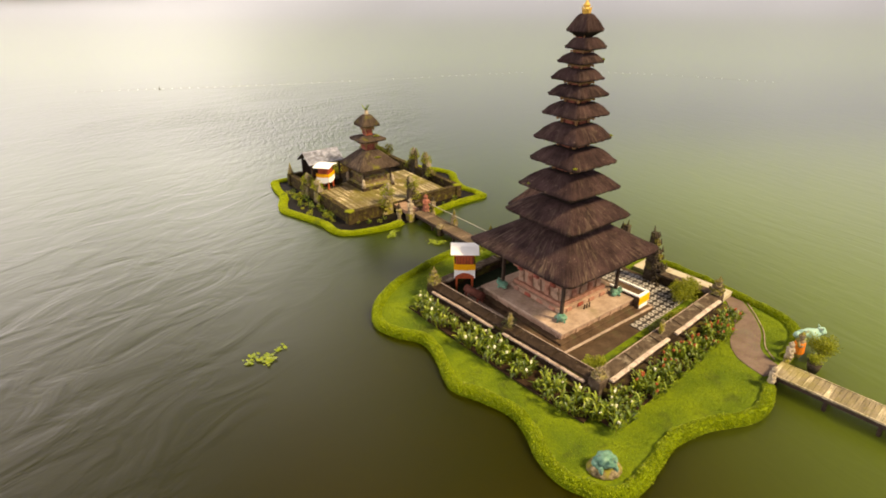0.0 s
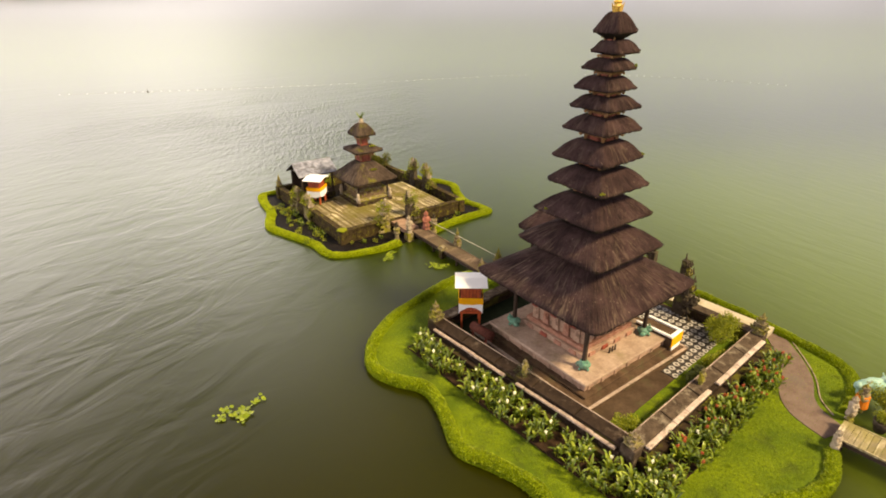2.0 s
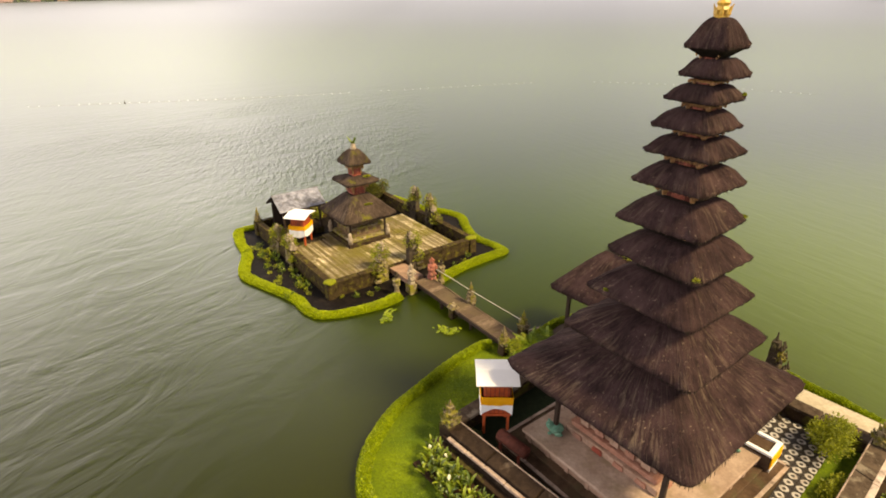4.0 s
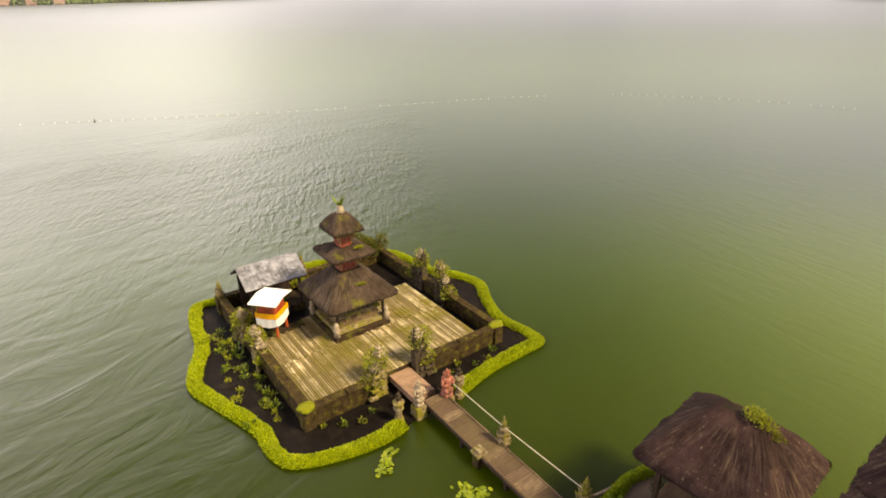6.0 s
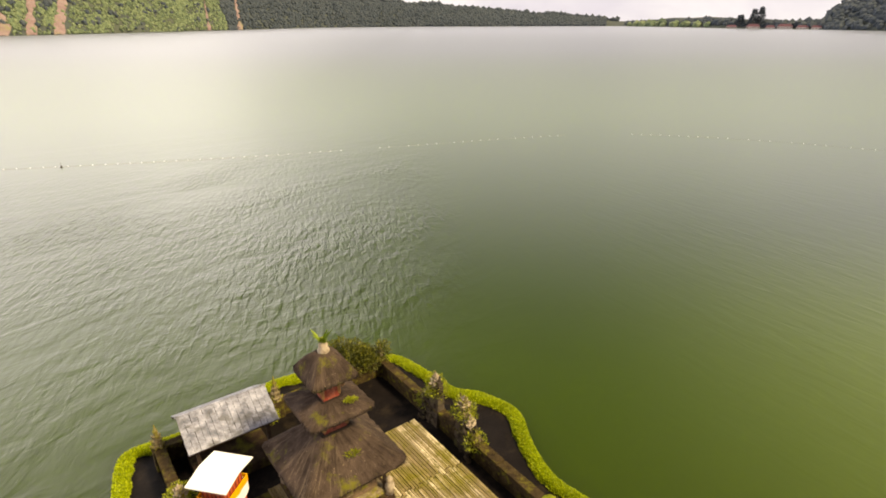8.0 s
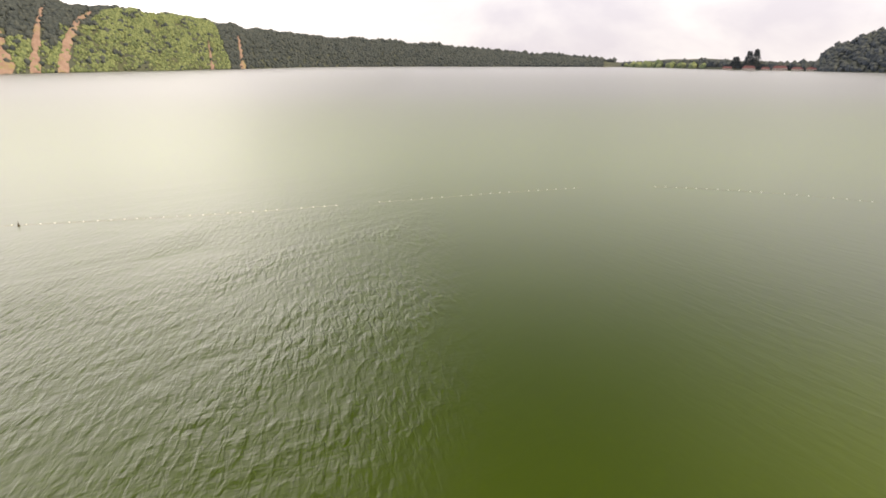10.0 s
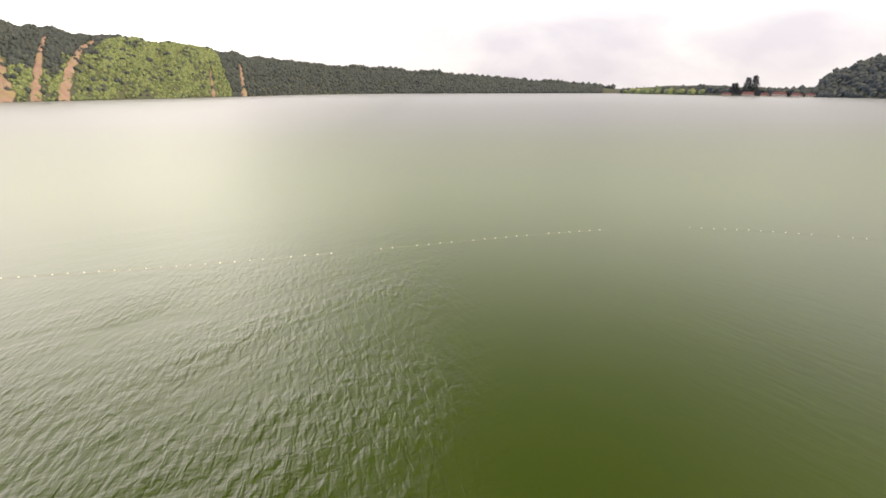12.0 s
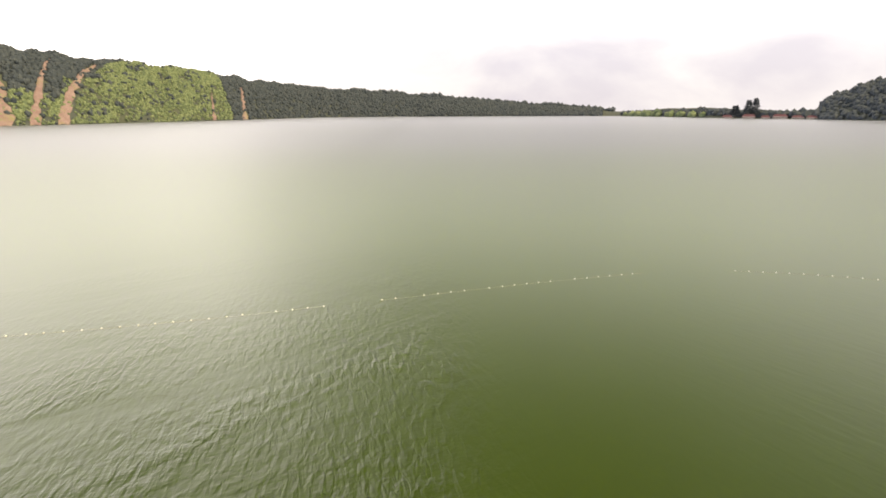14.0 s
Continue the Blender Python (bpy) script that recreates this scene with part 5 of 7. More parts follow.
def wing_bm(h, w, d, side, seed):
    """One half of a split gate: a narrow stepped core with curled stone flames down its outer flank, and a sheer inner face (towards -side x)."""
    rng = random.Random(seed)
    bm = bmesh.new()
    steps = 7
    for k in range(steps):
        f = 1 - k / steps
        ww = w * (0.2 + 0.62 * f) * rng.uniform(0.9, 1.08)
        hh = h / steps
        box(bm, (side * ww / 2, 0, k * hh), (ww, d * (0.4 + 0.55 * f), hh * 0.72), 0, 0.9, 0.012)
        box(bm, (side * ww * 0.45, 0, (k + 0.68) * hh), (ww * 0.86, d * (0.36 + 0.5 * f), hh * 0.34), 0, 1.06, 0.01)
        # curls that lean out and up
        for yy in (-0.55, 0.0, 0.55):
            root = Vector((side * ww * 0.9, yy * d * f, (k + 0.35) * hh))
            bend = root + Vector((side * rng.uniform(0.16, 0.28) * (0.5 + f), yy * 0.14, hh * rng.uniform(0.1, 0.35)))
            tip = bend + Vector((side * rng.uniform(-0.08, 0.04), yy * 0.08, hh * rng.uniform(0.45, 0.8)))
            r = 0.1 * (0.55 + 0.6 * f)
            rod(bm, root, bend, r, 5, r * 0.8)
            rod(bm, bend, tip, r * 0.85, 5, 0.02)
            blob(bm, bend, (r * 1.15, r * 1.15, r * 1.2), 0.6, rng.random() * 9, 1)
        for yy in (-1, 1):
            blob(bm, (side * ww * rng.uniform(0.35, 0.8), yy * d * (0.22 + 0.27 * f), (k + 0.5) * hh), (0.12, 0.08, hh * 0.34), 0.7, rng.random() * 9, 1)
    rod(bm, (side * w * 0.12, 0, h * 0.96), (side * w * 0.1, 0, h * 1.12), 0.09, 6, 0.02)
    return bm


def guardian_bm(h, seed, crown=True):
    """A plain standing stone guardian on a block: stout legs, belly, arms and a flared headdress."""
    rng = random.Random(seed)
    bm = bmesh.new()
    s = h / 1.6
    box(bm, (0, 0, 0), (0.52 * s, 0.52 * s, 0.28 * s), 0, 0.92, 0.02)
    lathe(bm, [(0.24, 0.26), (0.26, 0.4), (0.2, 0.62), (0.25, 0.75), (0.23, 0.95), (0.27, 1.08), (0.12, 1.18)], seg=10)
    for sd in (-1, 1):
        blob(bm, (sd * 0.14, -0.14, 0.42), (0.12, 0.16, 0.16), 0.3, rng.random() * 9, 1)
        rod(bm, (sd * 0.25, 0, 1.06), (sd * 0.33, -0.12, 0.78), 0.075, 6)
        rod(bm, (sd * 0.33, -0.12, 0.78), (sd * 0.14, -0.26, 0.86), 0.06, 6)
    blob(bm, (0, -0.03, 1.27), (0.15, 0.15, 0.16), 0.25, rng.random() * 9, 2)
    if crown:
        for a in range(7):
            t = a * 2 * math.pi / 7
            blob(bm, (0.15 * math.cos(t), 0.13 * math.sin(t), 1.38), (0.06, 0.06, 0.12), 0.4, a, 1)
        box(bm, (0, 0, 1.36), (0.2, 0.2, 0.26), 45, 0.3)
    bm.transform(Matrix.Diagonal((s, s, h / 1.6, 1)))
    return bm


def single(name, bm, mat, m, label, category, group="", smooth=False):
    ob = part(name, bm, mat, None, "", smooth)
    ob.matrix_basis = m
    return tagged(ob, label, category, group)


def wall_run(name, o, a, u0, v0, u1, v1, z0, z1, label, th=0.5, cap="stone_cap", ledge_side=0.0, ledge_z=1.0, ledge_w=0.2, foot="stone_dark", body="stone_dark", ledge_mat="ledge_plaster"):
    """A court wall from plan point to plan point: footing, body, coping and an outer ledge."""
    p, q = spot(o, a, u0, v0), spot(o, a, u1, v1)
    d = (q.translation - p.translation)
    ln = d.length
    m = Matrix.Translation((p.translation + q.translation) / 2) @ Matrix.Rotation(math.atan2(d.y, d.x), 4, "Z")
    root = new(name)
    root.matrix_basis = m
    tagged(root, label, "wall", kind="structure")
    bm = bmesh.new()
    n = max(2, int(ln / 1.9))
    for i in range(n):
        w = ln / n
        if body == "stone_moss":
            hc = (z1 - z0 - 0.12) / 4
            for c in range(4):
                for e in range(3):
                    r = random.Random(i * 31 + c * 7 + e + int(ln * 10))
                    off = (w / 6 if c % 2 else 0.0)
                    box(bm, (-ln / 2 + i * w + (e + 0.5) * w / 3 + off * (0 if i == n - 1 else 1), 0, z0 + c * hc), (w / 3 - 0.012, th * r.uniform(0.94, 1.06), hc - 0.012), r.uniform(-0.5, 0.5), 0.98)
            box(bm, (-ln / 2 + (i + 0.5) * w, 0, z0), (w * 1.001, th * 0.86, z1 - z0 - 0.13))
        else:
            box(bm, (-ln / 2 + (i + 0.5) * w, 0, z0), (w * 1.001, th * random.Random(i).uniform(0.98, 1.02), z1 - z0 - 0.12), 0, 0.99)
    part("wall_body", bm, MAT[body], root)
    for i in range(n):
        bm = bmesh.new()
        r = random.Random(i * 7 + int(ln * 10))
        box(bm, (-ln / 2 + (i + 0.5) * w, 0, z1 - 0.12), (w - 0.005, th + 0.14, 0.12 + r.uniform(-0.012, 0.012)), r.uniform(-0.4, 0.4), 0.96, 0.012)
        if ledge_side:
            # coping tilted outwards to shed the rain
            bm.transform(Matrix.Translation((0, 0, z1)) @ Matrix.Rotation(-ledge_side * 0.2, 4, "X") @ Matrix.Translation((0, 0, -z1)))
        part("coping_stone", bm, MAT[cap], root)
    if ledge_side:
        bm = bmesh.new()
        box(bm, (0, -ledge_side * (th / 2 + 0.05), z1 + 0.03), (ln - 0.1, 0.05, 0.045), 0, 1.0, 0.008)
        part("arris", bm, MAT["stone_pale"], root, "pale worn inner edge")
        for f0, f1 in ((0.02, 0.47), (0.53, 0.97)):
            bm = bmesh.new()
            nn = 5
            for i in range(nn):
                r = random.Random(i + int(ln * 10))
                wl = (f1 - f0) * ln / nn
                box(bm, (-ln / 2 + f0 * ln + (i + 0.5) * wl, ledge_side * (th / 2 + 0.14 + r.uniform(-0.012, 0.012)), ledge_z - 0.13), (wl - 0.006, ledge_w + 0.06, 0.13 + r.uniform(-0.02, 0.01)), r.uniform(-0.3, 0.3), 1.0, 0.03)
            part("ledge", bm, MAT[ledge_mat], root, "pale weathered stone ledge")
        bm = bmesh.new()
        box(bm, (0, ledge_side * (th / 2 + 0.1), z0), (ln - 0.1, 0.2, ledge_z - z0 - 0.134), 0, 1.0, 0.01)
        part("ledge_base", bm, MAT["stone_slope"], root)
        bm = bmesh.new()
        box(bm, (0, ledge_side * (th / 2 + 0.1), z0), (ln + 0.4, 0.8, (ledge_z - z0) * 0.55), 0, 1.0, 0.02)
        part("footing", bm, MAT[foot], root)
    return root


# ---------------------------------------------------------------- large island: court
U0, U1, V0, V1 = -4.5, 6.75, -5.05, 6.3
bm = bmesh.new()
box(bm, (0, 0, 0), (U1 - U0, V1 - V0, 0.3))
court = part("court_floor", bm, MAT["concrete"])
court.matrix_basis = spot(MO, MA, (U0 + U1) / 2, (V0 + V1) / 2, 0.27)
tagged(court, "worn brown concrete floor of the walled temple court", "floor", kind="structure")
wall_run("wall_west", MO, MA, U0, V0 + 0.2, U0, V1, 0.2, 1.2, "low mossy stone wall on the court's west side", ledge_side=1.0, ledge_w=0.12, cap="stone_slope", ledge_mat="stone_pale")
wall_run("wall_south", MO, MA, U0 + 0.2, V0, U1, V0, 0.2, 1.2, "low weathered stone wall on the court's south side", ledge_side=-1.0, ledge_z=1.1, ledge_w=0.17, cap="stone_cap", foot="stone_dark")
wall_run("wall_east", MO, MA, U1, V0 + 0.2, U1, -1.3, 0.2, 1.2, "low dark stone wall beside the split gate", ledge_side=0)
wall_run("wall_east", MO, MA, U1, 1.2, U1, V1, 0.2, 1.2, "low dark stone wall beside the split gate", ledge_side=0)
wall_run("wall_north", MO, MA, U0, V1, U1, V1, 0.2, 1.2, "low dark stone wall on the court's north side", ledge_side=0)


def sheet(name, o, a, u0, v0, u1, v1, z, h, mat, label, category, kind="structure"):
    bm = bmesh.new()
    box(bm, (0, 0, 0), (u1 - u0, v1 - v0, h), 0, 1.0, 0.01)
    ob = part(name, bm, MAT[mat])
    ob.matrix_basis = spot(o, a, (u0 + u1) / 2, (v0 + v1) / 2, z)
    return tagged(ob, label, category, kind=kind)


# turf strips whose dark colour stands for the shade of the tower
sheet("turf", MO, MA, -4.2, 1.2, -3.6, 6.0, 0.56, 0.035, "green_floor", "mossy turf beside the plinth, its shade put into the colour", "grass")
sheet("turf", MO, MA, -3.6, 4.7, 3.0, 6.0, 0.56, 0.035, "green_floor", "mossy turf behind the tall tower, its shade put into the colour", "grass")
sheet("lawn_strip", MO, MA, -4.2, -4.75, 6.4, -3.85, 0.56, 0.06, "lawn", "narrow grass strip along the inside of the wall", "grass")
sheet("landing_stage", MO, MA, 7.5, -5.1, 9.0, 0.6, -0.6, 1.12, "stage", "pale stone landing stage beside the court wall", "jetty")

# patterned tiles
rng = random.Random(2)
tile_floor = new("tile_floor")
tile_floor.matrix_basis = spot(MO, MA, 0, 0, 0.57)
tagged(tile_floor, "black floor tiles with pale rosettes beside the plinth", "tiles", kind="structure")
bm = bmesh.new()
box(bm, (0, 0, 0), (0.402, 0.402, 0.03), 0, 0.98)
tile_mesh = part("tile", bm, MAT["tile_black"], tile_floor)
bm = bmesh.new()
for k in range(8):
    t0, t1 = k * math.pi / 4, (k + 1) * math.pi / 4
    ro = [0.15, 0.13]
    q = [bm.verts.new((r * math.cos(t), r * math.sin(t), 0.036)) for r, t in ((0.07, t0), (ro[k % 2] + 0.02, t0), (ro[(k + 1) % 2] + 0.02, t1), (0.07, t1))]
    bm.faces.new(q)
    q2 = [bm.verts.new((r * math.cos(t), r * math.sin(t), 0.026)) for r, t in ((ro[k % 2] + 0.02, t0), (ro[(k + 1) % 2] + 0.02, t1))]
    bm.faces.new((q[1], q2[0], q2[1], q[2]))
ring_mesh = part("rosette", bm, MAT["tile_white"], tile_mesh)
first = True
for i in range(13):
    for j in range(19):
        u, v = 1.3 + 0.41 * i, -3.75 + 0.41 * j
        if u < 3.75 and v > -3.25:
            continue
        if v > 3.6 or u > 6.5:
            continue
        if first:
            tl, rg = tile_mesh, ring_mesh
            first = False
        else:
            tl, rg = new("tile", tile_mesh.data), new("rosette", ring_mesh.data)
            tl.parent, rg.parent = tile_floor, tl
        tl.matrix_basis = pose(u, v, rng.uniform(-0.003, 0.003))

# wall ornaments
for u, v, h, w, seed in ((U0, V0, 0.55, 0.62, 1), (U1, V0, 1.0, 0.7, 2), (U0, V1, 1.0, 0.65, 3), (U1, V1, 1.0, 0.6, 4), (U0, 0.3, 0.85, 0.65, 5), (0.75, V0, 0.65, 0.65, 6), (1.0, V1, 0.9, 0.5, 7)):
    t = thing("wall_post", spot(MO, MA, u, v, 0.2), "carved lava-stone wall post with a flame-shaped finial", "pillar", "posts of the court wall")
    bm = bmesh.new()
    box(bm, (0, 0, 0), (0.62, 0.62, 1.02), 0, 1.0, 0.03)
    part("shaft", bm, MAT["stone_dark"] if seed not in (1, 2, 6) else MAT["stone_cap"], t)
    fb = guardian_bm(0.85, seed) if seed in (5, 6) else finial_bm(h, w, seed, 3)
    fb.transform(Matrix.Translation((0, 0, 1.02)))
    part("finial", fb, MAT["statue"], t, "lichen-covered carved finial")
    if seed in (2, 3, 4, 5):
        moss_tuft(t, (0, 0, 1.15), (0.42, 0.42, 0.45), seed + 70, MAT["leaf_dark"] if seed != 3 else MAT["leaf_bush"], "ivy_clump", 260)["kind"] = "stuff"
bm = bmesh.new()
box(bm, (0, 0, 0), (0.3, 0.02, 0.5), 0, 0.8)
single("cloth_strip", bm, MAT["cloth_yellow"], spot(MO, MA, U1 + 0.36, V0 - 0.0, 0.75, 90), "yellow cloth tied round the wall's corner post", "cloth")

# split gate to the landing
for v, sd, seed in ((-0.75, -1, 1), (0.75, 1, 2)):
    t = thing("split_gate", spot(MO, MA, U1 - 0.15, v, 0.3, 90), "half of a split temple gate in black carved lava stone", "gate", "split gate of the tall tower")
    part("gate_wing", wing_bm(3.35 if sd < 0 else 3.2, 1.15, 0.75, sd, seed), MAT["statue_dark"], t)
    for fx, fz, fh in ((0.85, 0.3, 0.65), (0.6, 0.55, 0.6), (0.35, 0.78, 0.65)):
        fb = finial_bm(fh, 0.42, seed + int(fz * 100), 3)
        fb.transform(Matrix.Translation((sd * 1.1 * fx, 0, 3.25 * fz)))
        part("crest", fb, MAT["statue"] if fz > 0.5 else MAT["statue_dark"], t, "lichened flame-shaped crest")


def offering_shrine(m, w, d, legs_h, body_h, label, body_turn=0.0, arch=True):
    """A red slatted offering house on four legs, wrapped in yellow and white cloth under a white canopy roof."""
    t = thing("offering_shrine", m, label, "shrine", "cloth-wrapped shrines")
    bw, bd = w * 0.66, d * 0.66
    for sx, sy in ((1, 1), (1, -1), (-1, 1), (-1, -1)):
        bm = bmesh.new()
        box(bm, (sx * bw * 0.43, sy * bd * 0.43, 0), (0.11, 0.11, legs_h), 0, 0.95, 0.01)
        part("leg", bm, MAT["shrine_red"], t)
    bm = bmesh.new()
    box(bm, (0, 0, legs_h - 0.08), (bw * 1.04, bd * 1.04, 0.1), 0, 1.0, 0.01)
    part("floor_frame", bm, MAT["shrine_red"], t)
    bm = bmesh.new()
    box(bm, (0, 0, legs_h + 0.02), (bw * 0.9, bd * 0.9, body_h), 0, 1.0, 0.01)
    part("cabinet", bm, MAT["shrine_red"], t, "red-painted cabinet")
    for side in range(4):
        a = side * math.pi / 2
        half, run = (bd, bw) if side % 2 == 0 else (bw, bd)
        for k in range(6):
            bm = bmesh.new()
            box(bm, (-run * 0.4 + run * 0.16 * k, -half * 0.465, legs_h + 0.04), (0.035, 0.03, body_h - 0.06))
            bm.transform(Matrix.Rotation(a, 4, "Z"))
            part("slat", bm, MAT["red_wood"], t)
    # white skirt cloth with scalloped lower edge, yellow sash above
    for nm, mat, z0, z1, out, dip in (("white_cloth", "cloth_white", legs_h + 0.02, legs_h + body_h * 0.44, 0.56, 0.3 if arch else 0.16), ("yellow_sash", "cloth_yellow", legs_h + body_h * 0.36, legs_h + body_h * 0.6, 0.575, 0.1)):
        bm = bmesh.new()
        for side in range(4):
            half, run = (bd, bw) if side % 2 == 0 else (bw, bd)
            n = 14
            cols = []
            for i in range(n + 1):
                q = i / n * 2 - 1
                arc = (1 - q * q) if (nm == "white_cloth" and arch and side == 0) else (-(1 - q * q) if nm == "white_cloth" else -0.5 * (1 - abs(q)))
                lo = z0 + dip * arc
                wob = 0.012 * math.sin(9 * q + side)
                a = side * math.pi / 2
                r = lambda x, y, z: (x * math.cos(a) - y * math.sin(a), x * math.sin(a) + y * math.cos(a), z)
                y = -half * out
                x = q * run * out
                cols.append([bm.verts.new(r(x, y - wob, lo)), bm.verts.new(r(x, y - wob * 0.4, (lo + z1) / 2)), bm.verts.new(r(x, y, z1)), bm.verts.new(r(x, y + 0.02, z1)), bm.verts.new(r(x, y + 0.02 - wob, lo))])
            for c0, c1 in zip(cols, cols[1:]):
                for k in range(5):
                    bm.faces.new((c0[k], c1[k], c1[(k + 1) % 5], c0[(k + 1) % 5]))
        part(nm, bm, MAT[mat], t, "draped " + nm.replace("_", " "))
    bm = bmesh.new()
    zt = legs_h + body_h
    box(bm, (0, 0, zt), (bw * 1.02, bd * 1.02, 0.12), 0, 1.1)
    part("eave_frame", bm, MAT["shrine_red"], t)
    bm = bmesh.new()
    n = 6
    for i in range(n):
        y0, y1 = -d / 2 + d * i / n, -d / 2 + d * (i + 1) / n
        f = lambda y: zt + 0.14 + 0.13 * (1 - abs(2 * y / d)) 
        vs = [bm.verts.new(p) for p in ((-w / 2, y0, f(y0)), (w / 2, y0, f(y0)), (w / 2, y1, f(y1)), (-w / 2, y1, f(y1)), (-w / 2, y0, f(y0) - 0.05), (w / 2, y0, f(y0) - 0.05), (w / 2, y1, f(y1) - 0.05), (-w / 2, y1, f(y1) - 0.05))]
        for q in ((0, 1, 2, 3), (7, 6, 5, 4), (1, 5, 6, 2), (4, 0, 3, 7)):
            bm.faces.new([vs[k] for k in q])
        if i == 0:
            bm.faces.new((vs[0], vs[4], vs[5], vs[1]))
        if i == n - 1:
            bm.faces.new((vs[2], vs[6], vs[7], vs[3]))
    part("canopy", bm, MAT["canopy"], t, "white-painted canopy roof")
    return t


offering_shrine(pose(1.5, 38.75, 0.6, 0, 0, -2), 1.62, 1.62, 1.0, 1.45, "red offering shrine in yellow and white cloth under white roof")

# slatted wooden box with a rounded top beside the plinth
t = thing("wooden_drum", spot(MO, MA, -3.55, 3.9, 0.57, 90), "long red-brown slatted box with a rounded top beside the plinth", "drum")
bm = bmesh.new()
rod(bm, (-0.65, 0, 0.72), (0.65, 0, 0.72), 0.24, 12)
part("round_body", bm, MAT["aged_red_wood"], t, "", True)
for sx in (-0.45, 0.45):
    for sy in (-0.18, 0.18):
        bm = bmesh.new()
        box(bm, (sx, sy, 0), (0.08, 0.08, 0.55))
        part("leg", bm, MAT["red_wood"], t)
for k in range(7):
    bm = bmesh.new()
    box(bm, (-0.54 + 0.18 * k, -0.245, 0.4), (0.05, 0.03, 0.3))
    part("slat", bm, MAT["red_wood"], t)

# cloth-draped stair cheek at the plinth
t = thing("stair_cheek", spot(MO, MA, 3.05, -1.75, 0.57), "low stair wall draped in white and yellow cloth beside the plinth", "stair wall")
bm = bmesh.new()
box(bm, (0, 0, 0), (0.95, 1.9, 0.93), 0, 1.0, 0.03)
part("cheek_wall", bm, MAT["plinth_low"], t)
bm = bmesh.new()
for sx in (-0.43, 0.43):
    box(bm, (sx, 0, 0.92), (0.15, 1.94, 0.1), 0, 1.0, 0.015)
box(bm, (0, -0.88, 0.92), (0.72, 0.17, 0.1), 0, 1.0, 0.015)
box(bm, (0, -0.975, 0.1), (0.8, 0.03, 0.4), 0, 0.96)
part("white_cloth", bm, MAT["cloth_white"], t, "white cloth laid over the wall")
bm = bmesh.new()
box(bm, (0, -0.99, 0.46), (1.02, 0.04, 0.47), 0, 0.97)
box(bm, (0.49, -0.55, 0.5), (0.04, 0.9, 0.43), 0, 0.98)
part("yellow_cloth", bm, MAT["cloth_yellow"], t, "yellow cloth hanging over its end")
for k in range(4):
    sheet("step", MO, MA, 2.95 + 0.28 * (3 - k) * 1.0, -0.9, 3.23 + 0.28 * (3 - k), 0.9, 0.6, 0.19 * (k + 1), "plinth_low", "stone step up to the plinth", "step", "")


def pavilion(m, side, z_eave, z_top, label, mat, top=0.4, ridge=0.7):
    t = thing("pavilion", m, label, "pavilion")
    for sx, sy in ((1, 1), (1, -1), (-1, 1), (-1, -1)):
        bm = bmesh.new()
        box(bm, (sx * side * 0.33, sy * side * 0.33, 0), (0.16, 0.16, z_eave + 0.25), 0, 0.95, 0.01)
        part("post", bm, MAT["dark_wood"], t)
    bm = bmesh.new()
    box(bm, (0, 0, 0), (side * 0.8, side * 0.8, 0.5), 0, 1.0, 0.03)
    part("platform", bm, MAT["plinth_low"], t)
    bm = bmesh.new()
    box(bm, (0, 0, 0.5), (side * 0.7, side * 0.7, 0.08), 0, 1.0, 0.01)
    part("mat_floor", bm, MAT["concrete"], t)
    bm = bmesh.new()
    for a in range(4):
        c, s = round(math.cos(a * math.pi / 2)), round(math.sin(a * math.pi / 2))
        box(bm, (c * side * 0.33, s * side * 0.33, z_eave - 0.05), (0.12 if c else side * 0.68, 0.12 if s else side * 0.68, 0.16))
    part("ring_beam", bm, MAT["dark_wood"], t)
    thatch("thatch_roof", side, top, z_eave, z_top, MAT[mat], t, 90, 1.25, 0.16, 0.6, -0.05, label="dark mossy thatch roof", ridge=ridge)
    front = -ridge / 2
    moss_tuft(t, (0.0, front + 0.05, z_top + 0.05), (0.3, 0.32, 0.3), 31, count=420)
    moss_tuft(t, (0.0, front - 0.25, z_top - 0.08), (0.3, 0.34, 0.24), 32, count=420)
    moss_tuft(t, (0.02, front - 0.55, z_top - 0.3), (0.18, 0.3, 0.12), 33, MAT["moss"])
    return t


pavilion(spot(MO, MA, 5.45, 5.86, 0.57), 4.35, 3.15, 4.88, "open pavilion with a dark thatch hip roof behind the tower", "thatch")

# ---------------------------------------------------------------- large island: garden
def path_strip(name, pts, widths, z, mat, label):
    line = spline(pts, 6, False)
    n = len(line)
    bm = bmesh.new()
    rows = []
    for i, p in enumerate(line):
        t = (line[min(i + 1, n - 1)] - line[max(i - 1, 0)]).normalized()
        k = i / (n - 1) * (len(widths) - 1)
        j = min(int(k), len(widths) - 2)
        w = widths[j] + (widths[j + 1] - widths[j]) * (k - j)
        s = Vector((-t.y, t.x)) * w / 2
        rows.append([bm.verts.new((p.x + s.x * f, p.y + s.y * f, zz)) for f, zz in ((-1, z - 0.1), (-1, z), (1, z), (1, z - 0.1))])
    for a, b in zip(rows, rows[1:]):
        for k in range(3):
            bm.faces.new((a[k], b[k], b[k + 1], a[k + 1]))
    return tagged(part(name, bm, MAT[mat]), label, "path", kind="structure")


path_strip("path", [(17.3, 38.2), (17.0, 36.2), (16.5, 34.6), (15.7, 33.3), (15.5, 32.2), (15.9, 30.9)], (0.8, 1.1, 1.25, 1.4, 1.5, 1.3), 0.25, "path", "smooth grey path curving from the bridge to the landing")
path_strip("path_kerb", [(17.95, 38.0), (17.65, 36.0), (17.25, 34.4), (16.6, 33.0), (16.5, 32.0)], (0.04, 0.04), 0.265, "stone_pale", "thin pale kerb along the path")

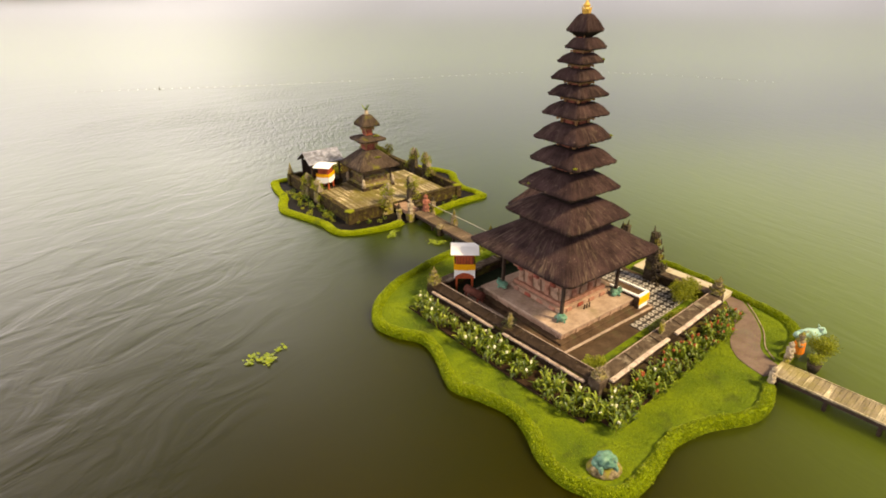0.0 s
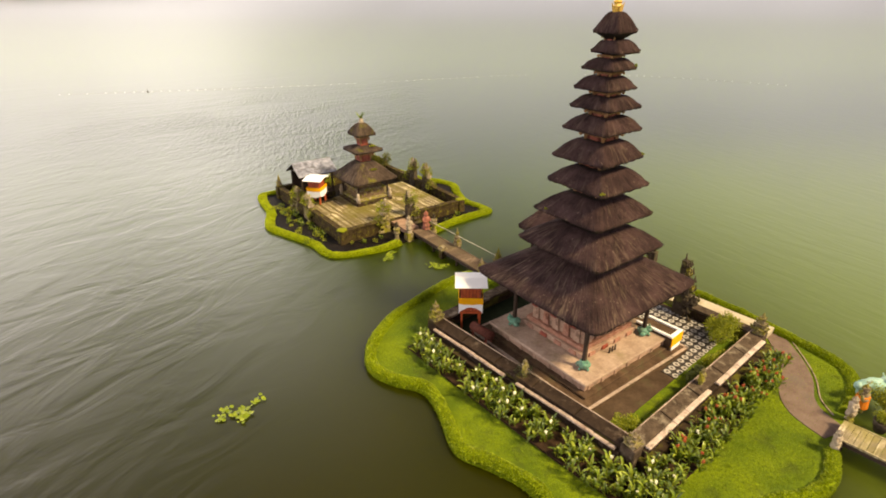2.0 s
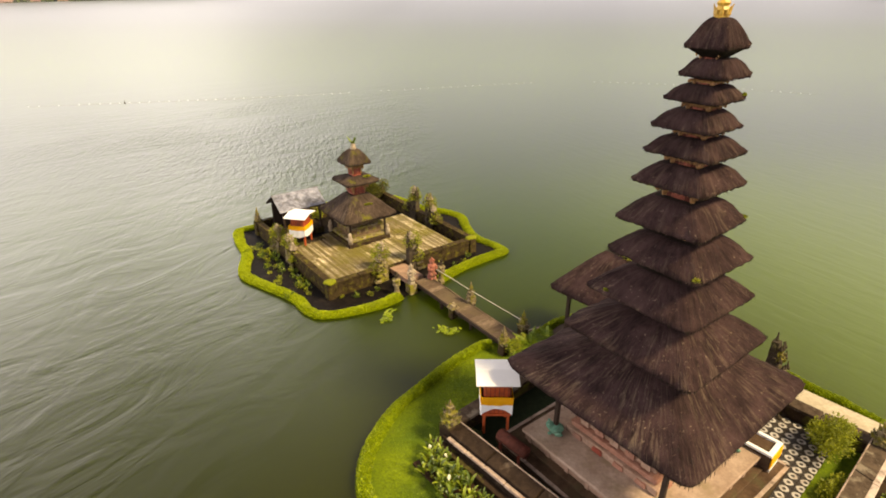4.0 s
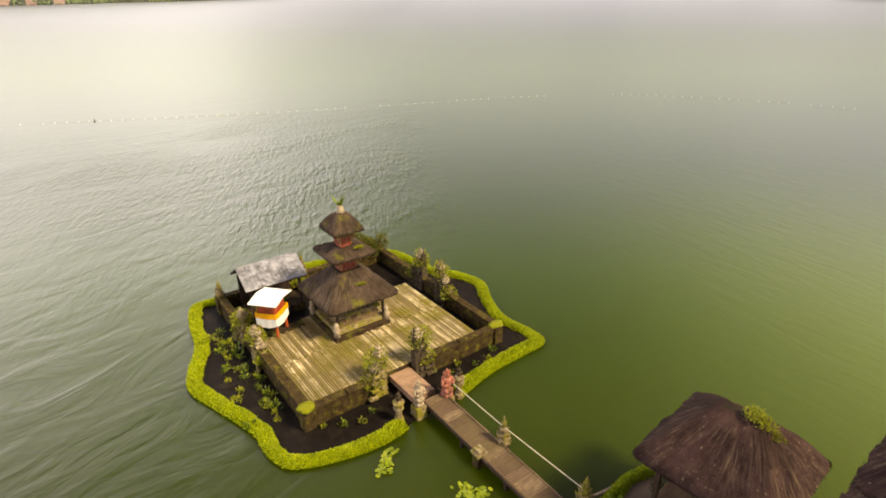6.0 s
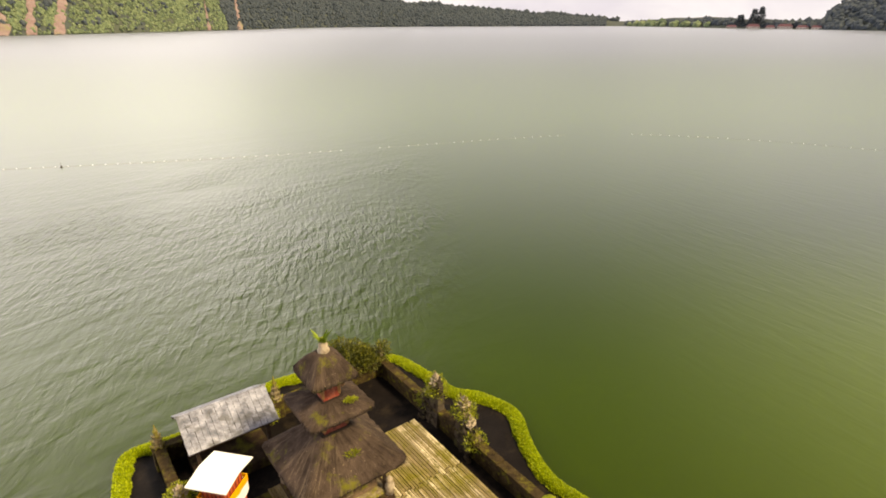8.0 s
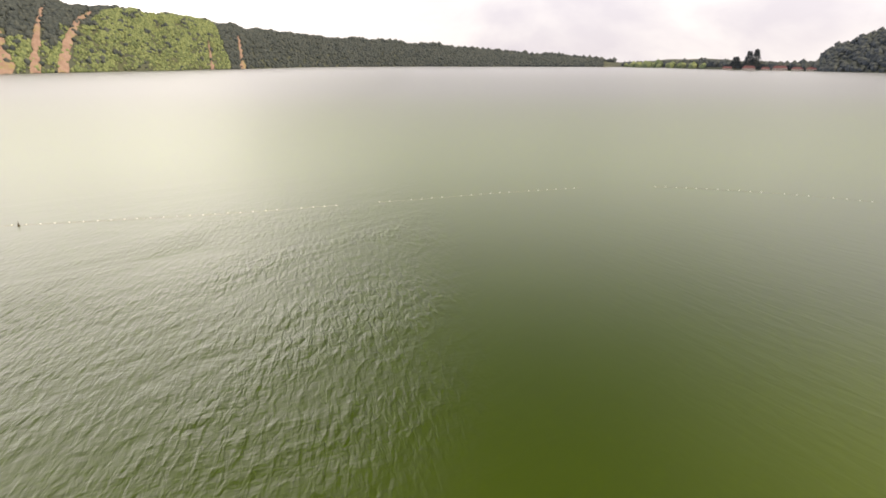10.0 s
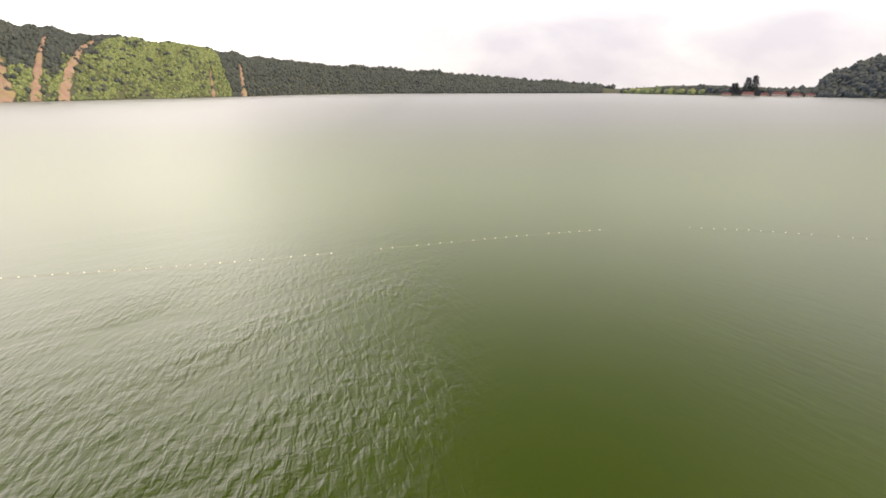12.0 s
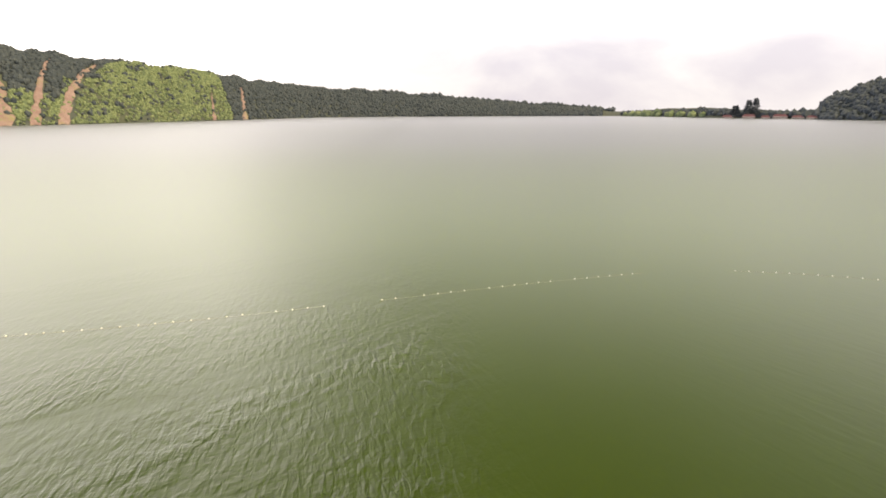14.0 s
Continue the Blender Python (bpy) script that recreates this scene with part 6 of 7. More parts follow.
path_strip("path", [(2.95, 44.35), (3.4, 44.75), (4.6, 45.35), (6.0, 46.0), (7.4, 46.5)], (1.0, 1.1, 1.1, 1.1), 0.3, "path", "narrow brown path from the footbridge to the pavilion")
path_strip("path_kerb", [(3.1, 45.35), (4.35, 45.95), (5.8, 46.6), (7.2, 47.05)], (0.08, 0.08), 0.36, "stone_pale", "thin pale kerb along the path")
path_strip("path_kerb", [(3.9, 44.4), (4.85, 44.8), (6.2, 45.4), (7.6, 45.9)], (0.08, 0.08), 0.36, "stone_pale", "thin pale kerb along the path")
# planting bed along two walls
path_strip("bed", [spot(MO, MA, -5.75, 6.3).translation.xy, spot(MO, MA, -5.85, 2).translation.xy, spot(MO, MA, -5.9, -3).translation.xy, spot(MO, MA, -5.8, -5.8).translation.xy], (1.2, 1.3, 1.3, 1.3), 0.36, "soil", "dark soil of the flower bed under the wall")
path_strip("bed", [spot(MO, MA, -5.9, -6.25).translation.xy, spot(MO, MA, -2, -6.35).translation.xy, spot(MO, MA, 2, -6.3).translation.xy, spot(MO, MA, 6.2, -6.05).translation.xy], (1.0, 1.15, 1.0, 0.6), 0.365, "soil", "dark soil of the flower bed under the wall")


def canna(seed, flower, h=0.9):
    """A clump of canna: broad arching leaves on upright stems and a flower spike."""
    rng = random.Random(seed)
    t = thing("canna_plant", pose(0, 0, 0), "leafy green canna with %s flowers in the bed" % ("pale" if flower == "petal_white" else "red"), "flowers", "cannas in the bed")
    vs, fs = [], []

    def blade(base, d, ln, w):
        side = d.cross(Vector((0, 0, 1)))
        side = side.normalized() if side.length > 0.01 else Vector((1, 0, 0))
        n = 4
        k0 = len(vs)
        for i in range(n + 1):
            q = i / n
            c = base + d * ln * q + Vector((0, 0, -0.45 * ln * q * q))
            ww = w * math.sin(math.pi * (0.12 + 0.86 * q)) ** 0.8
            vs.extend([c - side * ww + Vector((0, 0, ww * 0.35)), c, c + side * ww + Vector((0, 0, ww * 0.35))])
        for i in range(n):
            for j in range(2):
                k = k0 + i * 3 + j
                fs.append((k, k + 1, k + 4, k + 3))

    stems = rng.randint(4, 6)
    tops = []
    for s in range(stems):
        a = rng.uniform(0, 6.28)
        r = rng.uniform(0.03, 0.3)
        x, y = r * math.cos(a), r * math.sin(a)
        hh = h * rng.uniform(0.55, 1.05)
        tops.append(Vector((x * 1.3, y * 1.3, hh)))
        for k in range(6):
            b = rng.uniform(0, 6.28)
            z = hh * (0.15 + 0.75 * k / 5)
            d = Vector((math.cos(b), math.sin(b), rng.uniform(1.1, 2.6))).normalized()
            blade(Vector((x * (1 + 0.3 * z), y * (1 + 0.3 * z), z * 0.8)), d, rng.uniform(0.36, 0.66), rng.uniform(0.032, 0.06))
    fol = mesh_object("foliage", vs, fs, MAT["leaf_canna"])
    adopt(fol, t)
    bm = bmesh.new()
    for p in tops:
        rod(bm, (p.x * 0.6, p.y * 0.6, 0), (p.x, p.y, p.z * 1.02), 0.014, 5, 0.008)
    part("stalk_clump", bm, MAT["moss"], t)
    for p in tops[:(2 if flower == "petal_red" else 1) if seed % 4 in (0, 2) and seed != 4 else 0]:
        bm = bmesh.new()
        for k in range(5):
            b = k * 1.257 + rng.random()
            blob(bm, (p.x + 0.03 * math.cos(b), p.y + 0.03 * math.sin(b), p.z + 0.06 + 0.06 * rng.random()), (0.03, 0.03, 0.065), 0.5, k, 1)
        part("flower", bm, MAT[flower], t)
    return t


rng = random.Random(17)
kinds_w = [canna(s, "petal_white", 0.72) for s in (1, 2, 3, 4)]
kinds_r = [canna(s, "petal_red", 0.72) for s in (5, 6, 7, 8)]
plan = []
for i in range(30):
    for row in (0, 1, 2):
        v = -6.0 + 12.0 * i / 29 + rng.uniform(-0.15, 0.15)
        u = -5.55 - 0.42 * row + rng.uniform(-0.12, 0.12)
        if rng.random() < (0.18, 0.22, 0.45)[row]:
            continue
        plan.append((u, v, "w"))
for i in range(29):
    for row in (0, 1, 2):
        u = -6.0 + 12.3 * i / 28 + rng.uniform(-0.15, 0.15)
        v = -6.1 - 0.42 * row + rng.uniform(-0.12, 0.12)
        if (u > 4.5 and row == 2) or (rng.random() < (0.12, 0.15, 0.35)[row]):
            continue
        plan.append((u, v, "r" if u > -1.5 + rng.uniform(-2, 2) else "w"))
used = set()
for u, v, k in plan:
    group = kinds_w if k == "w" else kinds_r
    src = rng.choice(group)
    m = spot(MO, MA, u, v, 0.34, rng.uniform(0, 360)) @ Matrix.Diagonal((*[rng.uniform(0.8, 1.2)] * 3, 1))
    if src in used:
        c = copy_thing(src, m)
        c.scale = m.to_scale()
    else:
        src.matrix_basis = m
        used.add(src)
for src in kinds_w + kinds_r:
    if src not in used:
        src.matrix_basis = spot(MO, MA, -5.5, 0, 0.34)


def shrub(m, r, count, mat, label, seed, leaf=(0.07, 0.15), width=0.45, trunk=True, name="shrub"):
    """A bush: short forked stems and a ragged crown of small leaves in clumps."""
    rng = random.Random(seed)
    t = thing(name, m, label, "shrub")
    bm = bmesh.new()
    ends = []
    for k in range(6):
        a = k * 1.05 + rng.random()
        e = Vector((r[0] * 0.55 * math.cos(a), r[1] * 0.55 * math.sin(a), r[2] * rng.uniform(0.7, 1.2)))
        rod(bm, (0.04 * math.cos(a), 0.04 * math.sin(a), 0), e, 0.03, 5, 0.012)
        ends.append(e)
    part("branchwork", bm, MAT["bark"], t)
    clumps = ends + [Vector((rng.gauss(0, 0.42) * r[0], rng.gauss(0, 0.42) * r[1], r[2] * rng.uniform(0.35, 1.5))) for _ in range(9)]
    spots = []
    for i in range(count):
        c = rng.choice(clumps)
        d = Vector((rng.gauss(0, 1), rng.gauss(0, 1), rng.gauss(0.15, 1))).normalized()
        q = rng.random() ** 0.45
        p = c + Vector((d.x * r[0] * 0.45, d.y * r[1] * 0.45, d.z * r[2] * 0.45)) * q
        if p.z < 0.03:
            p.z = rng.uniform(0.03, 0.15)
        spots.append((p, d))
    adopt(leaves("crown", spots, mat, leaf, width, 0.8, rng), t)
    return t


shrub(spot(MO, MA, 5.75, -3.7, 0.57), (0.95, 0.85, 0.8), 3600, MAT["leaf_bush"], "rounded yellow-green shrub in the court's corner", 1)
shrub(spot(MO, MA, -3.75, -4.2, 0.57), (0.6, 0.6, 0.45), 1700, MAT["leaf_bush"], "small yellow-green shrub inside the wall", 2)
shrub(spot(MO, MA, 1.6, -4.5, 0.57), (0.7, 0.35, 0.35), 1200, MAT["leaf_dark"], "low dark shrub against the wall", 3)
shrub(spot(MO, MA, 3.4, -4.45, 0.57), (0.9, 0.35, 0.3), 1200, MAT["leaf_bush"], "low shrub growing along the wall", 4)
shrub(spot(MO, MA, -4.2, 5.4, 0.57), (0.4, 0.5, 0.3), 700, MAT["leaf_dark"], "low mossy shrub by the wall corner", 5)
shrub(pose(18.9, 32.2, 0.2), (0.75, 0.65, 0.6), 1900, MAT["leaf_bush"], "clipped lime-green shrub in a pot at the water's edge", 6)


def fern(m, seed, n, ln, label):
    """A fountain of arching fronds, each with rows of narrow paired leaflets."""
    rng = random.Random(seed)
    t = thing("fern", m, label, "fern")
    for k in range(n):
        a = 2 * math.pi * k / n * 2.0 + rng.uniform(-0.3, 0.3)
        e = rng.uniform(0.8, 1.5)
        d = Vector((math.cos(a) * math.cos(e), math.sin(a) * math.cos(e), math.sin(e)))
        L = ln * rng.uniform(0.6, 1.1)
        out = Vector((math.cos(a), math.sin(a), 0))
        side = Vector((-math.sin(a), math.cos(a), 0))
        vs, fs = [], []
        n2 = 26
        for i in range(n2):
            q = 0.08 + 0.92 * i / (n2 - 1)
            c = d * L * q + out * L * 0.35 * q * q + Vector((0, 0, -0.5 * L * q * q))
            w = 0.2 * L * math.sin(math.pi * (0.12 + 0.86 * q)) * rng.uniform(0.8, 1.15)
            for sd in (-1, 1):
                tip = c + side * sd * w + out * 0.06 * L + Vector((0, 0, rng.uniform(-0.3, 0.1) * w))
                wid = (d + out * 0.4).normalized() * 0.016 * L
                k0 = len(vs)
                vs += [c - wid, c + wid, tip]
                fs.append((k0, k0 + 1, k0 + 2))
        adopt(mesh_object("frond", vs, fs, MAT["leaf_fern"]), t)
    return t


for x, y, s, n, ln in ((3.9, 44.0, 1, 40, 1.6), (4.8, 44.2, 2, 38, 1.5), (4.3, 43.6, 3, 34, 1.35), (3.3, 43.2, 4, 34, 1.2), (5.2, 43.6, 5, 30, 1.2)):
    fern(pose(x, y, 0.28), s, n, ln, "bright green arching fern beside the footbridge")
shrub(pose(2.95, 43.7, 0.28), (0.4, 0.4, 0.6), 700, MAT["leaf_bush"], "yellow-green shrub at the footbridge's end", 12)
shrub(pose(6.7, 46.0, 0.28), (0.5, 0.4, 0.35), 600, MAT["leaf_dark"], "low dark shrub with reddish leaves by the garden wall", 13)

# frog statue on the southern tip
bm = bmesh.new()
blob(bm, (0, 0, 0.55), (0.55, 0.48, 0.42), 0.25, 3, 3)
blob(bm, (0.1, -0.38, 0.62), (0.34, 0.26, 0.24), 0.25, 5, 2)
for sx in (-1, 1):
    blob(bm, (sx * 0.17 + 0.1, -0.5, 0.84), (0.09, 0.09, 0.09), 0.2, 1, 1)
    blob(bm, (sx * 0.5, 0.05, 0.32), (0.2, 0.34, 0.3), 0.3, sx + 2, 2)
    blob(bm, (sx * 0.42, -0.42, 0.24), (0.13, 0.2, 0.24), 0.3, sx + 4, 2)
single("frog_statue", bm, MAT["statue_teal"], pose(6.2, 25.3, 0.36, 0, 0, 10) @ Matrix.Diagonal((0.72, 0.72, 0.72, 1)), "weathered turquoise frog statue on the lawn's tip", "statue", "", True)
bm = bmesh.new()
lathe(bm, [(0.62, 0.0), (0.66, 0.1), (0.55, 0.3), (0.35, 0.34)], seg=14, squash=(1.05, 0.85))
single("statue_base", bm, MAT["statue"], pose(6.2, 25.3, 0.2), "mossy round stone base under the frog", "pedestal", "", True)

# figures round the eastern bridge head
# four-legged painted beast: long body, head and ears at one end
bm = bmesh.new()
blob(bm, (0, 0, 0.88), (0.78, 0.33, 0.31), 0.2, 2, 3)
blob(bm, (0.72, 0.02, 1.02), (0.27, 0.24, 0.23), 0.25, 3, 2)
blob(bm, (0.93, 0.02, 0.95), (0.15, 0.17, 0.13), 0.25, 5, 2)
blob(bm, (-0.74, 0, 0.86), (0.2, 0.2, 0.2), 0.3, 4, 2)
for sy in (-0.14, 0.14):
    rod(bm, (0.68, sy, 1.18), (0.62, sy * 1.7, 1.36), 0.06, 5, 0.02)
    for sx in (-0.42, 0.42):
        rod(bm, (sx, sy, 0), (sx, sy, 0.75), 0.12, 8, 0.16)
single("beast_statue", bm, MAT["statue_mint"], pose(18.6, 33.0, 0.25, 0, 0, 4) @ Matrix.Diagonal((0.85, 0.85, 0.9, 1)), "turquoise painted beast statue on the hedge's corner", "statue", "", True)
t = thing("guardian_statue", pose(17.75, 32.3, 0.25, 0, 0, 35), "stone guardian wrapped in orange cloth at the bridge head", "statue", "bridge guardians")
part("figure", guardian_bm(1.35, 5), MAT["statue"], t, "", True)
bm = bmesh.new()
lathe(bm, [(0.3, 0.24), (0.27, 0.5), (0.25, 0.78), (0.235, 0.8)], seg=12)
part("sarong", bm, MAT["cloth_orange"], t, "orange cloth sarong")
for x, y, h, mt, sd in ((16.95, 31.75, 1.15, "statue_white", 1), (15.15, 30.0, 1.05, "statue_white", 2), (16.5, 31.2, 0.75, "statue", 3)):
    single("guardian_statue", guardian_bm(h, sd), MAT[mt], pose(x, y, 0.3, 0, 0, 40), "pale weathered stone guardian at the bridge head", "statue", "bridge guardians", True)
bm = bmesh.new()
lathe(bm, [(0.2, 0.0), (0.28, 0.25), (0.33, 0.5), (0.28, 0.52), (0.2, 0.46)], seg=12)
single("plant_pot", bm, MAT["statue_dark"], pose(17.9, 31.2, 0.1), "dark plant pot at the water's edge", "pot", "", True)
shrub(pose(17.9, 31.2, 0.55), (0.35, 0.35, 0.25), 500, MAT["leaf_bush"], "small trailing plant in a dark pot", 21)


# ---------------------------------------------------------------- bridges
def bridge(name, p, q, width, z, board, gap, mat, label, rails=None, posts=2.0):
    p, q = Vector(p), Vector(q)
    d = q - p
    ln = d.length
    m = Matrix.Translation((p.x, p.y, z)) @ Matrix.Rotation(math.atan2(d.y, d.x), 4, "Z")
    t = thing(name, m, label, "bridge")
    rng = random.Random(int(ln * 7))
    n = int(ln / (board + gap))
    bm = bmesh.new()
    box(bm, (0, 0, -0.06), (board, width, 0.06), 0, 0.99)
    first = None
    for i in range(n):
        if first is None:
            first = part("board", bm, MAT[mat], t)
            ob = first
        else:
            ob = new("board", first.data)
            ob.parent = t
        ob.matrix_basis = pose((i + 0.5) * (board + gap), rng.uniform(-0.02, 0.02), rng.uniform(-0.006, 0.006), rng.uniform(-0.5, 0.5), rng.uniform(-0.4, 0.4), rng.uniform(-0.5, 0.5))
    for sy in (-1, 1):
        bm = bmesh.new()
        box(bm, (ln / 2, sy * width * 0.42, -0.26), (ln, 0.12, 0.2))
        part("beam", bm, MAT["dark_wood"], t)
    for sy in (-1, 1):
        bm = bmesh.new()
        box(bm, (ln / 2, sy * (width / 2 - 0.03), 0.002), (ln, 0.07, 0.035), 0, 0.9)
        part("edge_board", bm, MAT[mat], t)
    k = int(ln / posts)
    for i in range(k + 1):
        for sy in (-1, 1):
            bm = bmesh.new()
            rod(bm, (0.3 + (ln - 0.6) * i / k, sy * width * 0.4, -z - 0.6), (0.3 + (ln - 0.6) * i / k, sy * width * 0.4, -0.1), 0.09, 8)
            part("pile", bm, MAT["dark_wood"], t)
    return t


bridge("footbridge", (15.75, 30.75), (28.0, 16.4), 1.35, 0.72, 0.2, 0.014, "deck", "bleached timber footbridge on dark piles over the lake")
bridge("footbridge", (3.15, 44.35), (-1.75, 51.35), 1.08, 0.62, 0.42, 0.012, "bridge", "brown plank footbridge between the two islands", posts=2.4)
bm = bmesh.new()
pts = [(3.55, 45.4, 1.25), (1.2, 48.3, 1.35), (-0.75, 51.2, 1.25)]
for a, b in zip(pts, pts[1:]):
    A, B = Vector(a), Vector(b)
    rod(bm, A, B, 0.02, 6)
rp = part("handrail", bm, MAT["rope"])
tagged(rp, "thin pale handrail between stone posts beside the footbridge", "handrail")
for x, y, z, h, sd in ((1.2, 48.3, -0.5, 1.25, 1), (0.2, 47.75, -0.5, 0.55, 2), (3.65, 45.35, 0.2, 0.95, 3), (2.5, 44.0, 0.2, 0.95, 4)):
    t = thing("stone_post", pose(x, y, z, 0, 0, 35), "carved mossy stone post beside the footbridge", "pillar", "posts of the footbridge")
    bm = bmesh.new()
    box(bm, (0, 0, 0), (0.42, 0.42, 0.75 if z > 0 else 1.1), 0, 0.9, 0.02)
    part("shaft", bm, MAT["stone_dark"], t)
    if sd == 2:
        bm = bmesh.new()
        box(bm, (0, 0, 1.08), (0.52, 0.52, 0.12), 0, 0.96, 0.02)
        box(bm, (0, 0, 1.2), (0.36, 0.36, 0.14), 0, 0.9, 0.02)
        part("cap_stone", bm, MAT["statue"], t)
        continue
    fb = finial_bm(h, 0.54, sd, 4)
    fb.transform(Matrix.Translation((0, 0, 0.6 if z > 0 else 1.05)))
    part("finial", fb, MAT["statue"], t, "lichened carved finial")


# ---------------------------------------------------------------- weeds on the water
def floating_weed(c, r, n, seed, label):
    rng = random.Random(seed)
    vs, fs = [], []
    cl = [(rng.uniform(-1, 1) * r[0], rng.uniform(-1, 1) * r[1]) for _ in range(7)]
    for _ in range(n):
        b = rng.choice(cl)
        x, y = c[0] + b[0] + rng.gauss(0, 0.13), c[1] + b[1] + rng.gauss(0, 0.13)
        rr = rng.uniform(0.05, 0.11)
        k0 = len(vs)
        z = rng.uniform(0.015, 0.09)
        tilt = rng.uniform(-0.5, 0.5)
        vs.append((x, y, z))
        for k in range(7):
            a = k * 2 * math.pi / 7 + rng.random() * 0.2
            vs.append((x + rr * math.cos(a), y + rr * math.sin(a), z + 0.02 + rr * tilt * math.cos(a)))
        fs += [(k0, k0 + 1 + k, k0 + 1 + (k + 1) % 7) for k in range(7)]
    ob = mesh_object("floating_weed", vs, fs, MAT["leaf_pad"])
    return tagged(ob, label, "water plants", "weed rafts on the lake", "stuff")


floating_weed((-8.9, 32.75), (0.65, 0.25), 95, 1, "raft of bright green floating leaves on the lake")
floating_weed((-3.4, 48.0), (0.18, 0.6), 55, 2, "narrow raft of lime-green floating leaves")
floating_weed((-0.15, 46.35), (0.4, 0.35), 55, 3, "raft of lime-green floating leaves by the footbridge")
floating_weed((-8.2, 33.6), (0.2, 0.12), 14, 4, "few floating yellow-green leaves")
floating_weed((-8.9, 51.2), (0.12, 0.12), 10, 5, "few floating leaves beside the hedge")

# ---------------------------------------------------------------- small island: court
A0, A1, B0, B1 = -5.35, 5.15, -5.75, 5.75
FLOOR_Z = 0.92
bm = bmesh.new()
box(bm, (0, 0, 0), (A1 - A0, B1 - B0, 0.4))
base = part("court_ground", bm, MAT["mud"])
base.matrix_basis = spot(NO, NA, (A0 + A1) / 2, (B0 + B1) / 2, -0.15)
tagged(base, "dark wet earth inside the small court", "ground", kind="structure")
wall_run("wall_south", NO, NA, A0, B0, -1.7, B0, -0.2, 1.08, "low mossy stone wall of the small court", th=0.3, cap="stone_moss", body="stone_moss")
wall_run("wall_south", NO, NA, 0.15, B0, A1, B0, -0.2, 1.08, "low mossy stone wall of the small court", th=0.3, cap="stone_moss", body="stone_moss")
wall_run("wall_west", NO, NA, A0, B0 + 0.2, A0, B1, -0.2, 1.15, "low mossy stone wall of the small court", th=0.3, cap="stone_moss", body="stone_moss")
wall_run("wall_east", NO, NA, A1, B0 + 0.2, A1, B1, -0.2, 1.15, "dark stone wall of the small court", th=0.3, cap="stone_moss", body="stone_moss")
wall_run("wall_north", NO, NA, A0, B1, A1, B1, -0.2, 1.1, "dark stone wall behind the small tower", th=0.3, cap="stone_moss", body="stone_moss")

plank_floor = new("plank_floor")
plank_floor.matrix_basis = spot(NO, NA, 0, 0, FLOOR_Z)
tagged(plank_floor, "mossy pale floor of long narrow stone strips", "floor", kind="structure")
bm = bmesh.new()
box(bm, ((A0 + 4.05) / 2 + 0.1, -2.25, -1.0), (4.05 - A0 - 0.3, 6.6, 0.95))
part("bedding", bm, MAT["stone_dark"], plank_floor)
rng = random.Random(33)
strips = {}
u = A0 + 0.22
while u < 4.0:
    w = rng.choice((0.09, 0.1, 0.12, 0.14))
    v_end = 1.15 if u > -2.6 else 0.4 + rng.uniform(-0.15, 0.1)
    v = -5.55
    while v < v_end - 0.3:
        ln = min(rng.choice((3.3, 3.4, 3.5)), v_end - v)
        key = (w, round(ln, 1))
        if key not in strips:
            bm = bmesh.new()
            box(bm, (0, 0, -0.07), (w - 0.022, ln - 0.012, 0.07), 0, 0.97)
            ob = part("strip", bm, MAT["plank"], plank_floor)
            strips[key] = ob.data
        else:
            ob = new("strip", strips[key])
            ob.parent = plank_floor
        ob.matrix_basis = pose(u + w / 2, v + ln / 2, rng.uniform(-0.01, 0.012), rng.uniform(-0.25, 0.25), rng.uniform(-1.2, 1.2), rng.uniform(-0.25, 0.25))
        v += ln
    u += w

# path from the gate to the tower
sheet("gate_path", NO, NA, -1.2, -7.55, -0.08, -5.5, 0.35, 0.31, "plinth", "pale stone landing between the guardian figures", "path")

# split gates
for u, v, turn, sd, h, w, mt, seed in ((-1.55, -5.75, 0, -1, 2.3, 0.8, "statue", 5), (0.0, -5.75, 0, 1, 2.5, 0.75, "statue_dark", 6),
                                       (A1, 0.6, 90, 1, 2.5, 1.25, "statue_dark", 7), (A1, -0.6, 90, -1, 2.5, 1.25, "statue_dark", 8),
                                       (A0, 0.4, 90, -1, 1.75, 1.5, "statue", 9), (A0, 1.6, 90, 1, 1.75, 0.9, "statue", 10)):
    t = thing("split_gate", spot(NO, NA, u, v, 0.1, turn), "half of a small split gate in mossy carved stone", "gate", "split gates of the small court")
    part("gate_wing", wing_bm(h, w, 0.55, sd, seed), MAT[mt], t)
    if mt == "statue_dark" and turn == 90:
        fb = finial_bm(0.9, 0.5, seed, 3)
        fb.transform(Matrix.Translation((sd * 0.45, 0, h * 0.75)))
        part("crest", fb, MAT["statue"], t, "pale lichened crest")
    for fx, fz, fh in ((0.95, 0.35, 0.55), (0.6, 0.62, 0.55), (0.3, 0.9, 0.5)):
        fb = finial_bm(fh, 0.5, seed + int(fz * 100), 3)
        fb.transform(Matrix.Translation((sd * w * fx, 0, h * fz)))
        part("flame_crest", fb, MAT["statue_white"] if fz > 0.6 else MAT["statue"], t, "pale lichened flame-shaped crest")
    moss_tuft(t, (sd * 0.4, 0, h * 0.7), (0.6, 0.5, h * 0.42), seed + 40, MAT["leaf_bush"], "ivy_clump", 520, (0.08, 0.19), 0.45)["kind"] = "stuff"
    moss_tuft(t, (sd * w * 0.9, 0, h * 0.3), (0.5, 0.5, h * 0.3), seed + 60, MAT["leaf_bush"], "ivy_clump", 420, (0.08, 0.19), 0.45)["kind"] = "stuff"

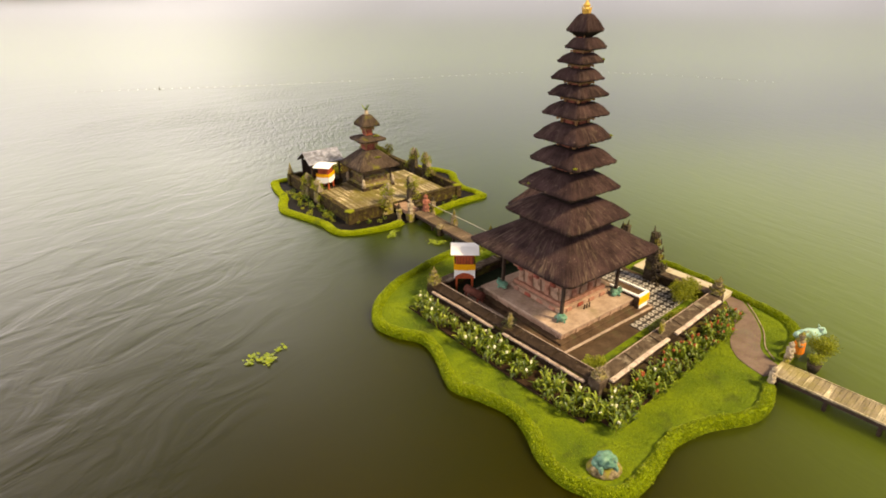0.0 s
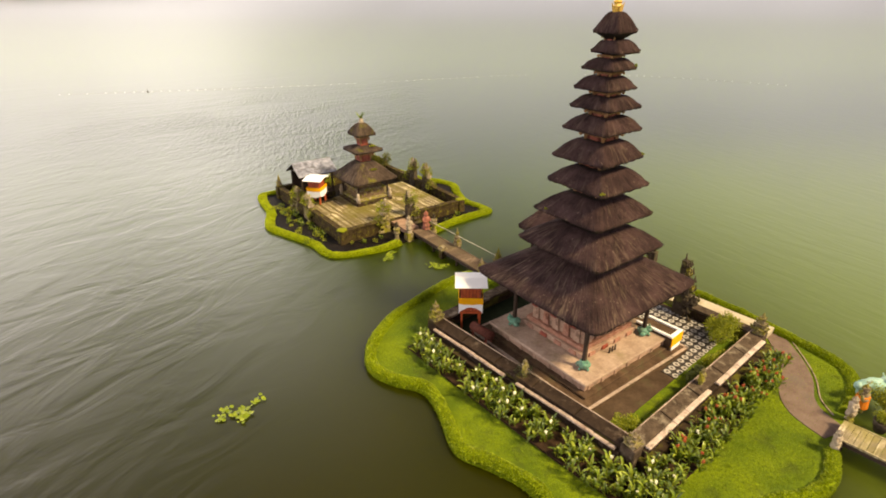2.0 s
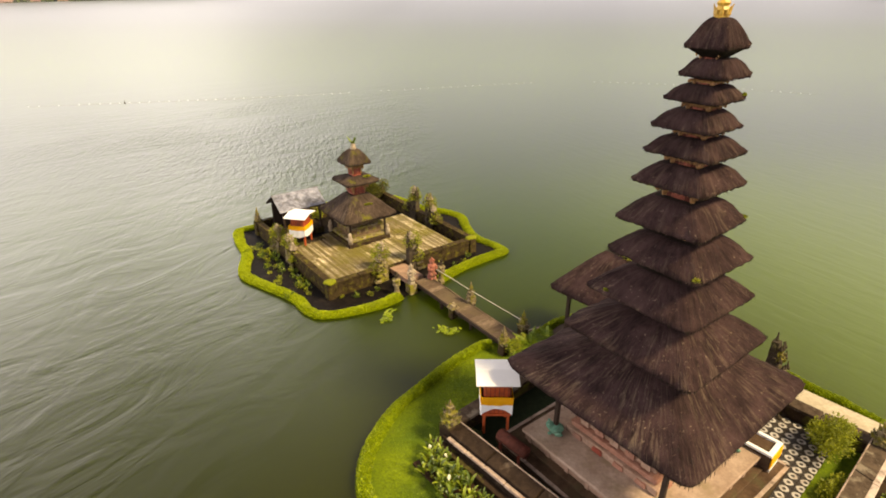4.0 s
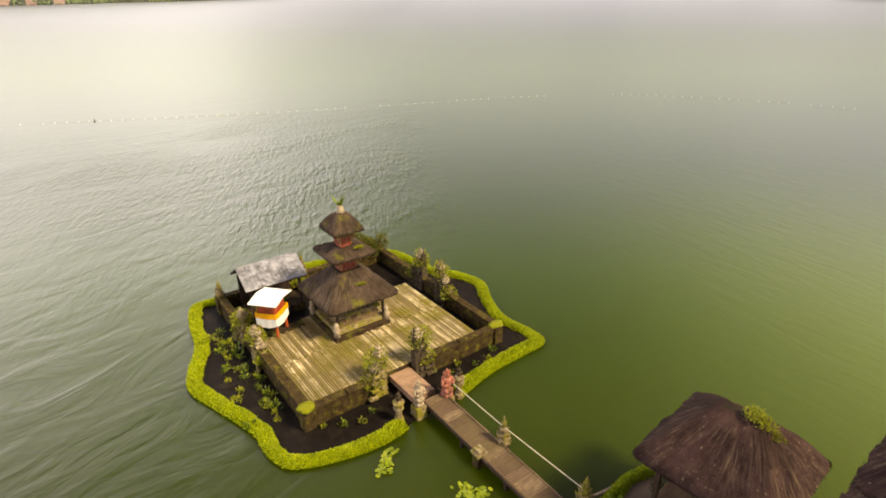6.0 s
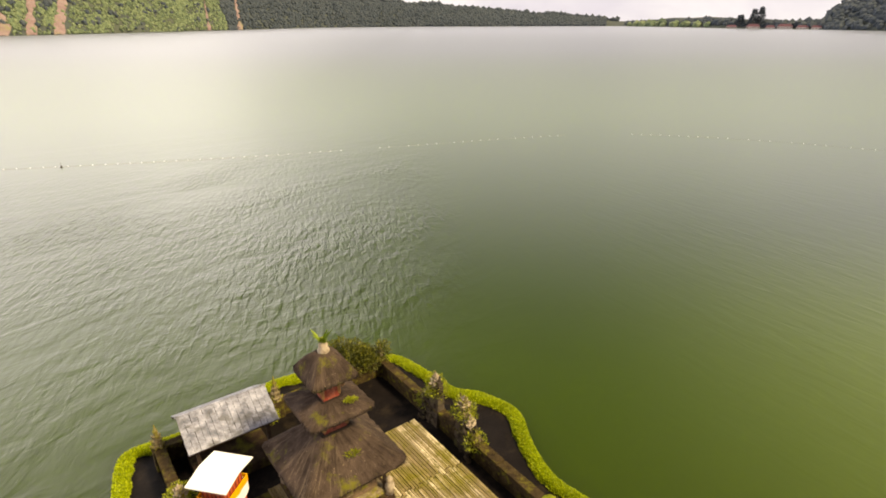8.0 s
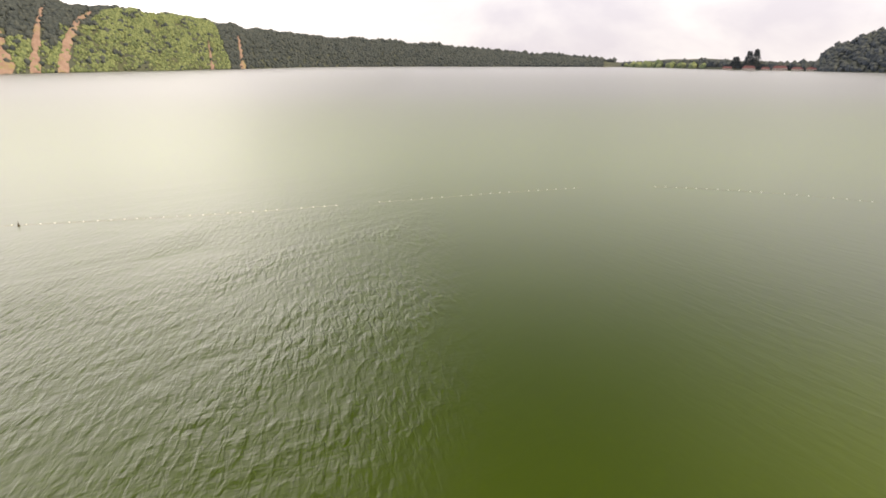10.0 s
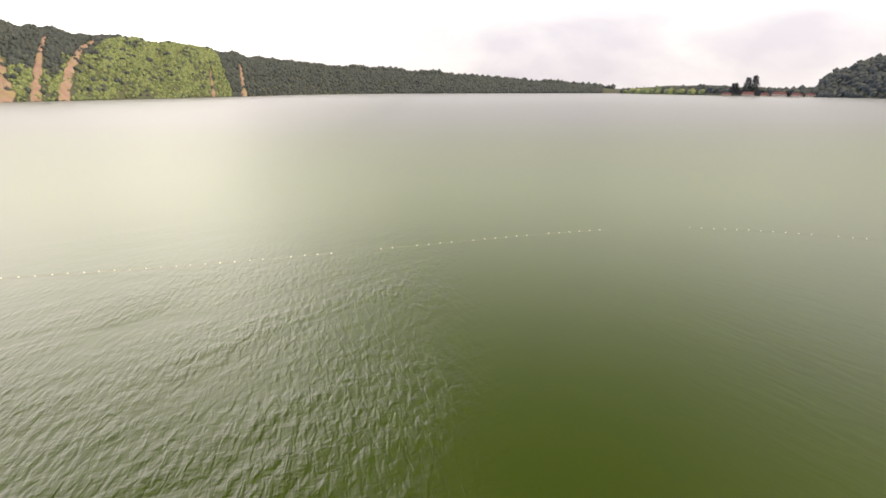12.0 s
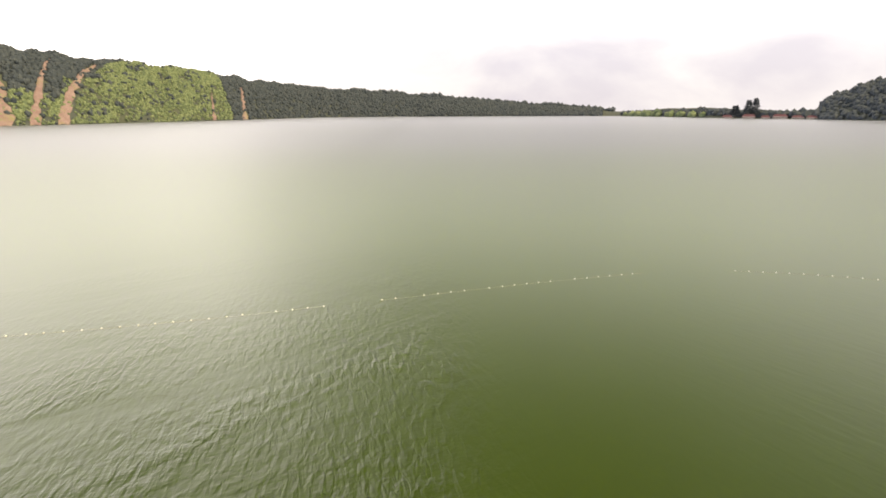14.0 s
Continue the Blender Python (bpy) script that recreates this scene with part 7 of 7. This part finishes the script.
# corner posts
for u, v, h, sd in ((A0, B1, 1.0, 1), (A1, B0, 0.35, 2), (A0, B0, 0.12, 3), (A1, B1, 0.8, 4), (-0.4, B1, 1.2, 5)):
    t = thing("wall_post", spot(NO, NA, u, v, -0.2), "mossy stone corner post of the small court", "pillar", "posts of the small court")
    bm = bmesh.new()
    box(bm, (0, 0, 0), (0.55, 0.55, 1.3), 0, 0.97, 0.03)
    part("shaft", bm, MAT["stone_moss"], t)
    if h > 0.5:
        fb = finial_bm(h, 0.48, sd + 20)
        fb.transform(Matrix.Translation((0, 0, 1.28)))
        part("finial", fb, MAT["statue"], t, "lichened carved finial")
    else:
        bm = bmesh.new()
        blob(bm, (0, 0, 1.3), (0.42, 0.36, 0.09), 0.4, sd, 2)
        part("moss_cushion", bm, MAT["moss"], t, "bright moss cushion", True)

# guardians at the bridge end
t = thing("guardian_statue", spot(NO, NA, -1.2, -7.95, 0.0), "pale gilded stone guardian at the small island's gate", "statue", "small island guardians")
bm = bmesh.new()
box(bm, (0, 0, -0.4), (0.55, 0.55, 1.0), 0, 0.95, 0.02)
part("pedestal", bm, MAT["statue"], t)
g = guardian_bm(1.3, 11)
g.transform(Matrix.Translation((0, 0, 0.6)))
part("figure", g, MAT["statue_white"], t, "", True)
t = thing("guardian_statue", spot(NO, NA, 0.15, -8.15, 0.0), "red-painted stone guardian at the small island's gate", "statue", "small island guardians")
bm = bmesh.new()
box(bm, (0, 0, -0.4), (0.55, 0.55, 0.95), 0, 0.95, 0.02)
part("pedestal", bm, MAT["statue"], t)
g = guardian_bm(1.45, 12)
g.transform(Matrix.Translation((0, 0, 0.55)))
part("figure", g, MAT["statue_red"], t, "", True)
for u, v, h, sd in ((0.95, -8.0, 1.25, 3), (-2.1, -7.75, 1.25, 4)):
    t = thing("stone_lantern", spot(NO, NA, u, v, 0.0), "slender carved stone lantern post in the hedge", "lantern", "lantern posts")
    bm = bmesh.new()
    lathe(bm, [(0.24, -0.4), (0.22, 0.2), (0.15, 0.3), (0.14, 0.65), (0.24, 0.75), (0.2, 1.0), (0.27, 1.08), (0.12, 1.2), (0.06, 1.35)], seg=8)
    part("shaft", bm, MAT["statue"], t)
    fb = finial_bm(0.4, 0.26, sd, 2)
    fb.transform(Matrix.Translation((0, 0, 1.2)))
    part("finial", fb, MAT["statue_dark"], t)

offering_shrine(pose(-9.62, 55.95, FLOOR_Z, 0, 0, -13), 1.5, 1.72, 0.72, 1.15, "red offering shrine in yellow and white cloth on planks", arch=False)

# grey gabled pavilion
t = thing("gabled_pavilion", spot(NO, NA, -3.0, 4.1, 0.1), "open pavilion with a grey shingled gable roof on dark posts", "pavilion")
for su in (-1.35, 1.35):
    for sv in (-0.95, 0.95):
        bm = bmesh.new()
        box(bm, (su, sv, 0), (0.13, 0.13, 2.55))
        part("post", bm, MAT["dark_wood"], t)
bm = bmesh.new()
box(bm, (0, 0, 0), (3.0, 2.2, 0.6), 0, 1.0, 0.03)
part("platform", bm, MAT["stone_dark"], t)
bm = bmesh.new()
box(bm, (0, 0.98, 0.6), (2.9, 0.08, 1.7))
part("back_panel", bm, MAT["dark_wood"], t)
rng = random.Random(40)
bm = bmesh.new()
for sv in (-1, 1):
    vs = [bm.verts.new(p) for p in ((-1.7, 0, 3.18), (1.7, 0, 3.18), (1.7, sv * 1.32, 2.36), (-1.7, sv * 1.32, 2.36), (-1.7, 0, 3.12), (1.7, 0, 3.12), (1.7, sv * 1.32, 2.3), (-1.7, sv * 1.32, 2.3))]
    for q in ((0, 1, 2, 3), (7, 6, 5, 4), (0, 3, 7, 4), (1, 5, 6, 2), (3, 2, 6, 7)):
        bm.faces.new([vs[i] for i in q])
rd = part("roof_deck", bm, MAT["dark_wood"], t)
sh = None
for sv in (-1, 1):
    for r in range(6):
        for c in range(15):
            if sh is None:
                bm = bmesh.new()
                box(bm, (0, 0, 0), (0.222, 0.3, 0.022), 0, 0.97)
                sh = part("shingle", bm, MAT["tin"], rd)
                ob = sh
            else:
                ob = new("shingle", sh.data)
                ob.parent = rd
            k = (r + 0.45) / 6
            ob.matrix_basis = Matrix.Translation((-1.6 + 0.2285 * c + rng.uniform(-0.008, 0.008), sv * 1.36 * k, 3.2 - 0.83 * k + 0.012)) @ Matrix.Rotation(-sv * math.atan2(0.82, 1.32) * 0.93, 4, "X") @ Matrix.Rotation(rng.uniform(-0.02, 0.02), 4, "Z")
bm = bmesh.new()
rod(bm, (-1.75, 0, 3.22), (1.75, 0, 3.22), 0.05, 8)
part("ridge", bm, MAT["tin"], t, "grey ridge cap")

# planting
shrub(spot(NO, NA, 4.1, 6.3, 0.05), (1.05, 1.0, 1.25), 6500, MAT["leaf_olive"], "dense olive-green shrub behind the small tower", 51, (0.09, 0.2))
shrub(spot(NO, NA, 3.3, 6.5, 0.05), (0.75, 0.65, 0.95), 2200, MAT["leaf_olive"], "lighter green shrub by the back wall", 52)
shrub(spot(NO, NA, -0.9, 5.3, 0.25), (0.5, 0.4, 0.5), 700, MAT["leaf_bush"], "green shrub beside the gabled pavilion", 53)


def marsh_plant(m, seed, label):
    rng = random.Random(seed)
    t = thing("marsh_plant", m, label, "plant", "plants in the mud")
    spots = []
    for k in range(42):
        a = rng.uniform(0, 6.28)
        r = rng.uniform(0, 0.25)
        spots.append((Vector((r * math.cos(a), r * math.sin(a), rng.uniform(0, 0.35))), Vector((math.cos(a), math.sin(a), 1.2))))
    adopt(leaves("foliage", spots, MAT["leaf_canna"] if seed % 2 else MAT["leaf_bush"], (0.1, 0.27), 0.36, 1.0, rng), t)
    return t


rng = random.Random(71)
for k in range(30):
    f = k / 29
    m = spot(NO, NA, A0 - rng.uniform(0.4, 2.0), -4.7 + 8.2 * f, 0.05, rng.uniform(0, 360)) @ Matrix.Scale(rng.uniform(0.55, 1.15), 4)
    marsh_plant(m, k, "leafy green marsh plant in the black mud")
for k in range(14):
    u = -4.9 + 9.3 * k / 13
    if -2.2 < u < 0.9:
        continue
    marsh_plant(spot(NO, NA, u, B0 - rng.uniform(0.4, 1.3), 0.05) @ Matrix.Scale(rng.uniform(0.45, 0.9), 4), 20 + k, "leafy green marsh plant in the black mud")
for k in range(3):
    marsh_plant(spot(NO, NA, A1 + rng.uniform(0.4, 0.9), -3.5 + 2.2 * k, 0.05), 40 + k, "leafy green marsh plant in the black mud")

# small dark bird-like float far out on the water
bm = bmesh.new()
lathe(bm, [(0.05, -0.2), (0.25, -0.05), (0.28, 0.1), (0.12, 0.3), (0.06, 0.7), (0.03, 1.2)], seg=8)
single("marker_float", bm, MAT["statue_dark"], pose(-48.4, 110.7, 0.0, 4, 3, 0) @ Matrix.Diagonal((0.55, 0.55, 0.5, 1)), "dark marker float with a short mast on the lake", "buoy", "", True)
